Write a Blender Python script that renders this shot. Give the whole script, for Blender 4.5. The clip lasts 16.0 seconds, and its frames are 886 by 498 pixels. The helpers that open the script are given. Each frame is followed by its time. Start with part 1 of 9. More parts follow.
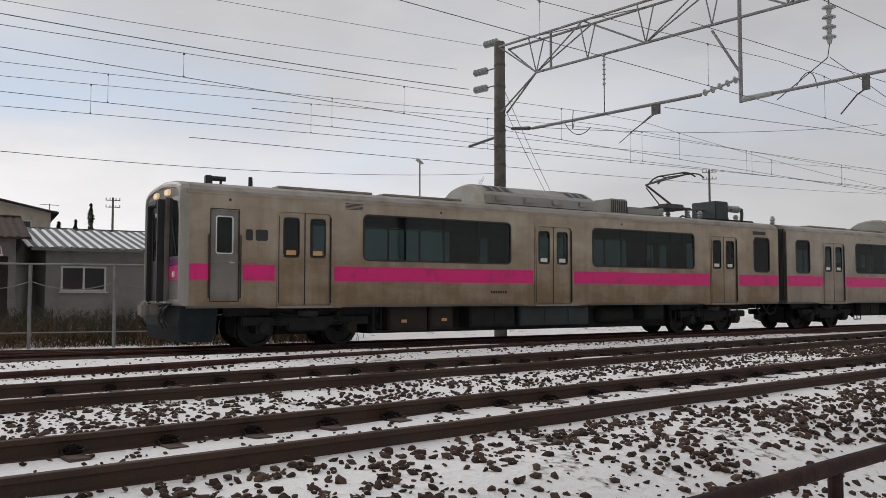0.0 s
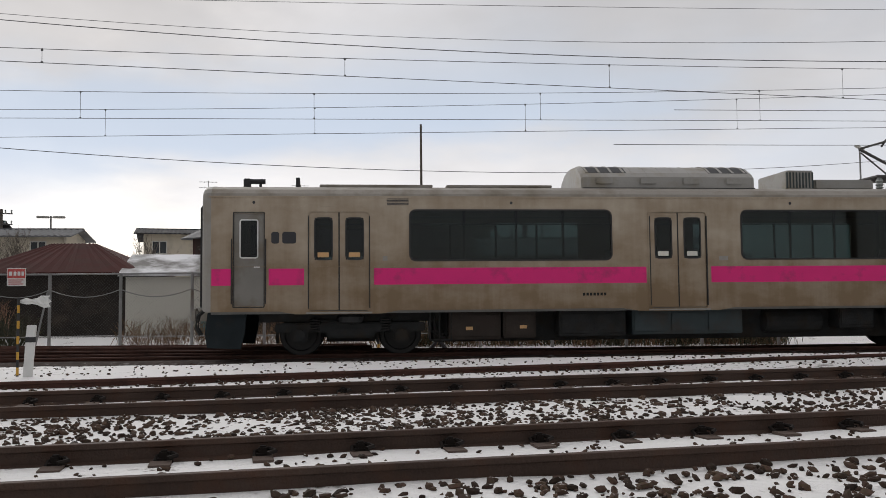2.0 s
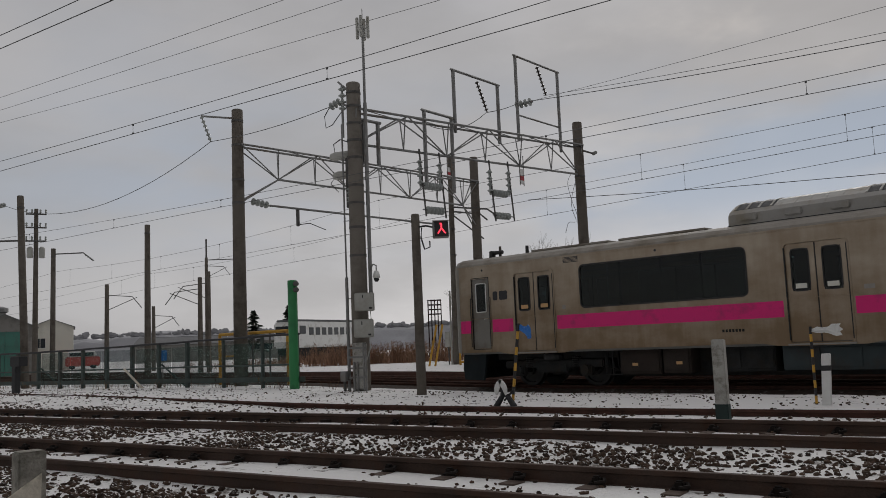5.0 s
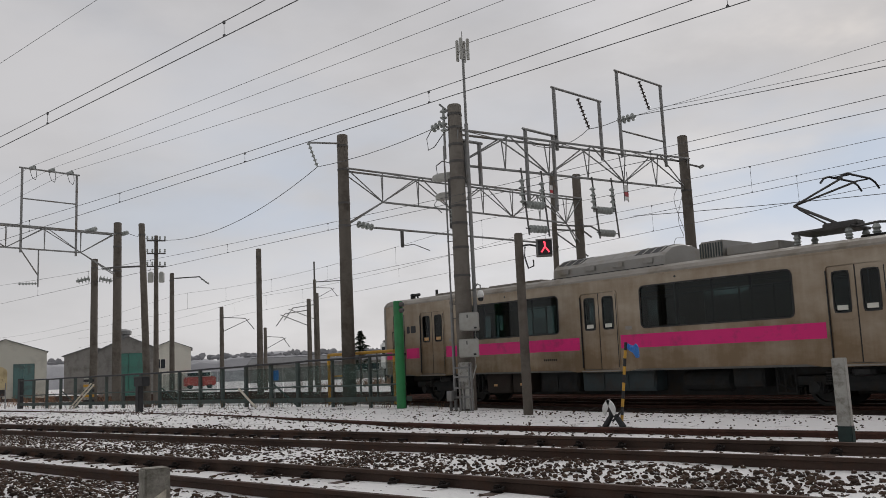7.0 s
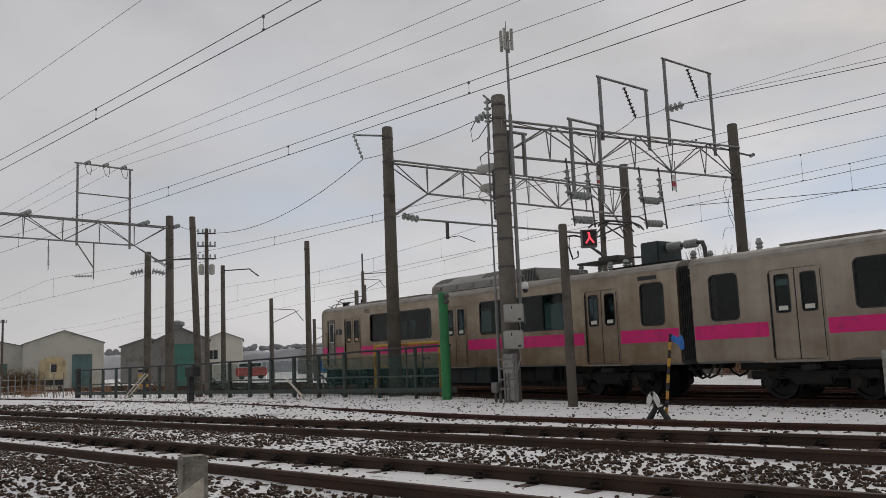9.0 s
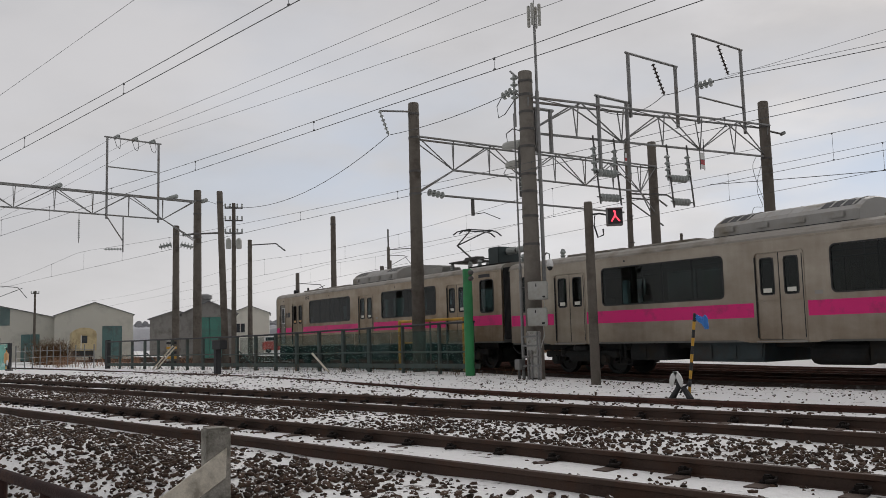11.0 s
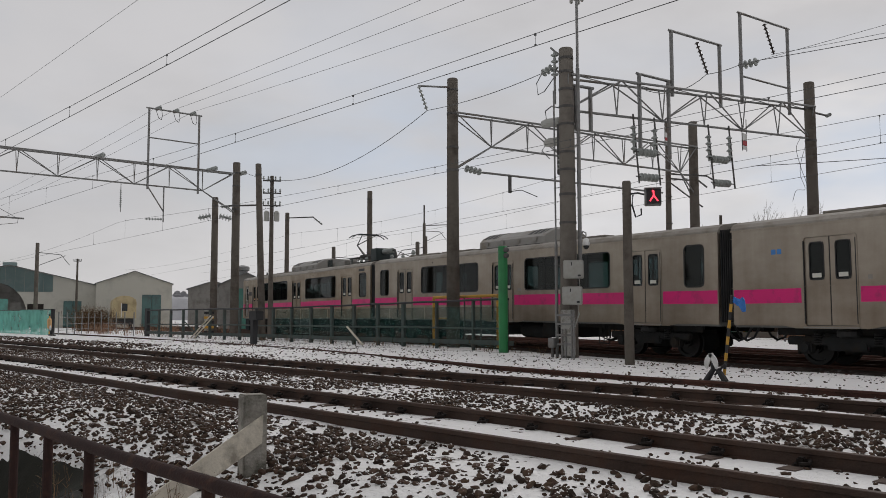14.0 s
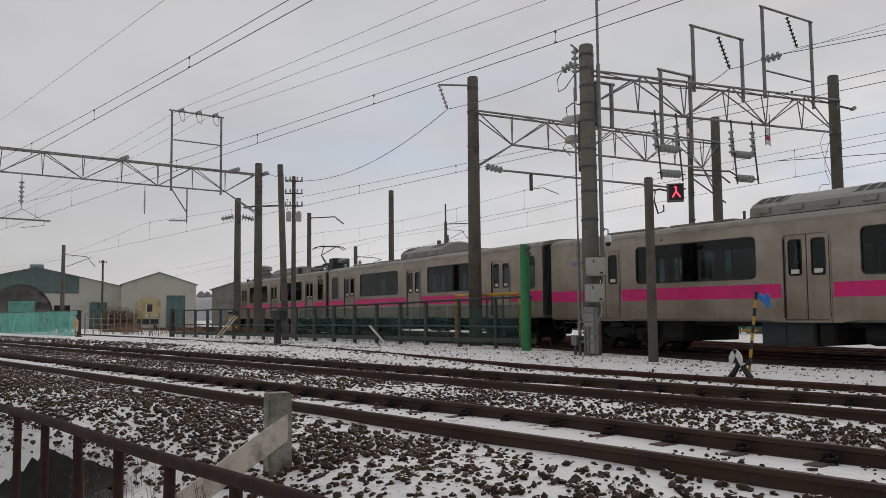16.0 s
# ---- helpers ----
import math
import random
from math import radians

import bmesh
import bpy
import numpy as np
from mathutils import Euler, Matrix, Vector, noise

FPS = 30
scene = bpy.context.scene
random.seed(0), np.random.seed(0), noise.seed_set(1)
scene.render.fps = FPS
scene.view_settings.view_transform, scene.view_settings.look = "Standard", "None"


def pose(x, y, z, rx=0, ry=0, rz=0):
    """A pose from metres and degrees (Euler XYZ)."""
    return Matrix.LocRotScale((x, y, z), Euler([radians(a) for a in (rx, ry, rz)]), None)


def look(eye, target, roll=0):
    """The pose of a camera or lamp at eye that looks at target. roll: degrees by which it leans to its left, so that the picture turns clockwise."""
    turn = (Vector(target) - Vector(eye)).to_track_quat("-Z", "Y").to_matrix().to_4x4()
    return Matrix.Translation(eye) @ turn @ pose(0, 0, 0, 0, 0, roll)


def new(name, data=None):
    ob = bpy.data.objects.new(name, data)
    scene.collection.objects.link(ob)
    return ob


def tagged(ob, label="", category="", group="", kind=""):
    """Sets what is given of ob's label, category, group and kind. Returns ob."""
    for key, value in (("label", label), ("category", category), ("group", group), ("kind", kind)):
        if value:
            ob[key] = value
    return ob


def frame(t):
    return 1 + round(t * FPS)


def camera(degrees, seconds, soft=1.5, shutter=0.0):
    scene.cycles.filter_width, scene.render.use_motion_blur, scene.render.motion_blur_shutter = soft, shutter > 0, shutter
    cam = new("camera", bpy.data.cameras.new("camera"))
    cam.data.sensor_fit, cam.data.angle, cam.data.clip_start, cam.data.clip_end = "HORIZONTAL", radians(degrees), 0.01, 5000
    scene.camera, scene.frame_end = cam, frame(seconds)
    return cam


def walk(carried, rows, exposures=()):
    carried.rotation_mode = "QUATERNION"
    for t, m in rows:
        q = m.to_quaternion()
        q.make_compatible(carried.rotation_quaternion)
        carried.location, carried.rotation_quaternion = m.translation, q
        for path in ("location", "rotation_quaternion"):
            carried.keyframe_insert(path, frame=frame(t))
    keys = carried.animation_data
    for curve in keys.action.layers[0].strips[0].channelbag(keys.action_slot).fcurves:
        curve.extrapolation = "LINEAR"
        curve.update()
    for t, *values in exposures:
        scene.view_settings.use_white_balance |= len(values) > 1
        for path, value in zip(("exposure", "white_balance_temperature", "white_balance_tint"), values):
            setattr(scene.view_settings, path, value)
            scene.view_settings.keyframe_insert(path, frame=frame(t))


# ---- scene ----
EXPO = ((0.0, 0.2), (1.0, 0.16), (2.0, 0.2), (3.0, 0.16), (3.5, 0.04), (4.0, -0.1), (4.5, -0.42), (5.2, -0.52), (7.5, 0.05), (8.5, -0.16), (9.0, -0.1), (11.5, 0.05), (12.5, -0.08), (13.5, -0.02), (14.5, 0.0), (16.0, -0.02))
cam = camera(54.13, 16.0, soft=0.8)
walk(cam, [
    (0.0, pose(0.305, 0.110, 0.957, 93.12, 0.01, -40.33)),
    (0.5, pose(0.199, 0.091, 0.947, 93.24, 0.10, -32.03)),
    (1.0, pose(0.147, 0.044, 0.956, 93.25, 0.24, -24.69)),
    (1.5, pose(0.093, 0.010, 0.957, 93.43, 0.26, -19.20)),
    (2.0, pose(0.050, -0.010, 0.963, 93.37, 0.52, -12.99)),
    (2.5, pose(0.000, -0.000, 0.963, 93.21, 0.70, -4.65)),
    (3.0, pose(-0.089, 0.039, 0.942, 93.65, 1.02, 5.05)),
    (3.5, pose(-0.153, 0.015, 0.956, 94.30, 1.41, 15.08)),
    (4.0, pose(-0.175, 0.019, 0.981, 94.97, 1.77, 23.95)),
    (4.5, pose(-0.179, 0.011, 0.995, 95.79, 2.04, 30.51)),
    (5.0, pose(-0.173, 0.006, 1.009, 96.32, 2.36, 35.11)),
    (5.2, pose(-0.173, 0.006, 1.009, 96.36, 2.24, 36.43)),
    (7.3, pose(-0.156, -0.032, 1.018, 97.85, 2.70, 42.50)),
    (7.5, pose(-0.156, -0.032, 1.018, 97.72, 2.79, 42.86)),
    (8.0, pose(-0.113, 0.009, 1.013, 97.56, 2.69, 43.82)),
    (8.5, pose(-0.071, 0.051, 1.007, 97.47, 2.48, 44.59)),
    (9.0, pose(-0.072, 0.063, 1.006, 97.46, 2.34, 45.22)),
    (9.2, pose(-0.072, 0.063, 1.006, 97.36, 2.19, 45.42)),
    (11.3, pose(-0.031, 0.083, 1.010, 95.77, 1.27, 47.19)),
    (11.5, pose(-0.031, 0.083, 1.010, 95.65, 0.84, 47.26)),
    (12.0, pose(-0.030, 0.060, 1.003, 95.21, 0.52, 47.50)),
    (12.5, pose(-0.024, 0.062, 0.983, 94.95, 0.24, 47.90)),
    (13.0, pose(-0.021, 0.058, 0.982, 94.67, 0.15, 48.37)),
    (13.5, pose(-0.015, 0.066, 0.989, 94.50, 0.09, 48.76)),
    (14.0, pose(-0.021, 0.056, 0.988, 94.46, 0.12, 49.09)),
    (14.5, pose(-0.012, 0.056, 0.983, 94.45, 0.19, 49.49)),
    (15.0, pose(-0.013, 0.043, 0.988, 94.40, 0.31, 49.93)),
    (15.5, pose(-0.002, 0.042, 0.997, 94.37, 0.45, 50.31)),
    (16.0, pose(-0.008, 0.039, 0.981, 94.38, 0.53, 50.55)),
], exposures=EXPO)

# ---- sky and sun: overcast, thinner and whiter low over the tracks, where the sun stands ----
SUN_AZ, SUN_EL = radians(-12), radians(24)  # from +y towards +x
world = bpy.data.worlds.new("sky")
scene.world = world
world.use_nodes = True
wn, wl = world.node_tree.nodes, world.node_tree.links
bg = wn["Background"]
bg.inputs["Strength"].default_value = 0.1


def wmath(op, a, b=None, c=None):
    n = wn.new("ShaderNodeMath")
    n.operation = op
    for i, v in enumerate((a, b, c)):
        if v is None:
            continue
        if isinstance(v, (int, float)):
            n.inputs[i].default_value = v
        else:
            wl.new(v, n.inputs[i])
    return n.outputs[0]


def wrange(v, a, b, c, d):
    n = wn.new("ShaderNodeMapRange")
    n.interpolation_type = "SMOOTHSTEP"
    wl.new(v, n.inputs["Value"])
    for k, x in zip(("From Min", "From Max", "To Min", "To Max"), (a, b, c, d)):
        n.inputs[k].default_value = x
    return n.outputs[0]


def wnoise(scale, stretch, detail, shift):
    mp, t = wn.new("ShaderNodeMapping"), wn.new("ShaderNodeTexNoise")
    mp.inputs["Scale"].default_value, mp.inputs["Location"].default_value = (1, 1, stretch), (shift, 0, 0)
    t.inputs["Scale"].default_value, t.inputs["Detail"].default_value, t.inputs["Roughness"].default_value = scale, detail, 0.52
    wl.new(wdir.outputs["Generated"], mp.inputs["Vector"])
    wl.new(mp.outputs[0], t.inputs["Vector"])
    return t.outputs["Fac"]


sky = wn.new("ShaderNodeTexSky")
sky.sky_type, sky.sun_disc, sky.sun_elevation, sky.sun_rotation = "NISHITA", False, SUN_EL, SUN_AZ
wdir = wn.new("ShaderNodeTexCoord")
wsep = wn.new("ShaderNodeSeparateXYZ")
wl.new(wdir.outputs["Generated"], wsep.inputs[0])
wdot = wn.new("ShaderNodeVectorMath")
wdot.operation = "DOT_PRODUCT"
wl.new(wdir.outputs["Generated"], wdot.inputs[0])
wdot.inputs[1].default_value = (math.sin(SUN_AZ) * 0.985, math.cos(SUN_AZ) * 0.985, 0.1)
billow = wrange(wnoise(2.1, 2.4, 8, 3.1), 0.3, 0.7, 0.86, 1.12)
height = wmath("MULTIPLY", wrange(wsep.outputs["Z"], 0.38, 0.95, 5.7, 9.4), wrange(wsep.outputs["Z"], 0.05, 0.36, 1.08, 0.98))
toward = wrange(wdot.outputs["Value"], -1.0, 0.9, 0.5, 1.0)
bright = wmath("MULTIPLY", wmath("MULTIPLY", height, billow), toward)
thin = wmath("MULTIPLY", wmath("MULTIPLY", wrange(wdot.outputs["Value"], 0.35, 0.95, 0.0, 1.0), wrange(wsep.outputs["Z"], 0.08, 0.24, 1.0, 0.0)), wrange(wnoise(3.4, 3.0, 7, 0.7), 0.36, 0.6, 0.4, 1.0))
bright = wmath("MULTIPLY_ADD", thin, 2.3, bright)
cloud = wn.new("ShaderNodeCombineColor")
for ch, k in zip(("Red", "Green", "Blue"), (1.005, 0.985, 1.0)):
    wl.new(wmath("MULTIPLY", bright, k), cloud.inputs[ch])
cover = wrange(wnoise(2.6, 2.2, 6, 9.4), 0.36, 0.52, 0.86, 0.97)
wmix = wn.new("ShaderNodeMix")
wmix.data_type = "RGBA"
wl.new(cover, wmix.inputs["Factor"])
wl.new(sky.outputs[0], wmix.inputs["A"])
wl.new(cloud.outputs[0], wmix.inputs["B"])
gap = wmath("MULTIPLY", wrange(wnoise(2.3, 3.2, 6, 5.2), 0.4, 0.62, 0.0, 0.7), wmath("MULTIPLY", wrange(wsep.outputs["Z"], 0.08, 0.16, 0.0, 1.0), wrange(wsep.outputs["Z"], 0.2, 0.33, 1.0, 0.0)))
gap = wmath("MULTIPLY", gap, wrange(wdot.outputs["Value"], 0.55, 0.9, 0.25, 1.0))
wblue = wn.new("ShaderNodeMix")
wblue.data_type = "RGBA"
wl.new(gap, wblue.inputs["Factor"])
wl.new(wmix.outputs["Result"], wblue.inputs["A"])
wblue.inputs["B"].default_value = (4.9, 5.9, 7.4, 1)
wl.new(wblue.outputs["Result"], bg.inputs["Color"])
sun = new("sun", bpy.data.lights.new("sun", "SUN"))
sun.data.energy, sun.data.angle, sun.data.color = 0.7, radians(25), (1, 0.97, 0.93)
sun.matrix_world = look((math.sin(SUN_AZ) * math.cos(SUN_EL) * 90, math.cos(SUN_AZ) * math.cos(SUN_EL) * 90, math.sin(SUN_EL) * 90), (0, 0, 0))


# ---- building kit ----
def mat(name, color, rough=0.7, metal=0.0, vary=0.15, scale=3.0, bump=0.0, bscale=40.0, dirt=None, dirt_amount=0.5, dirt_scale=1.2):
    """A surface with variation at two scales, fine relief and, where given, stains of another colour."""
    m = bpy.data.materials.new(name)
    m.use_nodes = True
    n, l = m.node_tree.nodes, m.node_tree.links
    b = n["Principled BSDF"]
    b.inputs["Roughness"].default_value, b.inputs["Metallic"].default_value = rough, metal
    b.inputs["Specular IOR Level"].default_value = 0.2 if rough >= 0.74 else 0.5
    tc = n.new("ShaderNodeTexCoord")
    big, fine = n.new("ShaderNodeTexNoise"), n.new("ShaderNodeTexNoise")
    big.inputs["Scale"].default_value, big.inputs["Detail"].default_value = scale, 5
    fine.inputs["Scale"].default_value, fine.inputs["Detail"].default_value = bscale, 4
    for t in (big, fine):
        l.new(tc.outputs["Object"], t.inputs["Vector"])
    mix = n.new("ShaderNodeMix")
    mix.data_type = "RGBA"
    lo = [max(0, c * (1 - vary)) for c in color]
    hi = [min(1, c * (1 + vary)) for c in color]
    mix.inputs["A"].default_value, mix.inputs["B"].default_value = (*lo, 1), (*hi, 1)
    add = n.new("ShaderNodeMath")
    add.operation = "MULTIPLY_ADD"
    l.new(fine.outputs["Fac"], add.inputs[0])
    add.inputs[1].default_value = 0.5
    l.new(big.outputs["Fac"], add.inputs[2])
    sub = n.new("ShaderNodeMapRange")
    sub.inputs["From Min"].default_value, sub.inputs["From Max"].default_value = 0.45, 1.05
    l.new(add.outputs[0], sub.inputs["Value"])
    l.new(sub.outputs[0], mix.inputs["Factor"])
    out = mix.outputs["Result"]
    if dirt:
        dn = n.new("ShaderNodeTexNoise")
        dn.inputs["Scale"].default_value, dn.inputs["Detail"].default_value, dn.inputs["Roughness"].default_value = dirt_scale, 8, 0.65
        l.new(tc.outputs["Object"], dn.inputs["Vector"])
        dr = n.new("ShaderNodeMapRange")
        dr.inputs["From Min"].default_value, dr.inputs["From Max"].default_value = 0.62 - 0.3 * dirt_amount, 0.8 - 0.3 * dirt_amount
        l.new(dn.outputs["Fac"], dr.inputs["Value"])
        dm = n.new("ShaderNodeMix")
        dm.data_type = "RGBA"
        dm.inputs["B"].default_value = (*dirt, 1)
        l.new(out, dm.inputs["A"])
        l.new(dr.outputs[0], dm.inputs["Factor"])
        out = dm.outputs["Result"]
    l.new(out, b.inputs["Base Color"])
    rr = n.new("ShaderNodeMapRange")
    rr.inputs["To Min"].default_value, rr.inputs["To Max"].default_value = max(0, rough - 0.1), min(1, rough + 0.1)
    l.new(fine.outputs["Fac"], rr.inputs["Value"])
    l.new(rr.outputs[0], b.inputs["Roughness"])
    if bump:
        bp = n.new("ShaderNodeBump")
        bp.inputs["Strength"].default_value, bp.inputs["Distance"].default_value = bump, 0.02
        l.new(fine.outputs["Fac"], bp.inputs["Height"])
        l.new(bp.outputs[0], b.inputs["Normal"])
    return m


def mesh_of(bm, name, material, smooth=False):
    me = bpy.data.meshes.new(name)
    bm.normal_update()
    bm.to_mesh(me)
    bm.free()
    for m in material if isinstance(material, (list, tuple)) else [material]:
        me.materials.append(m)
    if smooth:
        for p in me.polygons:
            p.use_smooth = True
    return me


def part(name, bm, material, parent=None, label="", smooth=False):
    """Links a bmesh as one mesh object, under its thing if there is one."""
    ob = new(name, mesh_of(bm, name, material, smooth) if isinstance(bm, bmesh.types.BMesh) else bm)
    ob.parent = parent
    return tagged(ob, label) if label else ob


def thing(name, label, category, m=None, group="", kind=""):
    ob = new(name)
    ob.empty_display_size = 0.2
    if m is not None:
        ob.matrix_world = m
    return tagged(ob, label, category, group, kind)


def box(bm, x0, x1, y0, y1, z0, z1, bevel=0.0):
    r = bmesh.ops.create_cube(bm, size=1)
    bmesh.ops.scale(bm, vec=(x1 - x0, y1 - y0, z1 - z0), verts=r["verts"])
    bmesh.ops.translate(bm, vec=((x0 + x1) / 2, (y0 + y1) / 2, (z0 + z1) / 2), verts=r["verts"])
    if bevel:
        es = list({e for v in r["verts"] for e in v.link_edges})
        bmesh.ops.bevel(bm, geom=es, offset=bevel, segments=2, affect="EDGES", clamp_overlap=True)
    return bm


def rod(bm, a, b, r0, r1=None, n=8, caps=True):
    """A round bar from a to b, tapering from r0 to r1."""
    a, b = Vector(a), Vector(b)
    d = b - a
    if d.length < 1e-6:
        return bm
    r = bmesh.ops.create_cone(bm, segments=n, radius1=r0, radius2=r0 if r1 is None else r1, depth=d.length, cap_ends=caps)
    q = Vector((0, 0, 1)).rotation_difference(d.normalized()).to_matrix().to_4x4()
    bmesh.ops.transform(bm, matrix=Matrix.Translation((a + b) / 2) @ q, verts=r["verts"])
    return bm


def tube(bm, pts, r, n=6):
    """A bent bar through the points."""
    pts = [Vector(p) for p in pts]
    rings = []
    for i, p in enumerate(pts):
        d = (pts[min(i + 1, len(pts) - 1)] - pts[max(i - 1, 0)]).normalized()
        u = d.cross(Vector((0, 0, 1)))
        u = u.normalized() if u.length > 1e-3 else Vector((1, 0, 0))
        w = d.cross(u)
        rings.append([bm.verts.new(p + r * (math.cos(k * math.tau / n) * u + math.sin(k * math.tau / n) * w)) for k in range(n)])
    for a, b in zip(rings, rings[1:]):
        for k in range(n):
            bm.faces.new((a[k], a[(k + 1) % n], b[(k + 1) % n], b[k]))
    for ring in (rings[0], rings[-1]):
        bm.faces.new(ring)
    return bm


def lathe(bm, profile, m=None, n=12):
    """A turned body from (radius, height) pairs, about z."""
    m = m or Matrix()
    rings = [[bm.verts.new(m @ Vector((r * math.cos(k * math.tau / n), r * math.sin(k * math.tau / n), z))) for k in range(n)] for r, z in profile]
    for a, b in zip(rings, rings[1:]):
        for k in range(n):
            bm.faces.new((a[k], a[(k + 1) % n], b[(k + 1) % n], b[k]))
    bm.faces.new(list(reversed(rings[0])))
    bm.faces.new(rings[-1])
    return bm


def sweep(bm, profile, path, closed=True):
    """A profile of (offset to the side, height) carried along a path of (x, y, z)."""
    rings = []
    for i, p in enumerate(path):
        p = Vector(p)
        d = Vector(path[min(i + 1, len(path) - 1)]) - Vector(path[max(i - 1, 0)])
        d.z = 0
        d.normalize()
        s = Vector((-d.y, d.x, 0))
        rings.append([bm.verts.new(p + o * s + Vector((0, 0, h))) for o, h in profile])
    n = len(profile)
    for a, b in zip(rings, rings[1:]):
        for k in range(n if closed else n - 1):
            bm.faces.new((a[k], b[k], b[(k + 1) % n], a[(k + 1) % n]))
    if closed:
        bm.faces.new(rings[0])
        bm.faces.new(list(reversed(rings[-1])))
    return bm


def quads(name, verts, faces, material, parent=None, smooth=False):
    me = bpy.data.meshes.new(name)
    me.from_pydata(verts, [], faces)
    me.materials.append(material)
    if smooth:
        me.polygons.foreach_set("use_smooth", [True] * len(me.polygons))
    ob = new(name, me)
    ob.parent = parent
    return ob

# ---- materials ----
def snow_ground():
    """Snow with thin, trodden and stony places, at three scales."""
    m = bpy.data.materials.new("snowy_ground")
    m.use_nodes = True
    n, l = m.node_tree.nodes, m.node_tree.links
    b = n["Principled BSDF"]
    geo = n.new("ShaderNodeNewGeometry")
    noises = []
    for scale, detail in ((0.35, 4), (2.2, 6), (14.0, 5)):
        t = n.new("ShaderNodeTexNoise")
        t.inputs["Scale"].default_value, t.inputs["Detail"].default_value, t.inputs["Roughness"].default_value = scale, detail, 0.62
        l.new(geo.outputs["Position"], t.inputs["Vector"])
        noises.append(t)
    s = n.new("ShaderNodeMath")
    s.operation = "MULTIPLY_ADD"
    l.new(noises[0].outputs["Fac"], s.inputs[0])
    s.inputs[1].default_value = 0.7
    l.new(noises[1].outputs["Fac"], s.inputs[2])
    s2 = n.new("ShaderNodeMath")
    s2.operation = "MULTIPLY_ADD"
    l.new(noises[2].outputs["Fac"], s2.inputs[0])
    s2.inputs[1].default_value = 0.55
    l.new(s.outputs[0], s2.inputs[2])
    ramp = n.new("ShaderNodeMapRange")
    ramp.inputs["From Min"].default_value, ramp.inputs["From Max"].default_value = 1.25, 1.38
    l.new(s2.outputs[0], ramp.inputs["Value"])
    mix = n.new("ShaderNodeMix")
    mix.data_type = "RGBA"
    mix.inputs["A"].default_value, mix.inputs["B"].default_value = (0.82, 0.81, 0.795, 1), (0.09, 0.07, 0.052, 1)
    l.new(ramp.outputs[0], mix.inputs["Factor"])
    l.new(mix.outputs["Result"], b.inputs["Base Color"])
    b.inputs["Roughness"].default_value = 0.85
    bp = n.new("ShaderNodeBump")
    bp.inputs["Strength"].default_value, bp.inputs["Distance"].default_value = 0.9, 0.04
    l.new(noises[2].outputs["Fac"], bp.inputs["Height"])
    l.new(bp.outputs[0], b.inputs["Normal"])
    return m


def by_piece(name, lo, hi, rough=0.85, island=True, bump=0.4, bscale=60.0, snow=False):
    """A surface whose colour differs from piece to piece."""
    m = bpy.data.materials.new(name)
    m.use_nodes = True
    n, l = m.node_tree.nodes, m.node_tree.links
    b = n["Principled BSDF"]
    src = n.new("ShaderNodeNewGeometry").outputs["Random Per Island"] if island else n.new("ShaderNodeObjectInfo").outputs["Random"]
    ramp = n.new("ShaderNodeMix")
    ramp.data_type = "RGBA"
    ramp.inputs["A"].default_value, ramp.inputs["B"].default_value = (*lo, 1), (*hi, 1)
    l.new(src, ramp.inputs["Factor"])
    t = n.new("ShaderNodeTexNoise")
    t.inputs["Scale"].default_value, t.inputs["Detail"].default_value = bscale, 4
    tc = n.new("ShaderNodeNewGeometry")
    l.new(tc.outputs["Position"], t.inputs["Vector"])
    mul = n.new("ShaderNodeMix")
    mul.data_type, mul.blend_type = "RGBA", "MULTIPLY"
    mul.inputs["Factor"].default_value = 0.6
    l.new(ramp.outputs["Result"], mul.inputs["A"])
    l.new(t.outputs["Color"], mul.inputs["B"])
    gain = n.new("ShaderNodeMix")
    gain.data_type, gain.blend_type = "RGBA", "ADD"
    gain.inputs["Factor"].default_value = 0.25
    l.new(mul.outputs["Result"], gain.inputs["A"])
    l.new(ramp.outputs["Result"], gain.inputs["B"])
    out = gain.outputs["Result"]
    if snow:  # snow that has settled on the upper faces
        up, sn = n.new("ShaderNodeVectorMath"), n.new("ShaderNodeTexNoise")
        up.operation = "DOT_PRODUCT"
        up.inputs[1].default_value = (0.25, 0.1, 0.96)
        l.new(tc.outputs["True Normal"], up.inputs[0])
        sn.inputs["Scale"].default_value, sn.inputs["Detail"].default_value = 30, 3
        l.new(tc.outputs["Position"], sn.inputs["Vector"])
        ad = n.new("ShaderNodeMath")
        ad.operation = "MULTIPLY_ADD"
        l.new(sn.outputs["Fac"], ad.inputs[0])
        ad.inputs[1].default_value = 1.1
        l.new(up.outputs["Value"], ad.inputs[2])
        rg = n.new("ShaderNodeMapRange")
        rg.inputs["From Min"].default_value, rg.inputs["From Max"].default_value = 1.52, 1.62
        l.new(ad.outputs[0], rg.inputs["Value"])
        sm = n.new("ShaderNodeMix")
        sm.data_type = "RGBA"
        sm.inputs["B"].default_value = (0.82, 0.81, 0.795, 1)
        l.new(out, sm.inputs["A"])
        l.new(rg.outputs[0], sm.inputs["Factor"])
        out = sm.outputs["Result"]
    l.new(out, b.inputs["Base Color"])
    b.inputs["Roughness"].default_value = rough
    b.inputs["Specular IOR Level"].default_value = 0.2
    if bump:
        bp = n.new("ShaderNodeBump")
        bp.inputs["Strength"].default_value, bp.inputs["Distance"].default_value = bump, 0.01
        l.new(t.outputs["Fac"], bp.inputs["Height"])
        l.new(bp.outputs[0], b.inputs["Normal"])
    return m


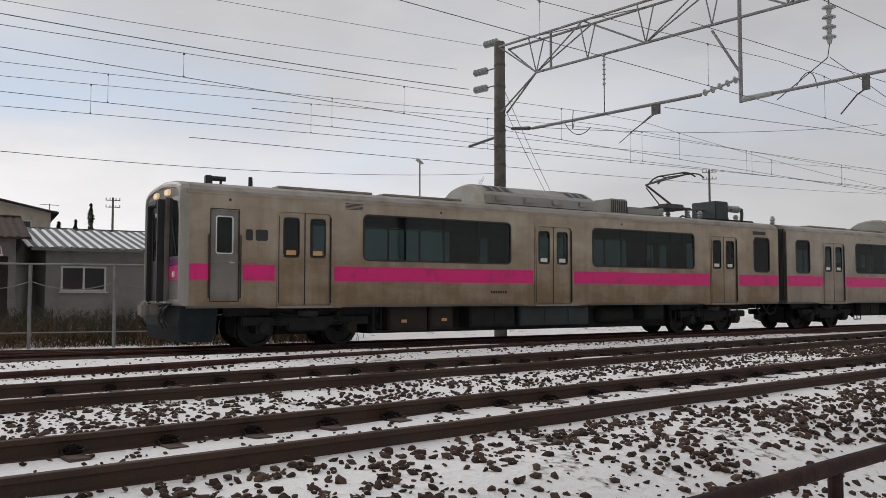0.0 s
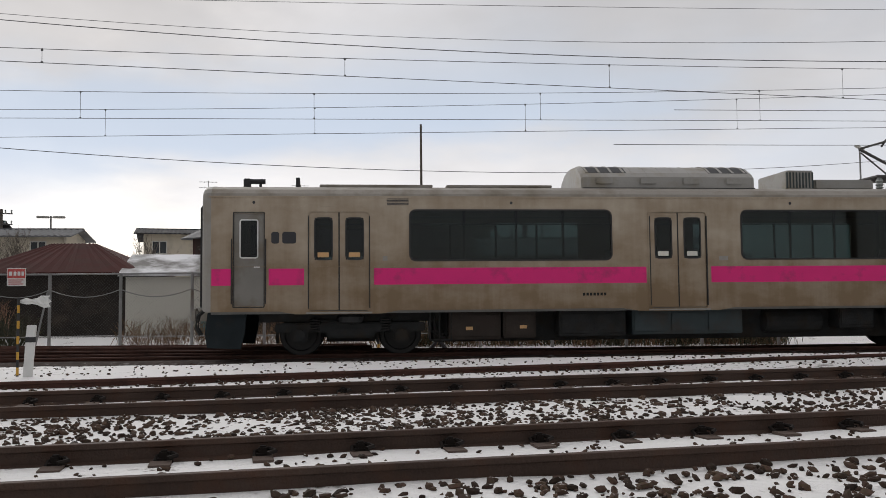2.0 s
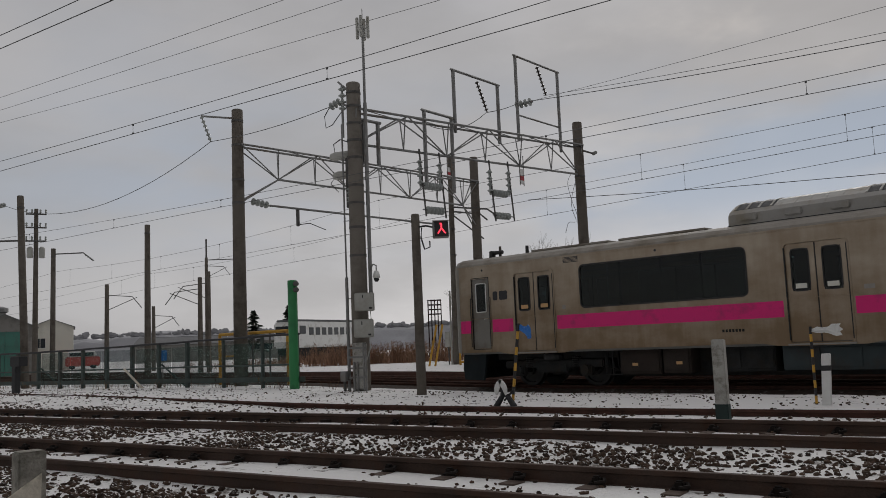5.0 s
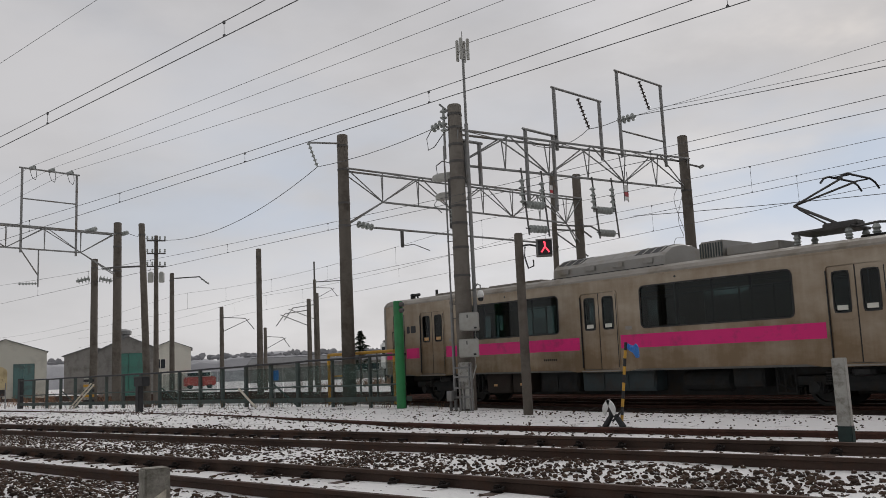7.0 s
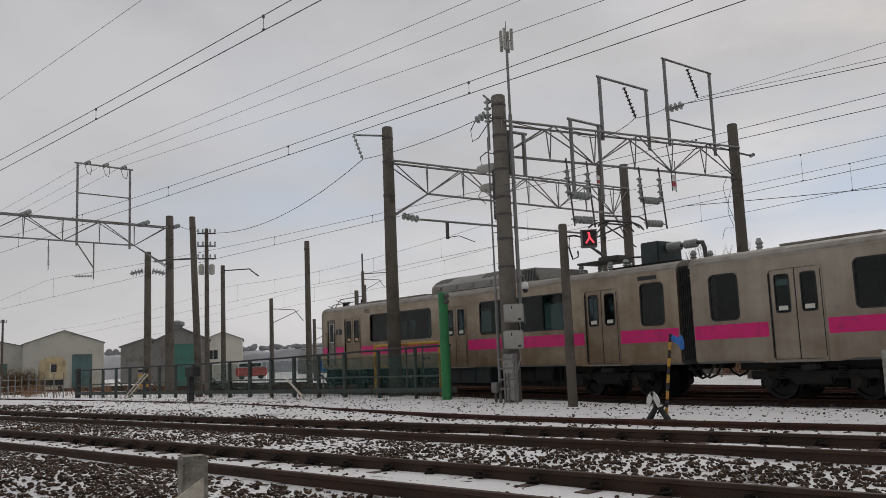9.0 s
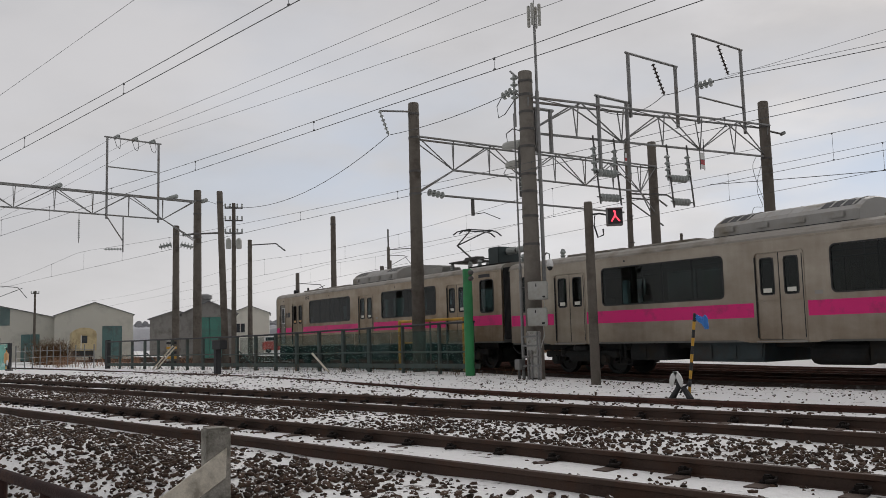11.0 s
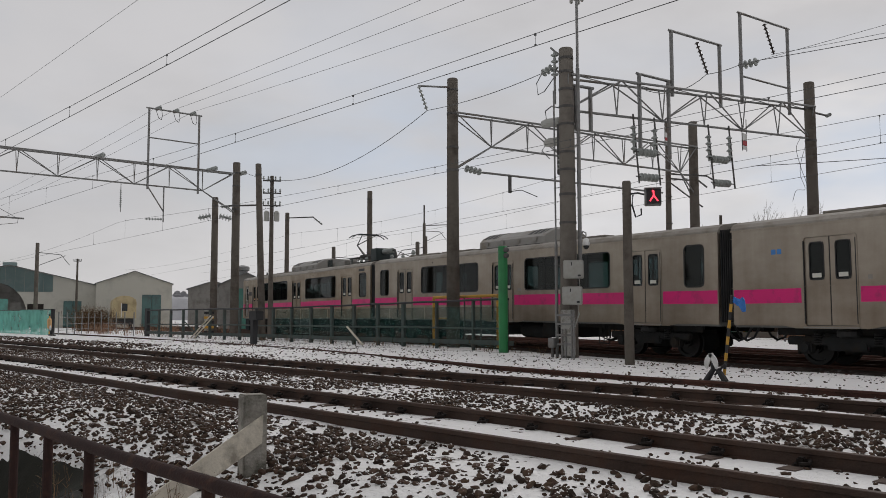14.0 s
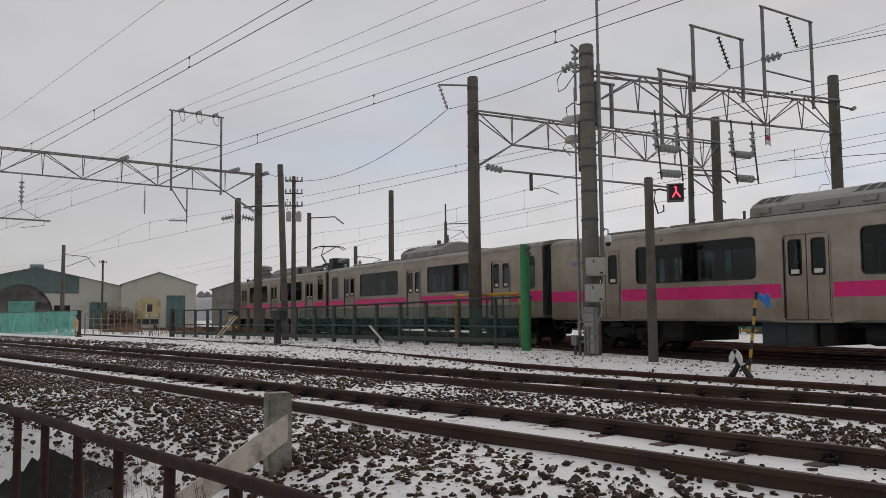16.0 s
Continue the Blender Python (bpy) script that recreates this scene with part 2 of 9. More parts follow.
def glass_mat(name, tint, rough=0.03):
    """Tinted window glass: it mirrors, and lets part of the light through."""
    m = bpy.data.materials.new(name)
    m.use_nodes = True
    n, l = m.node_tree.nodes, m.node_tree.links
    n.remove(n["Principled BSDF"])
    t, g, mix, f = n.new("ShaderNodeBsdfTransparent"), n.new("ShaderNodeBsdfGlossy"), n.new("ShaderNodeMixShader"), n.new("ShaderNodeLayerWeight")
    t.inputs["Color"].default_value = (*tint, 1)
    g.inputs["Roughness"].default_value = rough
    f.inputs["Blend"].default_value = 0.5
    p4 = n.new("ShaderNodeMath")
    p4.operation = "POWER"
    p4.inputs[1].default_value = 4.5
    l.new(f.outputs["Facing"], p4.inputs[0])
    p5 = n.new("ShaderNodeMath")
    p5.operation = "MULTIPLY_ADD"
    p5.inputs[1].default_value, p5.inputs[2].default_value = 0.4, 0.04
    l.new(p4.outputs[0], p5.inputs[0])
    l.new(p5.outputs[0], mix.inputs[0])
    l.new(t.outputs[0], mix.inputs[1])
    l.new(g.outputs[0], mix.inputs[2])
    l.new(mix.outputs[0], n["Material Output"].inputs["Surface"])
    return m


def glow(name, color, strength):
    m = bpy.data.materials.new(name)
    m.use_nodes = True
    b = m.node_tree.nodes["Principled BSDF"]
    b.inputs["Base Color"].default_value = (*color, 1)
    b.inputs["Emission Color"].default_value, b.inputs["Emission Strength"].default_value = (*color, 1), strength
    return m


M_SNOW = snow_ground()
M_SNOWCAP = mat("settled_snow", (0.8, 0.81, 0.83), 0.8, vary=0.04, scale=6, bump=0.3, bscale=25)
M_STONE = by_piece("ballast_stone", (0.028, 0.019, 0.014), (0.1, 0.064, 0.045), snow=True)
M_STONE_ONE = by_piece("ballast_stone_single", (0.028, 0.019, 0.014), (0.1, 0.064, 0.045), island=False, snow=True)
M_RAIL = mat("rusty_rail", (0.072, 0.048, 0.038), 0.75, 0.0, 0.35, 1.5, 0.4, 60, dirt=(0.08, 0.044, 0.03), dirt_amount=0.45, dirt_scale=3)
M_RUST = mat("red_rust_rail", (0.085, 0.042, 0.032), 0.85, 0.0, 0.3, 1.5, 0.4, 60, dirt=(0.05, 0.028, 0.022), dirt_amount=0.5, dirt_scale=3)
M_SLEEPER = mat("sleeper_concrete", (0.12, 0.09, 0.075), 0.9, 0, 0.25, 4, 0.4, 70, dirt=(0.12, 0.06, 0.04), dirt_amount=0.5)
M_CLIP = mat("rail_clip", (0.018, 0.014, 0.012), 0.75, 0.3, 0.3, 20)
M_CONC = mat("weathered_concrete", (0.155, 0.137, 0.117), 0.92, 0, 0.2, 1.2, 0.35, 45, dirt=(0.08, 0.068, 0.056), dirt_amount=0.55)
# Lighter copy of the pole concrete: the thick pole's lighting put into its colour.
M_CONC_LIT = mat("lit_pole_concrete", (0.2, 0.182, 0.158), 0.92, 0, 0.2, 1.2, 0.35, 45, dirt=(0.13, 0.115, 0.1), dirt_amount=0.5)
M_CONC_LIGHT = mat("pale_concrete", (0.42, 0.41, 0.38), 0.92, 0, 0.2, 3, 0.4, 60, dirt=(0.17, 0.16, 0.13), dirt_amount=0.45, dirt_scale=6)
M_GALV = mat("galvanised_steel", (0.24, 0.24, 0.235), 0.6, 0.35, 0.2, 5, 0.1, 50, dirt=(0.15, 0.11, 0.08), dirt_amount=0.3)
M_DARKSTEEL = mat("dark_steel", (0.11, 0.105, 0.1), 0.65, 0.4, 0.3, 4, 0.15, 40)
M_BLACK = mat("black_paint", (0.022, 0.022, 0.024), 0.6, 0, 0.3, 6, 0.1, 50)
M_PORCELAIN = mat("glazed_porcelain", (0.33, 0.35, 0.335), 0.25, 0, 0.1, 8)
M_WIRE = mat("wire", (0.11, 0.11, 0.112), 0.6, 0.4, 0.2, 3)
M_RAILING = mat("brown_railing_paint", (0.03, 0.015, 0.013), 0.8, 0, 0.3, 5, 0.25, 60, dirt=(0.06, 0.028, 0.018), dirt_amount=0.35, dirt_scale=8)
M_BOXPAINT = mat("grey_cabinet_paint", (0.42, 0.42, 0.39), 0.55, 0, 0.08, 4, dirt=(0.3, 0.28, 0.24), dirt_amount=0.3)
M_GREENPOST = mat("green_post_paint", (0.03, 0.23, 0.075), 0.5, 0, 0.12, 3, dirt=(0.02, 0.12, 0.05), dirt_amount=0.4)
M_YELLOW = mat("yellow_paint", (0.55, 0.3, 0.035), 0.55, 0, 0.15, 6, dirt=(0.3, 0.17, 0.05), dirt_amount=0.4)
M_WHITE = mat("white_paint", (0.72, 0.72, 0.7), 0.55, 0, 0.06, 6, dirt=(0.4, 0.38, 0.34), dirt_amount=0.3)
M_FENCEGREEN = mat("dark_green_fence", (0.055, 0.075, 0.068), 0.7, 0, 0.25, 4, dirt=(0.05, 0.045, 0.035), dirt_amount=0.4)
M_WEED = by_piece("dry_weeds", (0.075, 0.045, 0.025), (0.24, 0.15, 0.085), bump=0)
M_BRANCH = mat("bare_bark", (0.15, 0.128, 0.108), 0.9, 0, 0.25, 6)
M_DITCHBED = mat("dark_ditch_surface", (0.016, 0.016, 0.011), 0.95, 0, 0.3, 3, 0.5, 30)


# ---- plan of the tracks ----
def side_y(x):
    """The near side of the train, over x."""
    return 18.02 - 0.143 * x + 0.000657 * x * x - 3.5e-7 * x ** 3


def smooth(t):
    t = min(1, max(0, t))
    return t * t * (3 - 2 * t)


def rise(x):
    return 0.17 * smooth((-10 - x) / 16)


def siding_y(x):
    """The rail of the siding between the main line and the train's track."""
    return float(np.interp(x, (-90, -45, -39, -32, -26.7, -19, -13.8, -9.2, -5, -2, 3, 9, 13, 90), (19.5, 16.7, 16.1, 15.4, 14.95, 14.1, 13.45, 13.1, 12.93, 12.95, 13.3, 13.75, 13.9, 14.2)))


TRAIN_Z = -0.17


def ground_z(x, y):
    """Height of the snow over the plan."""
    near = -0.62 + 0.49 * smooth((y - 2.1) / 2.1)
    if x < -7.2 and y < 3.3:
        near -= 0.45 * smooth((-7.4 - x) / 1.6) * smooth((3.1 + 0.15 * noise.noise((x, 0, 3)) - y) / 0.5)
    z = near if y < 4.3 else -0.13
    for a, b in ((5.26, 6.26), (9.01, 10.18)):
        if a < y < b:
            z += 0.018
    if y > 10.9:
        mid = -0.2 + 0.06 * smooth((y - 13.2) / 1.2) - 0.05 * smooth((y - 15.2) / 2) + rise(x) * 0.8
        z = -0.135 + (mid + 0.135) * smooth((y - 10.9) / 1.5)
    s = side_y(x)
    if y > s - 1.5:
        z = z + (TRAIN_Z - 0.15 + rise(x) - z) * smooth((y - s + 1.5) / 1.3)
    if y > s + 6.2:
        z = z + (-0.03 - z) * smooth((y - s - 6.2) / 2.0)
    return z


# ---- ground, one sheet to the horizon ----
def build_ground():
    xs = [-1500, -700, -350, -200, -130, -90, -70] + [-58 + 0.5 * i for i in range(200)] + [42 + 2 * i for i in range(12)] + [80, 110, 160, 250, 450, 900, 1500]
    ys = [-600, -200, -80, -30, -12, -4, -1, 0.5] + [1.2 + 0.2 * i for i in range(100)] + [21.4 + 1.0 * i for i in range(40)] + [66, 75, 90, 120, 180, 300, 600, 1500]
    verts, faces = [], []
    for y in ys:
        for x in xs:
            verts.append((x, y, ground_z(x, y) + 0.025 * noise.noise((x * 0.7, y * 0.7, 0)) * (1 if abs(x) < 60 and y < 70 else 0)))
    w = len(xs)
    for j in range(len(ys) - 1):
        for i in range(w - 1):
            a = j * w + i
            faces.append((a, a + 1, a + 1 + w, a + w))
    return tagged(quads("ground", verts, faces, M_SNOW, smooth=True), "uneven ground under thin patchy snow", "ground", kind="structure")


GROUND = build_ground()


# ---- rails, sleepers and clips ----
RAIL_PROFILE = [(-0.0325, 0.0), (-0.028, 0.004), (0.028, 0.004), (0.0325, 0.0), (0.0325, -0.032), (0.008, -0.046), (0.008, -0.118), (0.0625, -0.138), (0.0625, -0.153), (-0.0625, -0.153), (-0.0625, -0.138), (-0.008, -0.118), (-0.008, -0.046), (-0.0325, -0.032)]


def rail(path, label, head=M_RAIL):
    bm = bmesh.new()
    sweep(bm, RAIL_PROFILE, path)
    ob = part("rail", bm, head)
    return tagged(ob, label, "rail", "running rails", "structure")


MAIN = (5.2, 6.32, 8.95, 10.24)
XS = [-260, -180, -130, -100] + list(range(-80, 61, 4)) + [80, 110, 160, 240]
for y, z in zip(MAIN, (-0.012, 0.012, -0.01, 0.01)):
    rail([(x, y, z) for x in XS], "rust-brown steel running rail on snowy sleepers")
for off in (0.867, 1.934):
    rail([(x, side_y(x) + off, TRAIN_Z + rise(x)) for x in range(-130, 121, 3)], "rusty red-brown rail of the train's track in snow", M_RUST)
rail([(x, siding_y(x), -0.1 + rise(x) * 0.7) for x in range(-62, 91, 2)], "rust-brown siding rail half sunk in snow", M_RUST)
for off, end in ((2.75, 1.3), (3.82, 2.2)):
    rail([(x, side_y(x) + off + 0.0022 * max(0, -2 - x) ** 1.8 - (off - end) * smooth((x + 14) / 26), (-0.11 + rise(x) * 0.6) * (1 - smooth((x + 2) / 12)) + (TRAIN_Z - 0.03) * smooth((x + 2) / 12)) for x in range(-110, 14, 3)], "rusty rail of a parallel siding in snow", M_RUST)
for off, end in ((5.0, 2.6), (6.07, 3.4)):
    rail([(x, side_y(x) + off + 0.0022 * max(0, -2 - x) ** 1.8 - (off - end) * smooth((x + 20) / 24), -0.07 + rise(x) * 0.6) for x in range(-111, 5, 3)], "rusty rail of a parallel siding in snow", M_RUST)


def sleeper_mesh():
    bm = bmesh.new()
    box(bm, -0.12, 0.12, -1.0, 1.0, -0.36, -0.2, 0.02)
    for a, b in ((-0.44, -0.28), (0.22, 0.46)):
        box(bm, -0.1, 0.1, a, b, -0.3, -0.1, 0.03)
    return mesh_of(bm, "sleeper", M_SLEEPER)


def clip_mesh(side):
    """Spring clip and shoulder that hold the rail's foot."""
    bm = bmesh.new()
    s = side
    box(bm, -0.06, 0.06, s * 0.075 if s > 0 else -0.15, 0.15 if s > 0 else -0.075, -0.17, -0.085, 0.014)
    box(bm, -0.032, 0.032, s * 0.1 - 0.03, s * 0.1 + 0.03, -0.12, -0.035, 0.012)
    tube(bm, [(-0.06, s * 0.13, -0.11), (-0.055, s * 0.05, -0.085), (0.0, s * 0.04, -0.07), (0.05, s * 0.07, -0.062), (0.085, s * 0.15, -0.068), (0.03, s * 0.2, -0.075)], 0.015, 6)
    return mesh_of(bm, "rail_clip", M_CLIP)


SLEEPER, CLIPS = sleeper_mesh(), {1: clip_mesh(1), -1: clip_mesh(-1)}
for track, (ya, yb) in enumerate(((5.2, 6.32), (8.95, 10.24))):
    bed = thing("track_bed", "concrete sleepers with spring clips, mostly under snow", "sleepers", pose(0, (ya + yb) / 2, 0), "track beds", "structure")
    far = bmesh.new()
    for i in range(-60, 61):
        x = -0.48 + 0.672 * i + (0.31 if track else 0)
        near_enough = (-16 < x < 12) if track == 0 else (-9 < x < 10)
        if near_enough:
            ob = part("sleeper", SLEEPER, None, bed)
            ob.location, ob.rotation_euler = (x, 0, 0.0), (0, 0, random.uniform(-0.01, 0.01))
            for yr in (ya, yb):
                for sd in (1, -1) if yr == yb else (1,):
                    c = part("clip", CLIPS[sd], None, bed)
                    c.location = (x + random.uniform(-0.02, 0.02), yr - (ya + yb) / 2, 0)
        else:
            for yr in (ya, yb):
                for sd in (1, -1) if yr == yb else (1,):
                    y = yr - (ya + yb) / 2 + sd * 0.11
                    box(far, x - 0.07, x + 0.07, y - 0.045, y + 0.045, -0.17, -0.07)
    part("clips", far, M_CLIP, bed)["kind"] = "stuff"


# ---- ballast stones ----
def stone_shape(rng):
    """One broken stone: a squashed, chipped lump."""
    bm = bmesh.new()
    bmesh.ops.create_icosphere(bm, subdivisions=1, radius=1)
    for v in bm.verts:
        v.co *= rng.uniform(0.62, 1.15)
        v.co.z *= 0.72
    co = np.array([v.co[:] for v in bm.verts])
    bm.verts.index_update()
    tri = [[v.index for v in f.verts] for f in bm.faces]
    bm.free()
    return co, np.array(tri)


RNG = random.Random(7)
SHAPES = [stone_shape(RNG) for _ in range(10)]


def spots(x0, x1, y0, y1, per_m2, keep):
    out = []
    for _ in range(int((x1 - x0) * (y1 - y0) * per_m2)):
        x, y = RNG.uniform(x0, x1), RNG.uniform(y0, y1)
        if RNG.random() < keep(x, y):
            out.append((x, y))
    return out


def cover(x, y):
    """How bare of snow the ballast is."""
    f = 0.39 + 0.5 * noise.noise((x * 0.5, y * 0.9, 3.1)) + 0.35 * noise.noise((x * 2.1, y * 2.1, 8.0))
    return f + (0.16 * smooth((-1 - x) / 8) if y < 5.1 else 0)


def stones(name, places, lo, hi, sink, label, single=0):
    vs, fs, k = [], [], 0
    group = thing("ballast_bed", label, "ballast", None, "ballast", "structure") if single else None
    meshes = []
    if single:
        for co, tri in SHAPES:
            me = bpy.data.meshes.new("stone")
            me.from_pydata([tuple(c) for c in co], [], [tuple(t) for t in tri])
            me.materials.append(M_STONE_ONE)
            meshes.append(me)
    for x, y in places:
        i = RNG.randrange(len(SHAPES))
        r = lo + (hi - lo) * RNG.random() ** 1.6
        z = ground_z(x, y) + r * sink
        rx, ry, rz = (RNG.uniform(-0.5, 0.5), RNG.uniform(-0.5, 0.5), RNG.uniform(0, 6.28))
        if single and -1.6 < x < 1.4 and y < 4.5 and len(group.children) < 300:
            ob = part("stone", meshes[i], None, group)
            ob.location, ob.rotation_euler, ob.scale = (x, y, z), (rx, ry, rz), (r * 1.45, r * 0.85, r)
            continue
        co, tri = SHAPES[i]
        m = np.array(Euler((rx, ry, rz)).to_matrix())
        vs.append((co * (r * 1.45, r * 0.85, r)) @ m.T + (x, y, z))
        fs.append(tri + k)
        k += len(co)
    me = bpy.data.meshes.new(name)
    me.from_pydata(np.concatenate(vs).tolist(), [], np.concatenate(fs).tolist())
    me.materials.append(M_STONE)
    ob = new(name, me)
    ob.parent = group
    return tagged(ob, label, "ballast", kind="stuff") if not group else tagged(ob, kind="stuff")


SLOPE = spots(-32, 18, 2.3, 5.08, 400, lambda x, y: 0 if x < -7.5 and y < 2.85 else (cover(x, y) - 0.03 + smooth((-4 - x) / 3) * (0.26 * smooth((y - 2.9) / 0.8) - 0.1)) * (1 if y < 4.8 else 0.6))
SLOPE.sort(key=lambda p: abs(p[0]))
stones("stones", SLOPE, 0.012, 0.043, 0.35, "dark brown ballast stones showing through snow", single=1)
stones("ballast_stones", spots(-34, 24, 6.5, 8.84, 340, lambda x, y: (cover(x, y) * 0.95 + 0.06) * (1 - 0.4 * smooth((x - 1) / 5))), 0.012, 0.04, 0.3, "dark ballast stones between two tracks, dusted with snow")
stones("ballast_stones", spots(-22, 16, 5.3, 6.25, 75, lambda x, y: 0.35 + 0.6 * noise.noise((x, y, 5))), 0.012, 0.03, 0.3, "few ballast stones in the snow between rails")
stones("ballast_stones", spots(-30, 22, 9.0, 10.1, 60, lambda x, y: 0.5), 0.015, 0.035, 0.3, "few ballast stones in the snow between rails")
stones("ballast_stones", spots(-32, 24, 10.4, 12.85, 190, lambda x, y: 0.9 * cover(x, y) * smooth((13.0 - y) / 1.6)), 0.015, 0.04, 0.3, "ballast stones beside the siding rail in snow")
stones("ballast_stones", spots(-34, 30, 12.6, 17.6, 45, lambda x, y: 0.75 if siding_y(x) - 0.5 < y < siding_y(x) + 0.3 else 0), 0.015, 0.04, 0.3, "dark ballast stones along the siding rail")
stones("ballast_stones", spots(-40, 26, 12.9, 18.5, 30, lambda x, y: cover(x, y) if y < side_y(x) - 0.3 else 0), 0.012, 0.03, 0.2, "scattered small stones on snow beside the siding")
stones("ballast_stones", spots(-75, -30, 2.6, 8.6, 60, lambda x, y: 0.0 if 4.9 < y < 6.6 else 0.75), 0.03, 0.075, 0.3, "far ballast stones along the track in snow")
stones("ballast_stones", spots(16, 62, 2.6, 8.6, 50, lambda x, y: 0.0 if 4.9 < y < 6.6 else 0.6), 0.03, 0.075, 0.3, "far ballast stones along the track in snow")
stones("ballast_stones", spots(-75, -30, 10.4, 13.5, 30, lambda x, y: 0.7), 0.03, 0.07, 0.3, "far ballast stones along the siding in snow")


def dark_bed():
    """Dark, snow-free bed of the train's track, a hand's breadth under the rail heads."""
    vs, fs = [], []
    xs = [-70 + 0.5 * i for i in range(330)]
    offs = [0.3, 0.55, 0.8, 1.1, 1.4, 1.7, 2.0, 2.3, 2.7]
    for x in xs:
        for k, o in enumerate(offs):
            e = 0.12 * noise.noise((x * 0.9, o * 3, 4.0)) if k in (0, 8) else 0.0
            y = side_y(x) + o + e
            drop = 0.16 if k in (0, 8) else 0.075 + 0.02 * noise.noise((x * 2, o * 4, 1.0))
            vs.append((x, y, TRAIN_Z + rise(x) - drop))
    w = len(offs)
    for i in range(len(xs) - 1):
        for k in range(w - 1):
            a = i * w + k
            fs.append((a, a + w, a + w + 1, a + 1))
    tagged(quads("track_bed", vs, fs, M_BED, smooth=True), "dark ballast bed of the train's track", "ballast", "track beds", "structure")


M_BED = mat("dark_ballast_strip", (0.05, 0.037, 0.03), 0.92, 0, 0.4, 6, 0.8, 35, dirt=(0.3, 0.29, 0.28), dirt_amount=0.18, dirt_scale=5)
dark_bed()


# ---- the train ----
def steel_skin(clean, dusty, lo, hi):
    """Stainless side sheets: brushed along, brake dust in streaks and clouds, browner low down."""
    m = bpy.data.materials.new("stainless_side_sheet")
    m.use_nodes = True
    n, l = m.node_tree.nodes, m.node_tree.links
    b = n["Principled BSDF"]
    tc = n.new("ShaderNodeTexCoord")

    def layer(sx, sy, sz, scale, detail):
        mp = n.new("ShaderNodeMapping")
        mp.inputs["Scale"].default_value = (sx, sy, sz)
        l.new(tc.outputs["Object"], mp.inputs["Vector"])
        t = n.new("ShaderNodeTexNoise")
        t.inputs["Scale"].default_value, t.inputs["Detail"].default_value, t.inputs["Roughness"].default_value = scale, detail, 0.6
        l.new(mp.outputs[0], t.inputs["Vector"])
        return t.outputs["Fac"]

    cloud, streak, brush = layer(1, 1, 1.6, 0.9, 5), layer(4, 4, 0.35, 1.0, 4), layer(0.3, 8, 60, 3, 3)
    sep = n.new("ShaderNodeSeparateXYZ")
    l.new(tc.outputs["Object"], sep.inputs[0])
    low = n.new("ShaderNodeMapRange")
    low.inputs["From Min"].default_value, low.inputs["From Max"].default_value = 2.6, 0.8
    l.new(sep.outputs["Z"], low.inputs["Value"])
    s1 = n.new("ShaderNodeMath")
    s1.operation = "MULTIPLY_ADD"
    l.new(streak, s1.inputs[0])
    s1.inputs[1].default_value = 0.45
    l.new(cloud, s1.inputs[2])
    s2 = n.new("ShaderNodeMath")
    s2.operation = "MULTIPLY_ADD"
    l.new(low.outputs[0], s2.inputs[0])
    s2.inputs[1].default_value = 0.35
    l.new(s1.outputs[0], s2.inputs[2])
    r = n.new("ShaderNodeMapRange")
    r.inputs["From Min"].default_value, r.inputs["From Max"].default_value = lo, hi
    l.new(s2.outputs[0], r.inputs["Value"])
    mix = n.new("ShaderNodeMix")
    mix.data_type = "RGBA"
    mix.inputs["A"].default_value, mix.inputs["B"].default_value = (*clean, 1), (*dusty, 1)
    l.new(r.outputs[0], mix.inputs["Factor"])
    l.new(mix.outputs["Result"], b.inputs["Base Color"])
    b.inputs["Metallic"].default_value = 0.8
    rr = n.new("ShaderNodeMapRange")
    rr.inputs["To Min"].default_value, rr.inputs["To Max"].default_value = 0.28, 0.5
    l.new(cloud, rr.inputs["Value"])
    l.new(rr.outputs[0], b.inputs["Roughness"])
    bp = n.new("ShaderNodeBump")
    bp.inputs["Strength"].default_value, bp.inputs["Distance"].default_value = 0.12, 0.003
    l.new(brush, bp.inputs["Height"])
    l.new(bp.outputs[0], b.inputs["Normal"])
    return m


M_SKIN = M_DOORSKIN = steel_skin((0.5, 0.43, 0.345), (0.235, 0.168, 0.105), 0.4, 1.08)  # leading car, brown with brake dust
M_SKIN_CLEAN = steel_skin((0.45, 0.4, 0.335), (0.25, 0.2, 0.15), 0.48, 1.2)  # following cars
M_ROOF = mat("roof_sheet", (0.3, 0.275, 0.24), 0.55, 0.2, 0.18, 0.8, 0.15, 30, dirt=(0.2, 0.17, 0.13), dirt_amount=0.5, dirt_scale=1.0)
M_FRONT = mat("grey_front_moulding", (0.29, 0.275, 0.25), 0.5, 0.1, 0.08, 2, dirt=(0.24, 0.21, 0.17), dirt_amount=0.45)
M_PINK = mat("pink_band", (0.72, 0.009, 0.185), 0.45, 0, 0.06, 1.5, dirt=(0.4, 0.02, 0.12), dirt_amount=0.35, dirt_scale=2)
M_FRONTFACE = mat("dusty_front_panel", (0.17, 0.155, 0.135), 0.55, 0.1, 0.12, 2, dirt=(0.11, 0.09, 0.07), dirt_amount=0.45)
M_CABDOOR = mat("crew_door_steel", (0.21, 0.2, 0.18), 0.5, 0.25, 0.1, 2, dirt=(0.15, 0.125, 0.095), dirt_amount=0.45)
M_SKIRT = mat("dark_skirt_paint", (0.016, 0.022, 0.025), 0.8, 0, 0.25, 3, 0.1, 30, dirt=(0.028, 0.026, 0.024), dirt_amount=0.4)
M_PURPLE = mat("purple_band", (0.12, 0.03, 0.13), 0.45, 0, 0.1, 2)
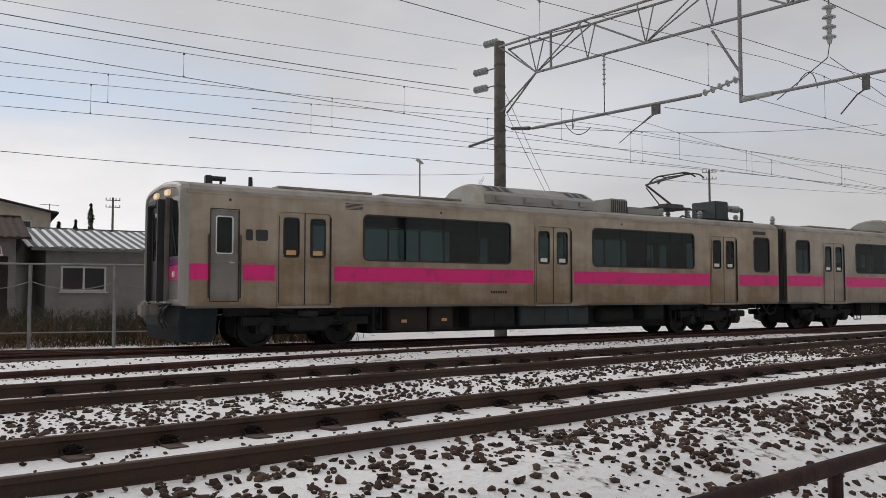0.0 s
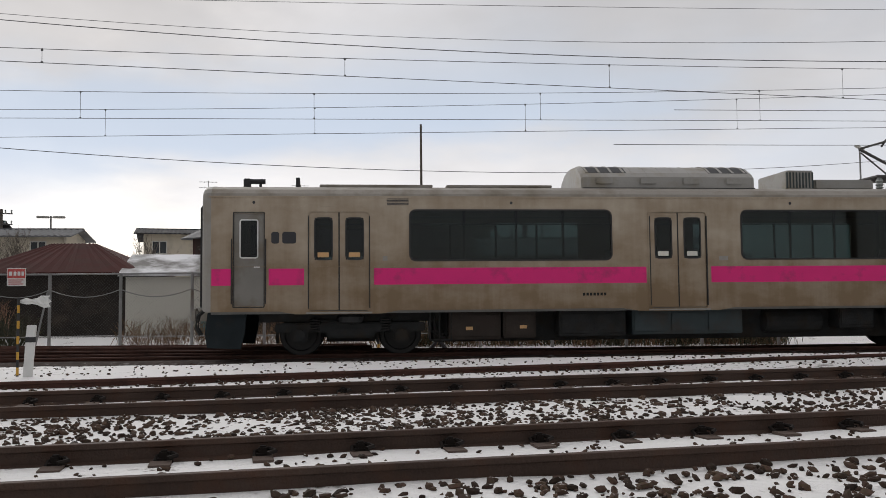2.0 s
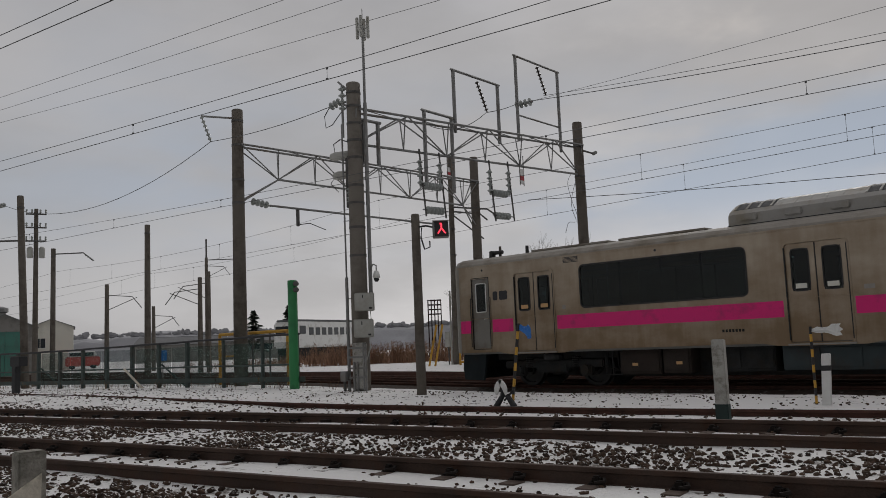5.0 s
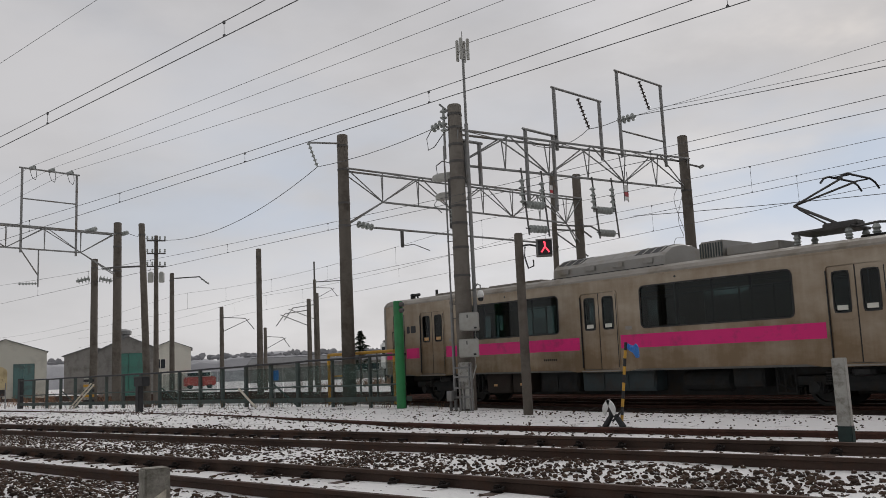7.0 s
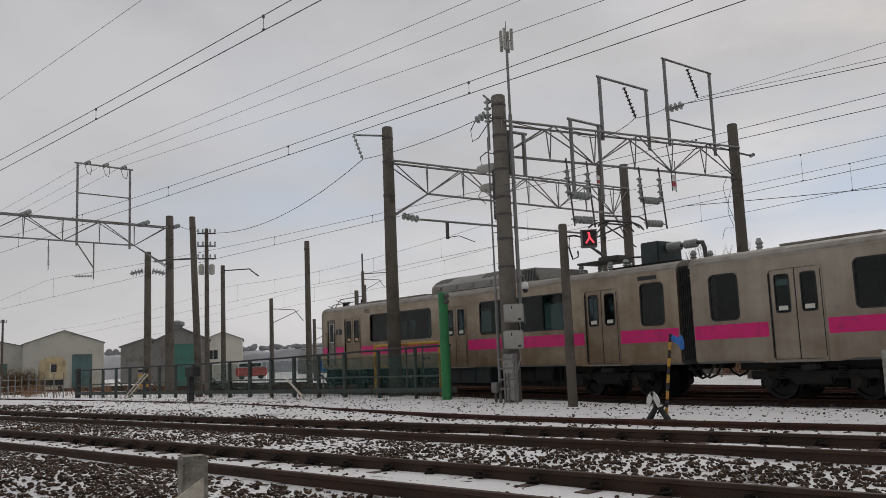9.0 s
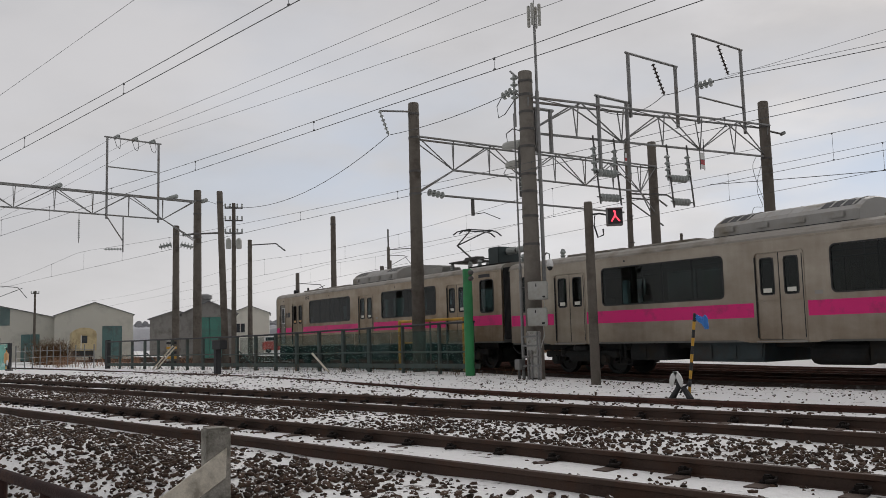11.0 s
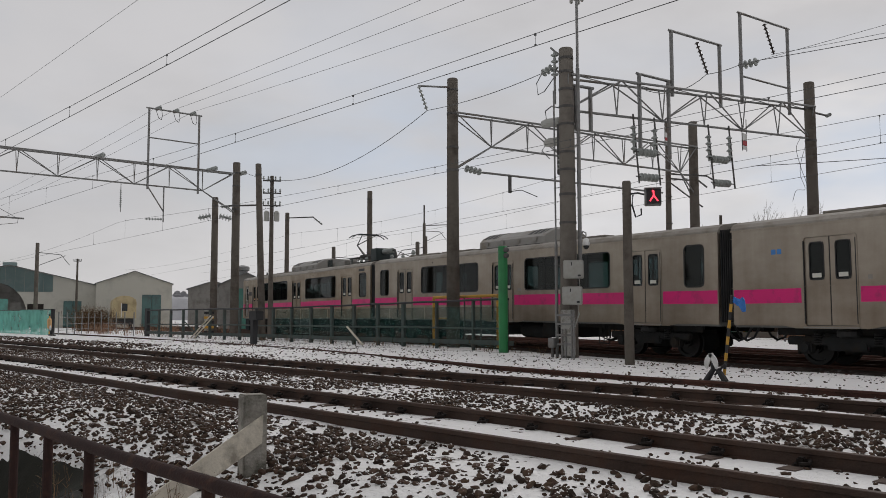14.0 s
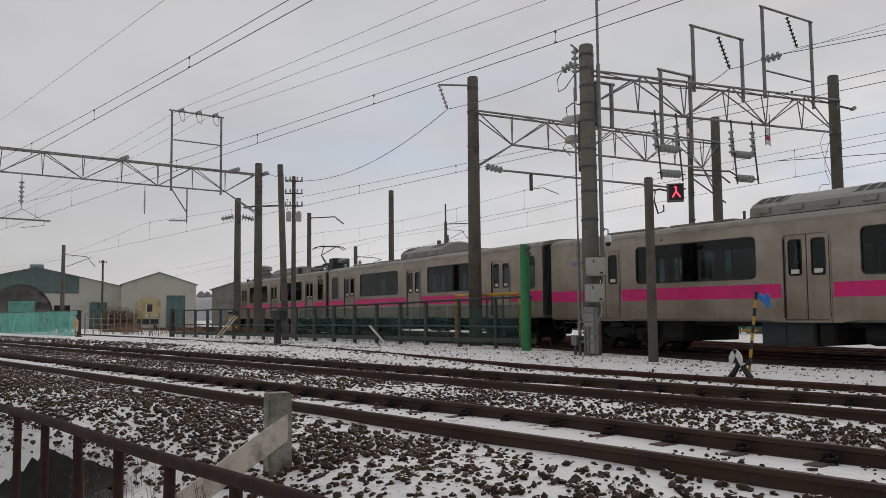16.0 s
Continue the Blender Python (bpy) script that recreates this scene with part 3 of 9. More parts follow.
M_RUBBER = mat("black_rubber", (0.02, 0.02, 0.02), 0.6, 0, 0.2, 6)
M_CARGLASS = glass_mat("tinted_window_glass", (0.36, 0.42, 0.42))
M_DOORGLASS = glass_mat("door_window_glass", (0.35, 0.41, 0.42))
M_UNDER = mat("underfloor_grime", (0.028, 0.029, 0.029), 0.8, 0.1, 0.35, 3, 0.3, 30, dirt=(0.032, 0.026, 0.02), dirt_amount=0.5, dirt_scale=2)
M_UNDERBROWN = mat("brown_equipment_case", (0.04, 0.032, 0.027), 0.75, 0, 0.3, 3, 0.2, 30, dirt=(0.04, 0.03, 0.025), dirt_amount=0.5, dirt_scale=2)
M_UNDERGREY = mat("blue_grey_equipment_case", (0.034, 0.05, 0.054), 0.65, 0, 0.2, 3, dirt=(0.04, 0.035, 0.03), dirt_amount=0.45)
M_WHEEL = mat("wheel_steel", (0.025, 0.024, 0.023), 0.55, 0.5, 0.3, 5, 0.2, 40)
M_SEAT = mat("seat_cloth", (0.09, 0.06, 0.09), 0.9, 0, 0.2, 8)
M_INSIDE = mat("cream_interior_panel", (0.5, 0.49, 0.45), 0.6, 0, 0.06, 3)
M_INFLOOR = mat("grey_lino", (0.16, 0.16, 0.15), 0.6, 0, 0.15, 5)
M_STICKER = mat("white_sticker", (0.68, 0.67, 0.6), 0.5, 0, 0.05, 8)
M_STICKER_O = mat("orange_sticker", (0.6, 0.36, 0.16), 0.5, 0, 0.05, 8)
M_LOGO = mat("black_marking", (0.025, 0.025, 0.03), 0.5, 0, 0.1, 8)
M_BLUEMARK = mat("blue_marking", (0.06, 0.24, 0.62), 0.5, 0, 0.1, 8)
M_ACTOP = mat("roof_unit_sheet", (0.32, 0.31, 0.29), 0.5, 0.35, 0.12, 1.5, 0.1, 30, dirt=(0.25, 0.22, 0.17), dirt_amount=0.45)
M_DARKBOX = mat("dark_green_box", (0.04, 0.055, 0.055), 0.6, 0, 0.2, 3)
M_LAMP = glow("headlamp_glass", (1.0, 0.74, 0.46), 0.3)
SILL, WALLTOP, WIDE = 0.93, 3.27, 2.8


def rounded(x0, x1, z0, z1, r, n=5):
    pts = []
    for cx, cz, a in ((x1 - r, z1 - r, 0), (x0 + r, z1 - r, 90), (x0 + r, z0 + r, 180), (x1 - r, z0 + r, 270)):
        for k in range(n + 1):
            t = radians(a + 90 * k / n)
            pts.append((cx + r * math.cos(t), cz + r * math.sin(t)))
    return pts


def ring(bm, x0, x1, z0, z1, width, r, y0, y1):
    """A rounded frame in the side's plane, from y0 (outer face) to y1."""
    outer, inner = rounded(x0 - width, x1 + width, z0 - width, z1 + width, r + width), rounded(x0, x1, z0, z1, r)
    rows = [[bm.verts.new((x, y, z)) for x, z in pts] for pts, y in ((outer, y1), (outer, y0), (inner, y0), (inner, y1))]
    n = len(outer)
    for a, b in zip(rows, rows[1:]):
        for k in range(n):
            bm.faces.new((a[k], b[k], b[(k + 1) % n], a[(k + 1) % n]))
    return bm


def plate(bm, x0, x1, z0, z1, r, y0, y1):
    """A rounded plate."""
    pts = rounded(x0, x1, z0, z1, max(r, 0.002))
    a, b = [bm.verts.new((x, y0, z)) for x, z in pts], [bm.verts.new((x, y1, z)) for x, z in pts]
    n = len(pts)
    for k in range(n):
        bm.faces.new((a[k], b[k], b[(k + 1) % n], a[(k + 1) % n]))
    bm.faces.new(a)
    bm.faces.new(list(reversed(b)))
    return bm


def wall_with_openings(bm, x0, x1, z0, z1, y0, y1, holes):
    """A wall sheet with rectangular openings through it."""
    edges = sorted({x0, x1, *[h[0] for h in holes], *[h[1] for h in holes]})
    for a, b in zip(edges, edges[1:]):
        cuts = sorted((h[2], h[3]) for h in holes if h[0] < (a + b) / 2 < h[1])
        z = z0
        for c0, c1 in cuts + [(z1, z1)]:
            if c0 - z > 1e-4:
                box(bm, a, b, y0, y1, z, c0)
            z = c1


def wheelset(parent, x):
    bm = bmesh.new()
    for y in (0.87, 1.93):
        m = Matrix.Translation((0, y - 1.4, 0)) @ Matrix.Rotation(radians(90 if y < 1.4 else -90), 4, "X")
        lathe(bm, [(0.06, 0.09), (0.12, 0.09), (0.14, 0.03), (0.33, 0.02), (0.35, 0.07), (0.43, 0.07), (0.435, -0.05), (0.46, -0.06), (0.46, -0.085), (0.06, -0.085)], m, 28)
    rod(bm, (0, -0.75, 0), (0, 0.75, 0), 0.075, n=12)
    ob = part("wheelset", bm, M_WHEEL, parent, "steel wheels on one axle")
    ob.location = (x, 1.4, 0.43)
    return ob


def bogie(car, x):
    b = part("bogie", box(bmesh.new(), -0.45, 0.45, 0.65, 2.15, 0.5, 0.74, 0.05), M_UNDER, car, "grimy black bogie")
    b.location = (x, 0, 0)
    sets = [wheelset(b, -1.05), wheelset(b, 1.05)]
    for y in (0.33, 2.3):
        bm = bmesh.new()
        box(bm, -1.55, 1.55, y, y + 0.16, 0.48, 0.68, 0.03)
        box(bm, -0.5, 0.5, y - 0.02, y + 0.18, 0.36, 0.6, 0.04)
        part("side_frame", bm, M_UNDER, b)
        for ax in (-1.05, 1.05):
            bm = bmesh.new()
            box(bm, ax - 0.17, ax + 0.17, y - 0.06, y + 0.17, 0.28, 0.56, 0.04)
            rod(bm, (ax, y - 0.09, 0.43), (ax, y, 0.43), 0.12, n=14)
            part("axle_box", bm, M_UNDER, b)
            bm = bmesh.new()
            for k in range(5):
                lathe(bm, [(0.1, 0), (0.12, 0.012), (0.12, 0.03), (0.1, 0.042)], Matrix.Translation((ax + (0.32 if ax < 0 else -0.32), y + 0.06, 0.5 + 0.055 * k)), 10)
            part("spring", bm, M_WHEEL, b)
        bm = bmesh.new()
        lathe(bm, [(0.2, 0.66), (0.27, 0.7), (0.27, 0.8), (0.22, 0.86)], Matrix.Translation((0, y + 0.1, 0)), 14)
        part("air_spring", bm, M_RUBBER, b)
    for ax in (-1.05, 1.05):
        for y in (0.8, 1.95):
            part("brake_block", box(bmesh.new(), ax - 0.52, ax - 0.46, y - 0.06, y + 0.06, 0.25, 0.6, 0.01), M_UNDER, b)
        # Gear and motor boxes also added to block the bright view through the bogie.
        part("gear_case", box(bmesh.new(), ax - 0.38, ax + 0.34, 1.0, 1.75, 0.2, 0.75, 0.08), M_UNDER, b)
    part("traction_motor", box(bmesh.new(), -0.62, 0.62, 0.95, 1.85, 0.26, 0.6, 0.1), M_UNDER, b)
    for y in (0.42, 2.3):
        bm = bmesh.new()
        rod(bm, (-0.75, y, 0.72), (0.6, y, 0.62), 0.05, n=8)
        part("damper", bm, M_UNDER, b)
        part("bolster", box(bmesh.new(), -1.9, 1.9, y + 0.05, y + 0.12, 0.7, 0.92, 0.01), M_UNDER, b)
    return sets


def passenger_door(car, x0, x1, y, sgn, sticker):
    """A pair of sliding leaves in a rounded frame; sgn is -1 on the near side."""
    d = part("door", ring(bmesh.new(), x0 + 0.05, x1 - 0.05, SILL - 0.02, 2.96, 0.045, 0.09, y + sgn * 0.012, y - sgn * 0.03), M_DOORSKIN, car, "pair of stainless sliding doors")
    mid = (x0 + x1) / 2
    for a, b in ((x0 + 0.05, mid - 0.015), (mid + 0.015, x1 - 0.05)):
        w0, w1 = (a + b) / 2 - 0.18, (a + b) / 2 + 0.18
        bm = bmesh.new()
        lo, hi = sorted((y - sgn * 0.022, y - sgn * 0.05))
        wall_with_openings(bm, a, b, SILL + 0.015, 2.955, lo, hi, [(w0, w1, 1.98, 2.84)])
        leaf = part("leaf", bm, M_DOORSKIN, d)
        part("gasket", ring(bmesh.new(), w0 + 0.012, w1 - 0.012, 1.992, 2.828, 0.024, 0.07, y - sgn * 0.012, y - sgn * 0.045), M_RUBBER, leaf)
        bm = bmesh.new()
        box(bm, w0, w1, min(y - sgn * 0.03, y - sgn * 0.034), max(y - sgn * 0.03, y - sgn * 0.034), 1.98, 2.84)
        part("glass", bm, M_DOORGLASS, leaf).visible_shadow = False
        if sgn < 0:
            bm = bmesh.new()
            box(bm, w0 + 0.06, w1 - 0.07, y - sgn * 0.026, y - sgn * 0.028, 2.03, 2.13)
            part("sticker", bm, sticker, leaf)
    bm = bmesh.new()
    box(bm, mid - 0.015, mid + 0.015, min(y - sgn * 0.03, y - sgn * 0.05), max(y - sgn * 0.03, y - sgn * 0.05), SILL + 0.02, 2.95)
    part("edge_rubber", bm, M_RUBBER, d)
    for x in (x0 + 0.047, x1 - 0.047):
        bm = bmesh.new()
        box(bm, x - 0.011, x + 0.011, *sorted((y - sgn * 0.02, y + sgn * 0.0145)), SILL + 0.05, 2.88)
        part("side_seal", bm, M_RUBBER, d)
    bm = bmesh.new()
    box(bm, x0 + 0.0, x1 - 0.0, min(y + sgn * 0.03, y), max(y + sgn * 0.03, y), SILL - 0.055, SILL - 0.02, 0.006)
    part("step", bm, M_FRONT, d)


def side_window(car, x0, x1, z0, z1, y, sgn, bars):
    w = part("window", ring(bmesh.new(), x0, x1, z0, z1, 0.035, 0.11, y + sgn * 0.01, y - sgn * 0.04), M_RUBBER, car, "dark tinted side window")
    bm = bmesh.new()
    box(bm, x0, x1, min(y - sgn * 0.012, y - sgn * 0.018), max(y - sgn * 0.012, y - sgn * 0.018), z0, z1)
    part("glass", bm, M_CARGLASS, w).visible_shadow = False
    for u in bars:
        bm = bmesh.new()
        box(bm, u - 0.025, u + 0.025, min(y - sgn * 0.02, y - sgn * 0.05), max(y - sgn * 0.02, y - sgn * 0.05), z0, z1)
        part("mullion", bm, M_RUBBER, w)


def roof_unit(car, x0, x1):
    """Air-conditioning unit: upright sides with hatches, arched top with dark grilles near both ends."""
    half = [(0.38, 3.5), (0.4, 3.77), (0.5, 3.87), (0.78, 4.02), (1.1, 4.09), (1.4, 4.11)]
    prof = half + [(2.8 - y, z) for y, z in reversed(half[:-1])]
    bm = bmesh.new()
    rings = []
    for x, k in ((x0, 0.06), (x0 + 0.05, 0.02), (x0 + 0.12, 0.0), (x1 - 0.12, 0.0), (x1 - 0.05, 0.02), (x1, 0.06)):
        rings.append([bm.verts.new((x, 1.4 + (y - 1.4) * (1 - k), 3.5 + (z - 3.5) * (1 - k))) for y, z in prof])
    for a, b in zip(rings, rings[1:]):
        for k in range(len(prof) - 1):
            bm.faces.new((a[k], a[k + 1], b[k + 1], b[k]))
    bm.faces.new(rings[0])
    bm.faces.new(list(reversed(rings[-1])))
    u = part("air_conditioner", bm, M_ACTOP, car, "arched grey roof air conditioner")
    for k in range(4):
        xa = x0 + 0.5 + k * (x1 - x0 - 1.0) / 3
        bm = bmesh.new()
        box(bm, xa - 0.19, xa + 0.19, 0.345, 0.4, 3.6, 3.74, 0.02)
        part("hatch", bm, M_ACTOP, u)

    def sheet(name, a, b, y_from, y_to, lift, material):
        """A thin sheet that follows the arch over the length a to b."""
        pts = [p for p in prof if y_from - 1e-6 <= p[0] <= y_to + 1e-6]
        bm = bmesh.new()
        lo = [[bm.verts.new((x, y, z - 0.01)) for y, z in pts] for x in (a, b)]
        hi = [[bm.verts.new((x, y, z + lift)) for y, z in pts] for x in (a, b)]
        for k in range(len(pts) - 1):
            bm.faces.new((hi[0][k], hi[0][k + 1], hi[1][k + 1], hi[1][k]))
        for e in (0, 1):
            for k in range(len(pts) - 1):
                bm.faces.new((lo[e][k], lo[e][k + 1], hi[e][k + 1], hi[e][k]))
        for k in (0, -1):
            bm.faces.new((lo[0][k], hi[0][k], hi[1][k], lo[1][k]))
        return part(name, bm, material, u)

    for xa in (x0 + 0.12, x1 - 1.02):
        sheet("grille", xa, xa + 0.9, 0.5, 1.1, 0.006, M_BLACK)
        sheet("grille", xa, xa + 0.9, 1.7, 2.3, 0.006, M_BLACK)
        for k in range(4):
            sheet("grille_bar", xa + 0.27 * k, xa + 0.27 * k + 0.05, 0.5, 2.3, 0.016, M_ACTOP)
    for k in range(6):
        xa = x0 + 1.15 + k * (x1 - x0 - 2.3) / 5
        sheet("seam", xa - 0.012, xa + 0.012, 0.4, 2.4, 0.005, M_ACTOP)
    bm = bmesh.new()
    box(bm, x0 + 0.02, x1 - 0.02, 0.355, 0.42, 3.46, 3.53)
    part("base_rail", bm, M_BLACK, u)


def pantograph(car):
    p = part("pantograph", box(bmesh.new(), 14.9, 16.3, 0.9, 1.9, 3.86, 3.92, 0.02), M_DARKSTEEL, car, "raised single-arm pantograph")
    for x in (15.0, 16.2):
        for y in (1.0, 1.8):
            bm = bmesh.new()
            lathe(bm, [(0.05, 3.6), (0.09, 3.63), (0.06, 3.66), (0.09, 3.7), (0.06, 3.74), (0.09, 3.78), (0.05, 3.86)], Matrix.Translation((x, y, 0)), 10)
            part("insulator", bm, M_PORCELAIN, p)
    bm = bmesh.new()
    box(bm, 15.5, 16.3, 1.2, 1.6, 3.92, 4.05, 0.03)
    part("spring_box", bm, M_DARKSTEEL, p)
    bm = bmesh.new()
    rod(bm, (15.9, 1.3, 3.98), (14.78, 1.4, 4.6), 0.035)
    rod(bm, (15.6, 1.55, 3.98), (14.85, 1.45, 4.52), 0.02)
    part("lower_arm", bm, M_DARKSTEEL, p)
    bm = bmesh.new()
    rod(bm, (14.78, 1.4, 4.6), (16.15, 1.05, 4.98), 0.025)
    rod(bm, (14.78, 1.4, 4.6), (16.15, 1.75, 4.98), 0.025)
    part("upper_arm", bm, M_DARKSTEEL, p)
    bm = bmesh.new()
    for x in (15.95, 16.35):
        tube(bm, [(x, 0.45, 4.84), (x, 0.62, 4.96), (x, 0.85, 5.02), (x, 1.95, 5.02), (x, 2.18, 4.96), (x, 2.35, 4.84)], 0.025, 6)
    for y in (0.95, 1.85):
        rod(bm, (15.95, y, 5.0), (16.35, y, 5.0), 0.018)
    part("head", bm, M_BLACK, p)


def roof_gear(car):
    """Electrical gear at the motor car's inner end."""
    for name, dims, m, lb in (("resistor_box", (12.6, 13.25, 0.7, 2.1, 3.52, 3.98), M_ACTOP, "grey ribbed roof box"), ("cable_cover", (13.3, 14.7, 0.75, 1.6, 3.55, 3.78), M_ACTOP, ""), ("breaker_box", (17.45, 18.08, 0.9, 1.9, 3.56, 4.22), M_DARKBOX, "dark green roof switch box"), ("gear_plinth", (16.6, 19.0, 0.6, 2.2, 3.53, 3.6), M_UNDER, "")):
        part(name, box(bmesh.new(), *dims, 0.03), m, car, lb)
    bm = bmesh.new()
    for k in range(9):
        box(bm, 12.6 + k * 0.075, 12.63 + k * 0.075, 0.685, 0.7, 3.58, 3.93)
    part("louvre", bm, M_DARKBOX, car)
    for x0, x1, r in ((18.1, 18.6, 0.13), (18.68, 19.12, 0.12)):
        bm = bmesh.new()
        for k in range(5):
            lathe(bm, [(r * 0.7, 0), (r, 0.03), (r * 0.7, 0.06)], Matrix.Translation((x0 + k * (x1 - x0) / 5, 1.3, 4.05)) @ Matrix.Rotation(radians(90), 4, "Y"), 12)
        part("bushing", bm, M_PORCELAIN, car)
    for x, y in ((16.8, 1.0), (17.15, 1.8), (18.95, 1.3), (19.1, 1.8)):
        bm = bmesh.new()
        lathe(bm, [(0.05, 3.5), (0.1, 3.6), (0.06, 3.64), (0.1, 3.68), (0.06, 3.72), (0.1, 3.77), (0.05, 3.86)], Matrix.Translation((x, y, 0)), 10)
        part("insulator", bm, M_PORCELAIN, car)
    for pts, r in (([(16.2, 1.2, 3.88), (16.8, 1.1, 3.9), (17.2, 1.5, 3.9), (17.5, 1.4, 3.95)], 0.03), ([(19.1, 1.3, 4.06), (19.26, 1.3, 4.05), (19.3, 1.32, 3.9), (19.3, 1.35, 3.6)], 0.06), ([(18.55, 1.3, 4.05), (18.72, 1.3, 4.05)], 0.06), ([(16.7, 2.0, 3.6), (17.0, 1.9, 3.78), (17.3, 1.9, 3.75), (17.6, 1.8, 3.62)], 0.03)):
        part("bus_bar", tube(bmesh.new(), pts, r), M_DARKSTEEL, car)


def under_gear(car, cases, low=0.24):
    # Plain box added under the floor to block light between the bogies.
    bm = bmesh.new()
    box(bm, 4.6, 14.9, 0.75, 2.1, low, 0.9, 0.03)
    part("underframe", bm, M_UNDER, car, "grimy black underframe box, added to block the light")
    for x0, x1, z0, m in cases:
        bm = bmesh.new()
        n = max(1, round((x1 - x0) / 0.75))
        box(bm, x0, x1, 0.3, 2.5, z0, 0.88, 0.02)
        c = part("equipment_case", bm, m, car)
        for k in range(n):
            a = x0 + (x1 - x0) * k / n
            bm = bmesh.new()
            box(bm, a + 0.04, x0 + (x1 - x0) * (k + 1) / n - 0.04, 0.28, 0.3, z0 + 0.06, 0.82, 0.01)
            part("cover", bm, m, c)
        if m is M_UNDERBROWN:
            bm = bmesh.new()
            box(bm, x0 + 0.35, x0 + 0.5, 0.272, 0.278, z0 + 0.2, z0 + 0.27)
            part("plate", bm, M_STICKER_O, c)


def front(car, flip=None):
    """The driving end: pale corner trim round a recessed face, dark windscreens, black gangway, lamps."""
    m = flip or Matrix()
    before = set(bpy.data.objects)
    half = [(0.0, 0.93), (0.0, 2.2), (0.0, 3.2), (0.02, 3.34), (0.1, 3.43), (0.28, 3.5), (0.7, 3.56), (1.4, 3.6)]
    loop = half + [(2.8 - y, z) for y, z in reversed(half[:-1])]

    def inset(d):
        return [(1.4 + (y - 1.4) * (1 - d / 1.4), 2.2 + (z - 2.2) * (1 - d / 1.35)) for y, z in loop]

    bm = bmesh.new()
    rings = [[bm.verts.new((x, y, z)) for y, z in inset(d)] for x, d in ((0.05, -0.006), (-0.04, -0.004), (-0.1, 0.02), (-0.13, 0.065), (-0.135, 0.12), (-0.1, 0.14))]
    for a, b in zip(rings, rings[1:]):
        for k in range(len(loop)):
            bm.faces.new((a[k], a[(k + 1) % len(loop)], b[(k + 1) % len(loop)], b[k]))
    nose = part("nose", bm, M_FRONT, car, "pale grey moulded cab surround")
    bm = bmesh.new()
    a, b = [[bm.verts.new((x, y, z)) for y, z in inset(0.13)] for x in (-0.102, -0.02)]
    bm.faces.new(a)
    bm.faces.new(list(reversed(b)))
    for k in range(len(loop)):
        bm.faces.new((a[k], b[k], b[(k + 1) % len(loop)], a[(k + 1) % len(loop)]))
    part("front_panel", bm, M_FRONTFACE, nose, "dusty brown-grey front panel")
    for y0, y1 in ((0.2, 0.84), (1.96, 2.6)):
        part("windscreen", box(bmesh.new(), -0.116, -0.104, y0, y1, 1.96, 3.2, 0.005), M_BLACKGLASS, nose, "dark windscreen")
        part("band", box(bmesh.new(), -0.112, -0.104, y0 - 0.04, y1, 1.46, 1.76), M_PINK, nose)
        part("band", box(bmesh.new(), -0.112, -0.104, y0 - 0.04, y1, 1.765, 1.92), M_PURPLE, nose)
        bm = bmesh.new()
        rod(bm, (-0.15, (y0 + y1) / 2 - 0.08, 1.58), (-0.11, (y0 + y1) / 2 - 0.08, 1.58), 0.065, n=14)
        part("tail_lamp", bm, M_STICKER, nose)
        bm = bmesh.new()
        rod(bm, (-0.13, y0 + 0.08, 1.99), (-0.14, y0 + 0.4, 2.75), 0.012)
        part("wiper", bm, M_RUBBER, nose)
    for y0, y1 in ((0.85, 0.93), (1.87, 1.95)):
        part("pillar", box(bmesh.new(), -0.2, -0.1, y0, y1, 1.0, 3.22, 0.02), M_FRONTFACE, nose)
    for y0, y1, z0, z1 in ((0.94, 1.06, 1.0, 3.18), (1.74, 1.86, 1.0, 3.18), (1.06, 1.74, 3.06, 3.18)):
        part("gangway_frame", box(bmesh.new(), -0.33, -0.1, y0, y1, z0, z1, 0.025), M_RUBBER, nose, "black rubber gangway frame")
    part("gangway_door", box(bmesh.new(), -0.24, -0.1, 1.06, 1.74, 1.0, 3.06), M_RUBBER, nose)
    part("gangway_window", box(bmesh.new(), -0.25, -0.24, 1.2, 1.6, 1.9, 2.9, 0.004), M_BLACKGLASS, nose)
    for y in (0.9, 1.05, 1.75, 1.9):
        bm = bmesh.new()
        rod(bm, (-0.16, y, 3.33), (-0.1, y, 3.33), 0.062, 0.07, n=16)
        part("headlamp", bm, M_LAMP, nose, "warm white headlamp")
    part("foot_board", box(bmesh.new(), -0.28, -0.1, 0.45, 2.35, 0.98, 1.02, 0.01), M_FRONT, nose)
    pts = [(-0.04, 0.92), (-0.1, 0.5), (-0.05, 0.2), (0.62, 0.17), (0.7, 0.5), (0.74, 0.92)]
    for y in (0.24, 2.56):
        bm = bmesh.new()
        a, b = [bm.verts.new((x, y - 0.04, z)) for x, z in pts], [bm.verts.new((x, y + 0.04, z)) for x, z in pts]
        bm.faces.new(a)
        bm.faces.new(list(reversed(b)))
        for k in range(len(pts)):
            bm.faces.new((a[k], b[k], b[(k + 1) % len(pts)], a[(k + 1) % len(pts)]))
        part("skirt", bm, M_SKIRT, nose, "dark blue-grey side skirt")
    bm = bmesh.new()
    vs = [bm.verts.new((x + o, y, z)) for o in (0.0, 0.06) for x, z in pts[:3] for y in (0.28, 2.52)]
    for f in ((0, 1, 3, 2), (2, 3, 5, 4), (6, 8, 9, 7), (8, 10, 11, 9), (0, 6, 7, 1), (4, 5, 11, 10), (0, 2, 8, 6), (2, 4, 10, 8), (1, 7, 9, 3), (3, 9, 11, 5)):
        bm.faces.new([vs[k] for k in f])
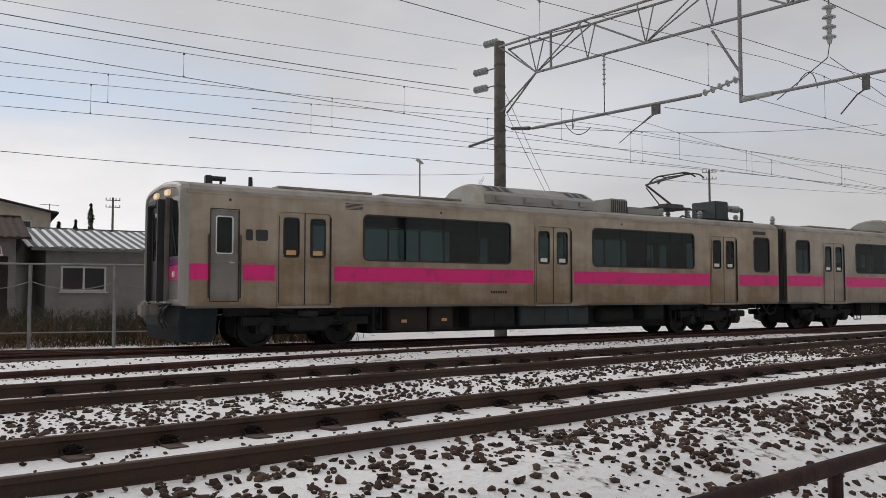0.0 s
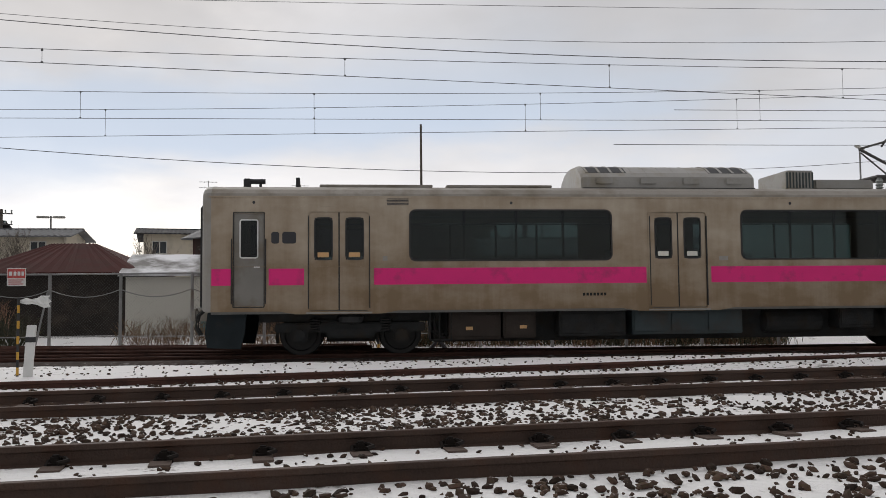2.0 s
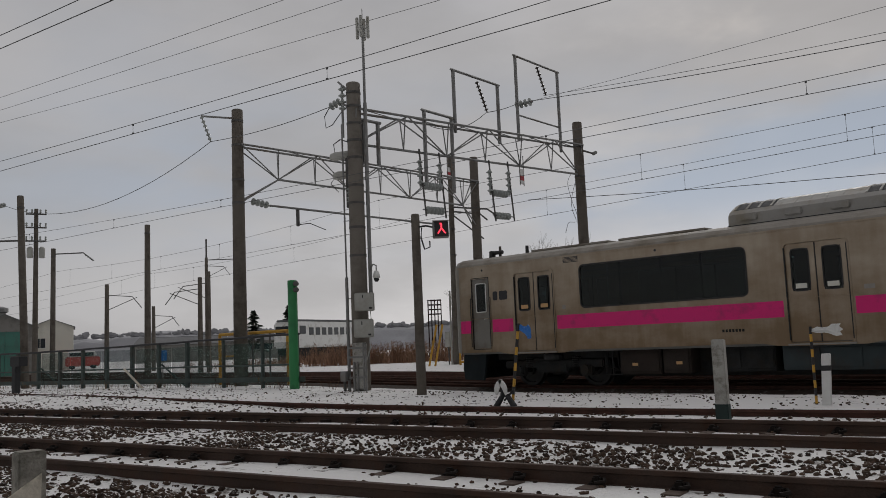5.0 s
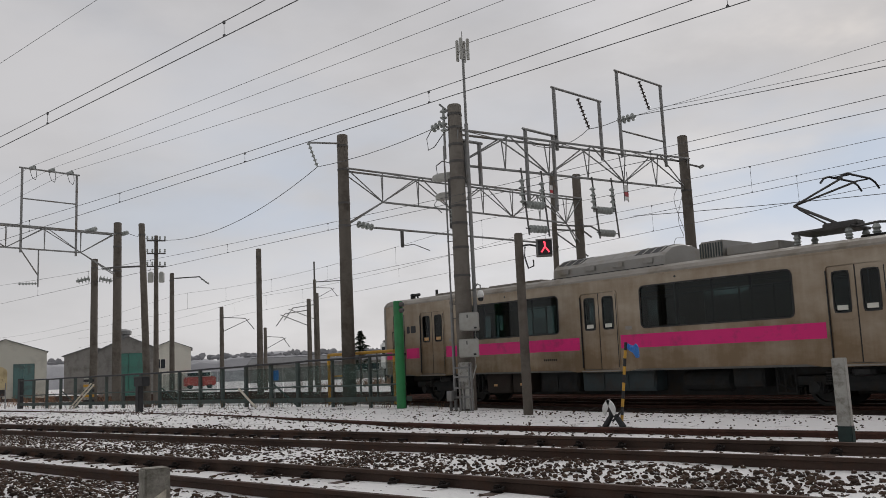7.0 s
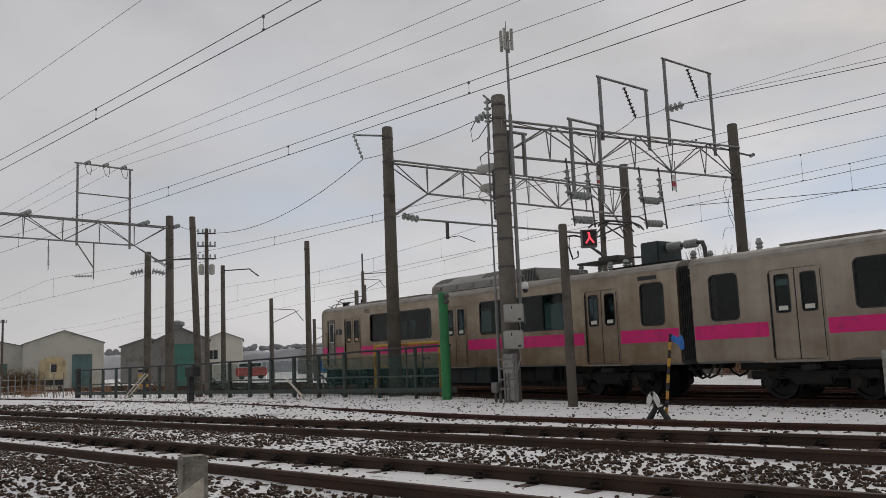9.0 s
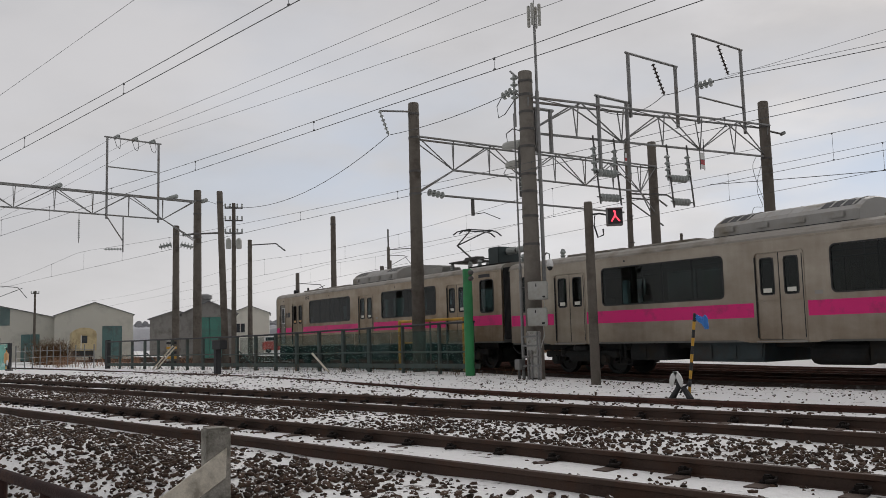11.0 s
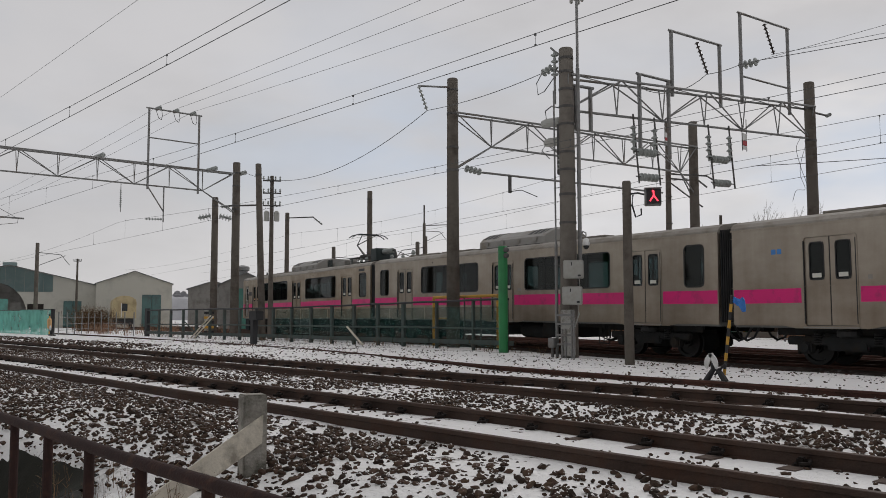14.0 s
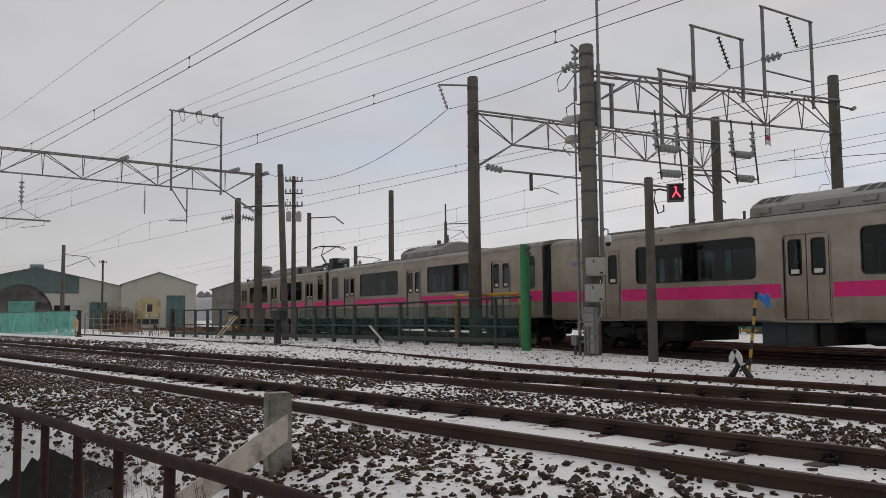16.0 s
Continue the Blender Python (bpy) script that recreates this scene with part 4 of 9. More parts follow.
    part("snow_guard", bm, M_SKIRT, nose, "dark blue-grey snow guard")
    bm = bmesh.new()
    box(bm, -0.45, -0.15, 1.25, 1.55, 0.72, 0.96, 0.04)
    box(bm, -0.56, -0.42, 1.2, 1.6, 0.68, 1.0, 0.05)
    part("coupler", bm, M_FRONT, nose, "pale steel automatic coupler")
    for y in (0.5, 0.75, 2.1):
        bm = bmesh.new()
        tube(bm, [(-0.16, y, 0.98), (-0.3, y, 0.85), (-0.33, y, 0.6), (-0.24, y, 0.45)], 0.03)
        part("air_hose", bm, M_RUBBER, nose)
    if flip:
        for ob in set(bpy.data.objects) - before:
            if ob.parent == car:
                ob.matrix_basis = m @ ob.matrix_basis


M_BLACKGLASS = mat("dark_windscreen", (0.012, 0.014, 0.015), 0.06, 0, 0.2, 2)


def train_car(label, length, doors, windows, cab=False, cab_end=False, motor=False, mark=None):
    car = thing("train_car", label, "train car", None, "cars of the train")
    holes = [(a + 0.05, b - 0.05, SILL, 2.96) for a, b in doors] + [(a, b, z0, z1) for a, b, z0, z1, _ in windows]
    for y0, y1, sgn in ((0.0, 0.05, -1), (2.75, 2.8, 1)):
        face = 0.0 if sgn < 0 else 2.8
        cab_hole = [(0.5, 1.1, 1.04, 2.93)] if cab else []
        bm = bmesh.new()
        wall_with_openings(bm, 0.04, length, SILL, WALLTOP, y0, y1, holes + cab_hole)
        bmesh.ops.remove_doubles(bm, verts=bm.verts, dist=1e-4)
        part("side_wall", bm, M_SKIN, car)
        for a, b in doors:
            passenger_door(car, a, b, face, sgn, M_STICKER_O if cab and a < 4 else M_STICKER)
        for a, b, z0, z1, bars in windows:
            side_window(car, a, b, z0, z1, face, sgn, bars)
        # colour band in lengths between the doors
        stops = [0.06, *([0.46, 1.2] if cab else []), *[v for d in doors for v in (d[0] - 0.04, d[1] + 0.04)], length - 0.03]
        for a, b in zip(stops[::2], stops[1::2]):
            bm = bmesh.new()
            box(bm, a, b, *sorted((face + sgn * 0.003, face - sgn * 0.004)), 1.46, 1.80)
            part("band", bm, M_PINK, car, "pink band")
        # gutter, sheet joint and sill line
        bm = bmesh.new()
        box(bm, 0.0, length, *sorted((face + sgn * 0.02, face)), 3.25, 3.285, 0.005)
        box(bm, 0.0, length, *sorted((face + sgn * 0.004, face)), 3.07, 3.082)
        box(bm, 0.0, length, *sorted((face + sgn * 0.006, face)), 1.835, 1.845)
        part("gutter", bm, M_SKIN, car)
        for a, b in doors:
            bm = bmesh.new()
            ya, yb = sorted((face - sgn * 0.001, face - sgn * 0.045))
            vs = [bm.verts.new(c) for c in ((a - 0.55, ya, SILL), (a - 0.2, ya, SILL - 0.06), (b + 0.2, ya, SILL - 0.06), (b + 0.55, ya, SILL), (a - 0.55, yb, SILL), (a - 0.2, yb, SILL - 0.06), (b + 0.2, yb, SILL - 0.06), (b + 0.55, yb, SILL))]
            for f in ((0, 1, 2, 3), (7, 6, 5, 4), (0, 4, 5, 1), (1, 5, 6, 2), (2, 6, 7, 3)):
                bm.faces.new([vs[i] for i in f])
            part("sill_plate", bm, M_SKIN, car)
        if cab:
            cd = part("cab_door", box(bmesh.new(), 0.5, 1.1, *sorted((face - sgn * 0.03, face - sgn * 0.05)), 1.04, 1.94), M_CABDOOR, car, "narrow crew door with window")
            bm = bmesh.new()
            wall_with_openings(bm, 0.5, 1.1, 1.94, 2.93, *sorted((face - sgn * 0.03, face - sgn * 0.05)), [(0.62, 0.98, 2.02, 2.8)])
            part("upper_leaf", bm, M_CABDOOR, cd)
            part("gasket", ring(bmesh.new(), 0.635, 0.965, 2.035, 2.785, 0.025, 0.03, face - sgn * 0.02, face - sgn * 0.05), M_WHITE, cd)
            bm = bmesh.new()
            box(bm, 0.62, 0.98, *sorted((face - sgn * 0.036, face - sgn * 0.04)), 2.02, 2.8)
            part("glass", bm, M_DOORGLASS, cd).visible_shadow = False
            for x in (0.46, 1.14):
                bm = bmesh.new()
                rod(bm, (x, face + sgn * 0.03, 1.1), (x, face + sgn * 0.03, 2.4), 0.012)
                for z in (1.1, 2.4):
                    rod(bm, (x, face, z), (x, face + sgn * 0.03, z), 0.012)
                part("grab_rail", bm, M_RUBBER, cd)
            bm = bmesh.new()
            box(bm, 0.9, 1.02, *sorted((face, face - sgn * 0.03)), 1.82, 1.85, 0.004)
            part("door_handle", bm, M_WHITE, cd)
            bm = bmesh.new()
            ring(bm, 0.5, 1.1, 1.03, 2.94, 0.02, 0.01, face + sgn * 0.004, face - sgn * 0.04)
            part("door_frame", bm, M_RUBBER, cd)
        if sgn < 0:
            if cab:  # maker-neutral dark marking blocks
                bm = bmesh.new()
                plate(bm, 1.25, 1.41, 2.31, 2.55, 0.05, -0.004, 0.004)
                part("marking", bm, M_LOGO, car, "black painted operator's mark")
                bm = bmesh.new()
                plate(bm, 1.47, 1.75, 2.31, 2.55, 0.05, -0.004, 0.004)
                part("marking", bm, M_LOGO, car, "black painted operator's mark")
                bm = bmesh.new()
                for z in (3.1, 3.13, 3.16, 3.19, 3.22):
                    box(bm, 3.6, 4.05, -0.006, 0.0, z, z + 0.016)
                part("louvre", bm, M_LOGO, car)
                bm = bmesh.new()
                for k in range(7):
                    box(bm, 7.7 + 0.075 * k, 7.75 + 0.075 * k, -0.003, 0.003, 1.2, 1.26)
                part("number_bars", bm, M_UNDER, car)
            for x in (0.9, 6.2, 12.3) if cab else (5.1, 13.6):
                bm = bmesh.new()
                rod(bm, (x, -0.01, 3.15), (x, 0.01, 3.15), 0.03, n=10)
                part("socket", bm, M_LOGO, car)
            bm = bmesh.new()
            box(bm, doors[0][1] + 0.22, doors[0][1] + 0.32, -0.004, 0.004, 1.95, 2.05)
            part("notice", bm, M_FRONT, car)
            bm = bmesh.new()
            box(bm, doors[1][1] + 0.22, doors[1][1] + 0.42, -0.004, 0.004, 1.93, 2.02)
            part("notice", bm, M_FRONT, car)
            if motor:
                bm = bmesh.new()
                box(bm, 18.1, 18.75, -0.006, 0.004, 3.09, 3.2, 0.003)
                part("destination_display", bm, M_LOGO, car, "unlit dark destination display")
            if mark:
                bm = bmesh.new()
                box(bm, mark, mark + 0.12, -0.004, 0.004, 2.62, 2.74)
                box(bm, mark + 0.16, mark + 0.28, -0.004, 0.004, 2.62, 2.74)
                part("access_mark", bm, M_BLUEMARK, car, "blue access marking")
    half = [(0.0, 3.26), (0.02, 3.34), (0.1, 3.43), (0.28, 3.5), (0.7, 3.56), (1.4, 3.6)]
    prof = half + [(2.8 - y, z) for y, z in reversed(half[:-1])]
    bm = bmesh.new()
    ra, rb = [[bm.verts.new((x, y, z)) for y, z in prof] for x in (0.0, length)]
    for k in range(len(prof)):
        bm.faces.new((ra[k], ra[(k + 1) % len(prof)], rb[(k + 1) % len(prof)], rb[k]))
    bm.faces.new(ra)
    bm.faces.new(list(reversed(rb)))
    roof = part("roof", bm, M_ROOF, car, "dusty grey roof")
    for a, b in ((2.2, 4.6), (4.9, 7.2), (12.2, 14.6)) if not motor else ((2.2, 4.6), (4.9, 7.2)):
        bm = bmesh.new()
        box(bm, a, b, 0.55, 0.95, 3.545, 3.6, 0.01)
        part("walkway", bm, M_ROOF, roof)
    part("floor", box(bmesh.new(), 0.05, length, 0.05, 2.75, 0.88, 1.13), M_INFLOOR, car)
    for x, hole in ((length, True), (0.0, not cab)):
        bm = bmesh.new()
        for y0, y1 in ((0.05, 0.95), (1.85, 2.75)):
            box(bm, x - 0.04 if x else 0.04, x if x else 0.08, y0, y1, 1.13, 3.26)
        part("end_wall", bm, M_SKIN, car)
    for a, b, z0, z1, _ in windows:
        if b - a < 1.5:
            continue
        for y0, y1 in ((0.08, 0.55), (2.25, 2.72)):
            bm = bmesh.new()
            box(bm, a - 0.15, b + 0.15, y0, y1, 1.2, 1.58, 0.04)
            box(bm, a - 0.15, b + 0.15, y0 if y0 < 1 else y1 - 0.12, y0 + 0.12 if y0 < 1 else y1, 1.58, 1.92, 0.03)
            part("bench_seat", bm, M_SEAT, car)
    for a, b in doors:
        for x in (a - 0.12, b + 0.12):
            for y0, y1 in ((0.06, 0.5), (2.3, 2.74)):
                bm = bmesh.new()
                box(bm, x - 0.02, x + 0.02, y0, y1, 1.13, 2.3)
                rod(bm, (x, y1 if y0 < 1 else y0, 1.13), (x, y1 if y0 < 1 else y0, 3.2), 0.017)
                part("screen", bm, M_INSIDE, car)
    bm = bmesh.new()
    for y in (0.55, 2.25):
        rod(bm, (1.6, y, 2.9), (length - 0.5, y, 2.9), 0.015)
    part("strap_rail", bm, M_GALV, car)
    roof_unit(car, 7.82, 11.72)
    sets = bogie(car, 2.85) + bogie(car, length - 2.85)
    if cab:
        front(car)
        bm = bmesh.new()
        rod(bm, (0.62, 0.75, 3.68), (1.05, 0.75, 3.68), 0.055, n=10)
        box(bm, 0.6, 0.75, 0.68, 0.82, 3.5, 3.74, 0.02)
        rod(bm, (0.95, 0.75, 3.5), (0.95, 0.75, 3.66), 0.03)
        part("horn", bm, M_BLACK, roof)
        bm = bmesh.new()
        rod(bm, (1.72, 1.0, 3.52), (1.72, 1.0, 3.8), 0.055, 0.045, n=10)
        part("aerial", bm, M_BLACK, roof)
    if cab_end:
        front(car, Matrix.Translation((length, 2.8, 0)) @ Matrix.Rotation(math.pi, 4, "Z"))
    if motor:
        pantograph(car)
        roof_gear(car)
    return car, sets


def bellows(car, x0, x1):
    b = part("gangway_bellows", box(bmesh.new(), x0, x1, 0.5, 2.3, 1.05, 3.25, 0.02), M_RUBBER, car, "black ribbed gangway bellows")
    for k in range(6):
        bm = bmesh.new()
        x = x0 + 0.05 + k * (x1 - x0 - 0.1) / 5
        box(bm, x - 0.018, x + 0.018, 0.06, 2.74, 1.0, 3.34, 0.01)
        part("rib", bm, M_RUBBER, b)
    bm = bmesh.new()
    box(bm, x0, x1, 1.2, 1.6, 0.75, 0.95, 0.03)
    part("drawbar", bm, M_UNDER, b)
    for y in (0.5, 0.8, 2.0):
        bm = bmesh.new()
        tube(bm, [(x0 - 0.2, y, 0.9), (x0 + 0.0, y, 0.62), (x0 + 0.2, y, 0.52), (x0 + 0.42, y, 0.6), (x0 + 0.62, y, 0.9)], 0.03)
        part("jumper_cable", bm, M_RUBBER, b)


W0, W1 = 1.97, 2.98
CAR1, SETS1 = train_car("stainless steel driving motor car with pink band", 19.39, [(1.95, 3.29), (9.12, 10.46), (16.04, 17.35)], [(4.09, 8.32, W0, W1, (5.2, 6.3, 7.3)), (11.21, 15.3, W0, W1, (12.3, 13.3, 14.3)), (18.17, 18.91, W0 - 0.05, W1, ())], cab=True, motor=True)
M_SKIN = M_DOORSKIN = M_SKIN_CLEAN
CAR2, SETS2 = train_car("stainless steel middle car with pink band", 19.46, [(2.14, 3.5), (9.24, 10.58), (16.19, 17.5)], [(0.59, 1.34, W0 - 0.05, W1, ()), (4.22, 8.35, W0, W1, (5.3, 6.4, 7.4)), (11.24, 15.39, W0, W1, (12.3, 13.4, 14.4)), (18.34, 18.97, W0 - 0.05, W1, ())])
CAR3, SETS3 = train_car("stainless steel trailer car with blue access mark", 19.4, [(2.0, 3.38), (9.1, 10.44), (16.1, 17.44)], [(4.08, 8.29, W0, W1, (5.2, 6.2, 7.3)), (11.21, 15.3, W0, W1, (12.3, 13.3, 14.3))], cab_end=True, mark=1.18)
bellows(CAR1, 19.39, 19.81)
bellows(CAR2, 19.46, 19.9)
bm = bmesh.new()
lathe(bm, [(0.05, 3.5), (0.1, 3.62), (0.06, 3.66), (0.1, 3.7), (0.06, 3.74), (0.1, 3.8), (0.05, 3.92)], Matrix.Translation((1.2, 1.3, 0)), 10)
part("insulator", bm, M_PORCELAIN, CAR2)
under_gear(CAR1, [(4.9, 6.0, 0.3, M_UNDERBROWN), (6.05, 6.75, 0.32, M_UNDERBROWN), (7.25, 8.7, 0.34, M_UNDER), (8.85, 11.3, 0.36, M_UNDERGREY), (13.5, 14.3, 0.45, M_UNDER)])
under_gear(CAR2, [(4.9, 6.2, 0.42, M_UNDER), (7.0, 9.2, 0.4, M_UNDERGREY), (11.8, 12.6, 0.4, M_UNDER)], 0.74)
under_gear(CAR3, [(4.75, 5.6, 0.32, M_UNDER), (8.2, 9.75, 0.3, M_UNDERGREY), (9.85, 10.3, 0.34, M_UNDER), (12.2, 13.6, 0.36, M_UNDER)], 0.74)
for car, x0, x1 in ((CAR1, 11.9, 13.3), (CAR2, 10.2, 11.7), (CAR3, 10.8, 12.0)):
    for y in (0.75, 1.9):
        bm = bmesh.new()
        m = Matrix.Translation((x0, y, 0.6)) @ Matrix.Rotation(radians(90), 4, "Y")
        lathe(bm, [(0.12, 0), (0.24, 0.06), (0.26, 0.15), (0.26, x1 - x0 - 0.15), (0.24, x1 - x0 - 0.06), (0.12, x1 - x0)], m, 16)
        part("air_tank", bm, M_UNDER, car)
for car in (CAR1, CAR2, CAR3):
    for x in (4.5, 14.6):
        bm = bmesh.new()
        for k in range(4):
            tube(bm, [(x + 0.09 * k, 0.35 + 0.1 * k, 0.9), (x + 0.02 + 0.09 * k, 0.35 + 0.1 * k, 0.5), (x + 0.2 + 0.05 * k, 0.5, 0.38), (x + 0.5, 0.6 + 0.1 * k, 0.5), (x + 0.55, 0.7, 0.9)], 0.022, 5)
        rod(bm, (x, 0.3, 0.3), (x + 0.45, 0.3, 0.3), 0.02)
        for xx in (x, x + 0.2, x + 0.45):
            rod(bm, (xx, 0.3, 0.3), (xx, 0.3, 0.9), 0.016)
        part("pipework", bm, M_UNDER, car)


# ---- overhead line: poles, gantries, wires ----
def pole(x, y, z, top, r0, r1, label, bands=(), material=M_CONC, lean=(0, 0), name="catenary_pole"):
    p = thing(name, label, "pole", pose(x, y, z - 0.25), "line poles")
    h = top - z + 0.25
    bm = bmesh.new()
    lathe(bm, [(r0, 0), (r0 + (r1 - r0) * 0.5, h * 0.5), (r1, h - 0.03), (r1 * 0.85, h)], n=18)
    for v in bm.verts:
        v.co.x += lean[0] * v.co.z / h
        v.co.y += lean[1] * v.co.z / h
    part("shaft", bm, material, p, smooth=True)
    for zb in bands:
        bm = bmesh.new()
        f = (zb - z + 0.25) / h
        r = r0 + (r1 - r0) * f + 0.012
        lathe(bm, [(r, -0.035), (r, 0.035)], Matrix.Translation((lean[0] * f, lean[1] * f, f * h)), 18)
        part("band", bm, M_DARKSTEEL, p)
    return p


def disc_string(bm, a, b, n, r):
    """A string of porcelain discs from a to b."""
    a, b = Vector(a), Vector(b)
    d = b - a
    q = Vector((0, 0, 1)).rotation_difference(d.normalized()).to_matrix().to_4x4()
    step = d.length / n
    for k in range(n):
        m = Matrix.Translation(a + d * k / n) @ q
        lathe(bm, [(r * 0.3, 0), (r, step * 0.25), (r, step * 0.38), (r * 0.45, step * 0.5), (r * 0.3, step)], m, 12)
    bmesh.ops.remove_doubles(bm, verts=bm.verts, dist=1e-4)
    return bm


M_BROWNPORC = mat("brown_porcelain", (0.05, 0.04, 0.035), 0.3, 0, 0.1, 8)


def insulator(parent, a, b, n, r, label="", material=None):
    bm = bmesh.new()
    disc_string(bm, a, b, n, r)
    i = part("insulator", bm, material or M_PORCELAIN, parent, label)
    bm = bmesh.new()
    rod(bm, a, b, 0.018, n=6)
    part("pin", bm, M_DARKSTEEL, i)
    return i


def truss(label, p, q, zt, zb, bays, width=0.32, brace=(), climb=(0.0, 0.0)):
    """A triangular lattice beam from p to q: two top chords, one bottom chord, webs."""
    p, q = Vector((*p, 0)), Vector((*q, 0))
    d = (q - p).normalized()
    s = Vector((-d.y, d.x, 0)) * width / 2
    L = (q - p).length
    t = thing("gantry_beam", label, "gantry", pose(p.x, p.y, (zt + zb) / 2), "gantry beams")

    def at(u, z, side=0.0):
        z += climb[0 if z > (zt + zb) / 2 else 1] * u / L
        return p + d * u + s * side + Vector((0, 0, z)) - Vector((p.x, p.y, (zt + zb) / 2))

    def bar(name, a, b, r):
        bm = bmesh.new()
        rod(bm, a, b, r, n=6)
        part(name, bm, M_GALV, t)

    for side in (-1, 1):
        bar("top_chord", at(0, zt, side), at(L, zt, side), 0.038)
    u0, u1 = (brace[0] if brace else 0.0), L - (brace[1] if brace else 0.0)
    bar("bottom_chord", at(u0, zb), at(u1, zb), 0.04)
    step = (u1 - u0) / bays
    for k in range(bays + 1):
        u = u0 + step * k
        for side in (-1, 1):
            bar("post", at(u, zb), at(u + 0.12 * side, zt, side), 0.02)
            if k < bays:
                if k % 2 == 0:
                    bar("web", at(u, zb), at(u + step, zt, side), 0.024)
                else:
                    bar("web", at(u + step, zb), at(u, zt, side), 0.024)
        if k < bays:
            bar("lacing", at(u, zt, -1), at(u + step, zt, 1), 0.016)
    for u, w in ((u0, 0.0), (u1, L)):
        if abs(u - w) > 0.2:
            for side in (-1, 1):
                bar("brace", at(u, zb), at(w, zt, side), 0.024)
                bar("brace", at(u, zb), at(w, zb - 1.0, side * 0.6), 0.03)
    return t


def frame_on(label, p, q, z0, z1, mid=None, over=0.12, extra=True):
    """A rectangular steel frame that stands on a beam."""
    f = thing("overhead_bracket", label, "bracket", pose(*p, z0), "wire frames")
    o = Vector((q[0] - p[0], q[1] - p[1], 0))
    d = o.normalized()
    h = z1 - z0
    for a in (Vector(), o):
        bm = bmesh.new()
        box(bm, a.x - 0.045, a.x + 0.045, a.y - 0.045, a.y + 0.045, -0.25, h, 0.005)
        part("upright", bm, M_GALV, f)
    bm = bmesh.new()
    rod(bm, -d * over + Vector((0, 0, h)), o + d * over + Vector((0, 0, h)), 0.045, n=4)
    part("top_bar", bm, M_GALV, f)
    if mid:
        bm = bmesh.new()
        rod(bm, Vector((0, 0, mid - z0)), o + Vector((0, 0, mid - z0)), 0.035, n=4)
        part("middle_bar", bm, M_GALV, f)
    return f


def wire(label, pts, r=0.007, name="wire", n=5):
    bm = bmesh.new()
    tube(bm, pts, r, n)
    return tagged(part(name, bm, M_WIRE), label, "wire", "overhead wires")


def sagging(a, b, sag, n=14):
    a, b = Vector(a), Vector(b)
    return [a.lerp(b, k / n) - Vector((0, 0, 4 * sag * (k / n) * (1 - k / n))) for k in range(n + 1)]


def catenary(yf, spans, zc, z_low, z_sup, x0, x1, gap=4.9, phase=0.0, r=0.0065):
    """Messenger and contact wire along a track, with droppers; spans are the supports' x."""
    def zm(x):
        a = max([s for s in spans if s <= x], default=spans[0] - 45)
        b = min([s for s in spans if s > x], default=spans[-1] + 45)
        u = (x - a) / (b - a) * 2 - 1
        return z_low + (z_sup - z_low) * u * u
    xs = [x0 + 2 * k for k in range(int((x1 - x0) / 2) + 1)]
    wire("bare copper contact wire over a track", [(x, yf(x), zc(x) if callable(zc) else zc) for x in xs], r, "contact_wire")
    wire("bare messenger wire over a track", [(x, yf(x), zm(x)) for x in xs], r * 0.9, "messenger_wire")
    x = x0 + phase
    while x < x1:
        c = zc(x) if callable(zc) else zc
        bm = bmesh.new()
        rod(bm, (x, yf(x), c), (x, yf(x), zm(x)), 0.004, n=4)
        box(bm, x - 0.016, x + 0.016, yf(x) - 0.01, yf(x) + 0.01, zm(x) - 0.03, zm(x) + 0.008)
        box(bm, x - 0.016, x + 0.016, yf(x) - 0.01, yf(x) + 0.01, c, c + 0.025)
        if -48 < x < 42:
            tagged(part("dropper", bm, M_WIRE), "thin dropper wire between messenger and contact wire", "wire", "droppers")
        else:
            bm.free()
        x += gap


GX = 19.3  # gantry beyond the train, on the right-hand stretch
pole(GX, 19.7, -0.1, 9.05, 0.2, 0.17, "round concrete pole with steel bands", (8.3, 7.6, 6.9, 6.2, 5.7, 5.1, 4.6))
truss("galvanised lattice beam across the tracks", (GX, 19.5), (GX, 2.0), 8.8, 7.75, 8, 0.42, (1.4, 0.0))
tagged(pole(GX, 1.6, -0.5, 9.0, 0.2, 0.17, "round concrete pole beside the line", (8.8, 7.7)), group="line poles")
post = thing("hanger_post", "steel hanger post with diagonal stay under the beam", "hanger", pose(GX, 11.3, 7.65))
for nm, a, b, r in (("post", (0, 0, 1.35), (0, 0, -2.0), 0.05), ("stay", (0, 0.76, -0.05), (0, 0.02, -1.25), 0.035), ("post", (0, 6.2, 1.2), (0, 6.2, 0.1), 0.04)):
    bm = bmesh.new()
    rod(bm, a, b, r, n=6)
    part(nm, bm, M_GALV, post)
reg = thing("cantilever_tube", "steel registration tube on porcelain insulators", "bracket", pose(GX, 18.3, 6.06), "registration tubes")
bm = bmesh.new()
rod(bm, (0, 0.0, 0), (0, -5.9, -0.02), 0.045, n=8)
part("tube", bm, M_GALV, reg)
insulator(reg, (0, -5.95, 0.0), (0, -7.0, 0.2), 5, 0.09)
bm = bmesh.new()
rod(bm, (0, 0.1, 0.02), (0, 0.85, 0.12), 0.06, 0.05)
rod(bm, (0, 0.85, 0.12), (0, 1.25, 0.3), 0.015)
part("end_cap", bm, M_DARKSTEEL, reg)
bm = bmesh.new()
box(bm, -0.03, 0.03, -4.65, -4.4, -0.3, 0.02)
rod(bm, (0, -4.55, -0.25), (0.5, -3.3, -0.55), 0.015)
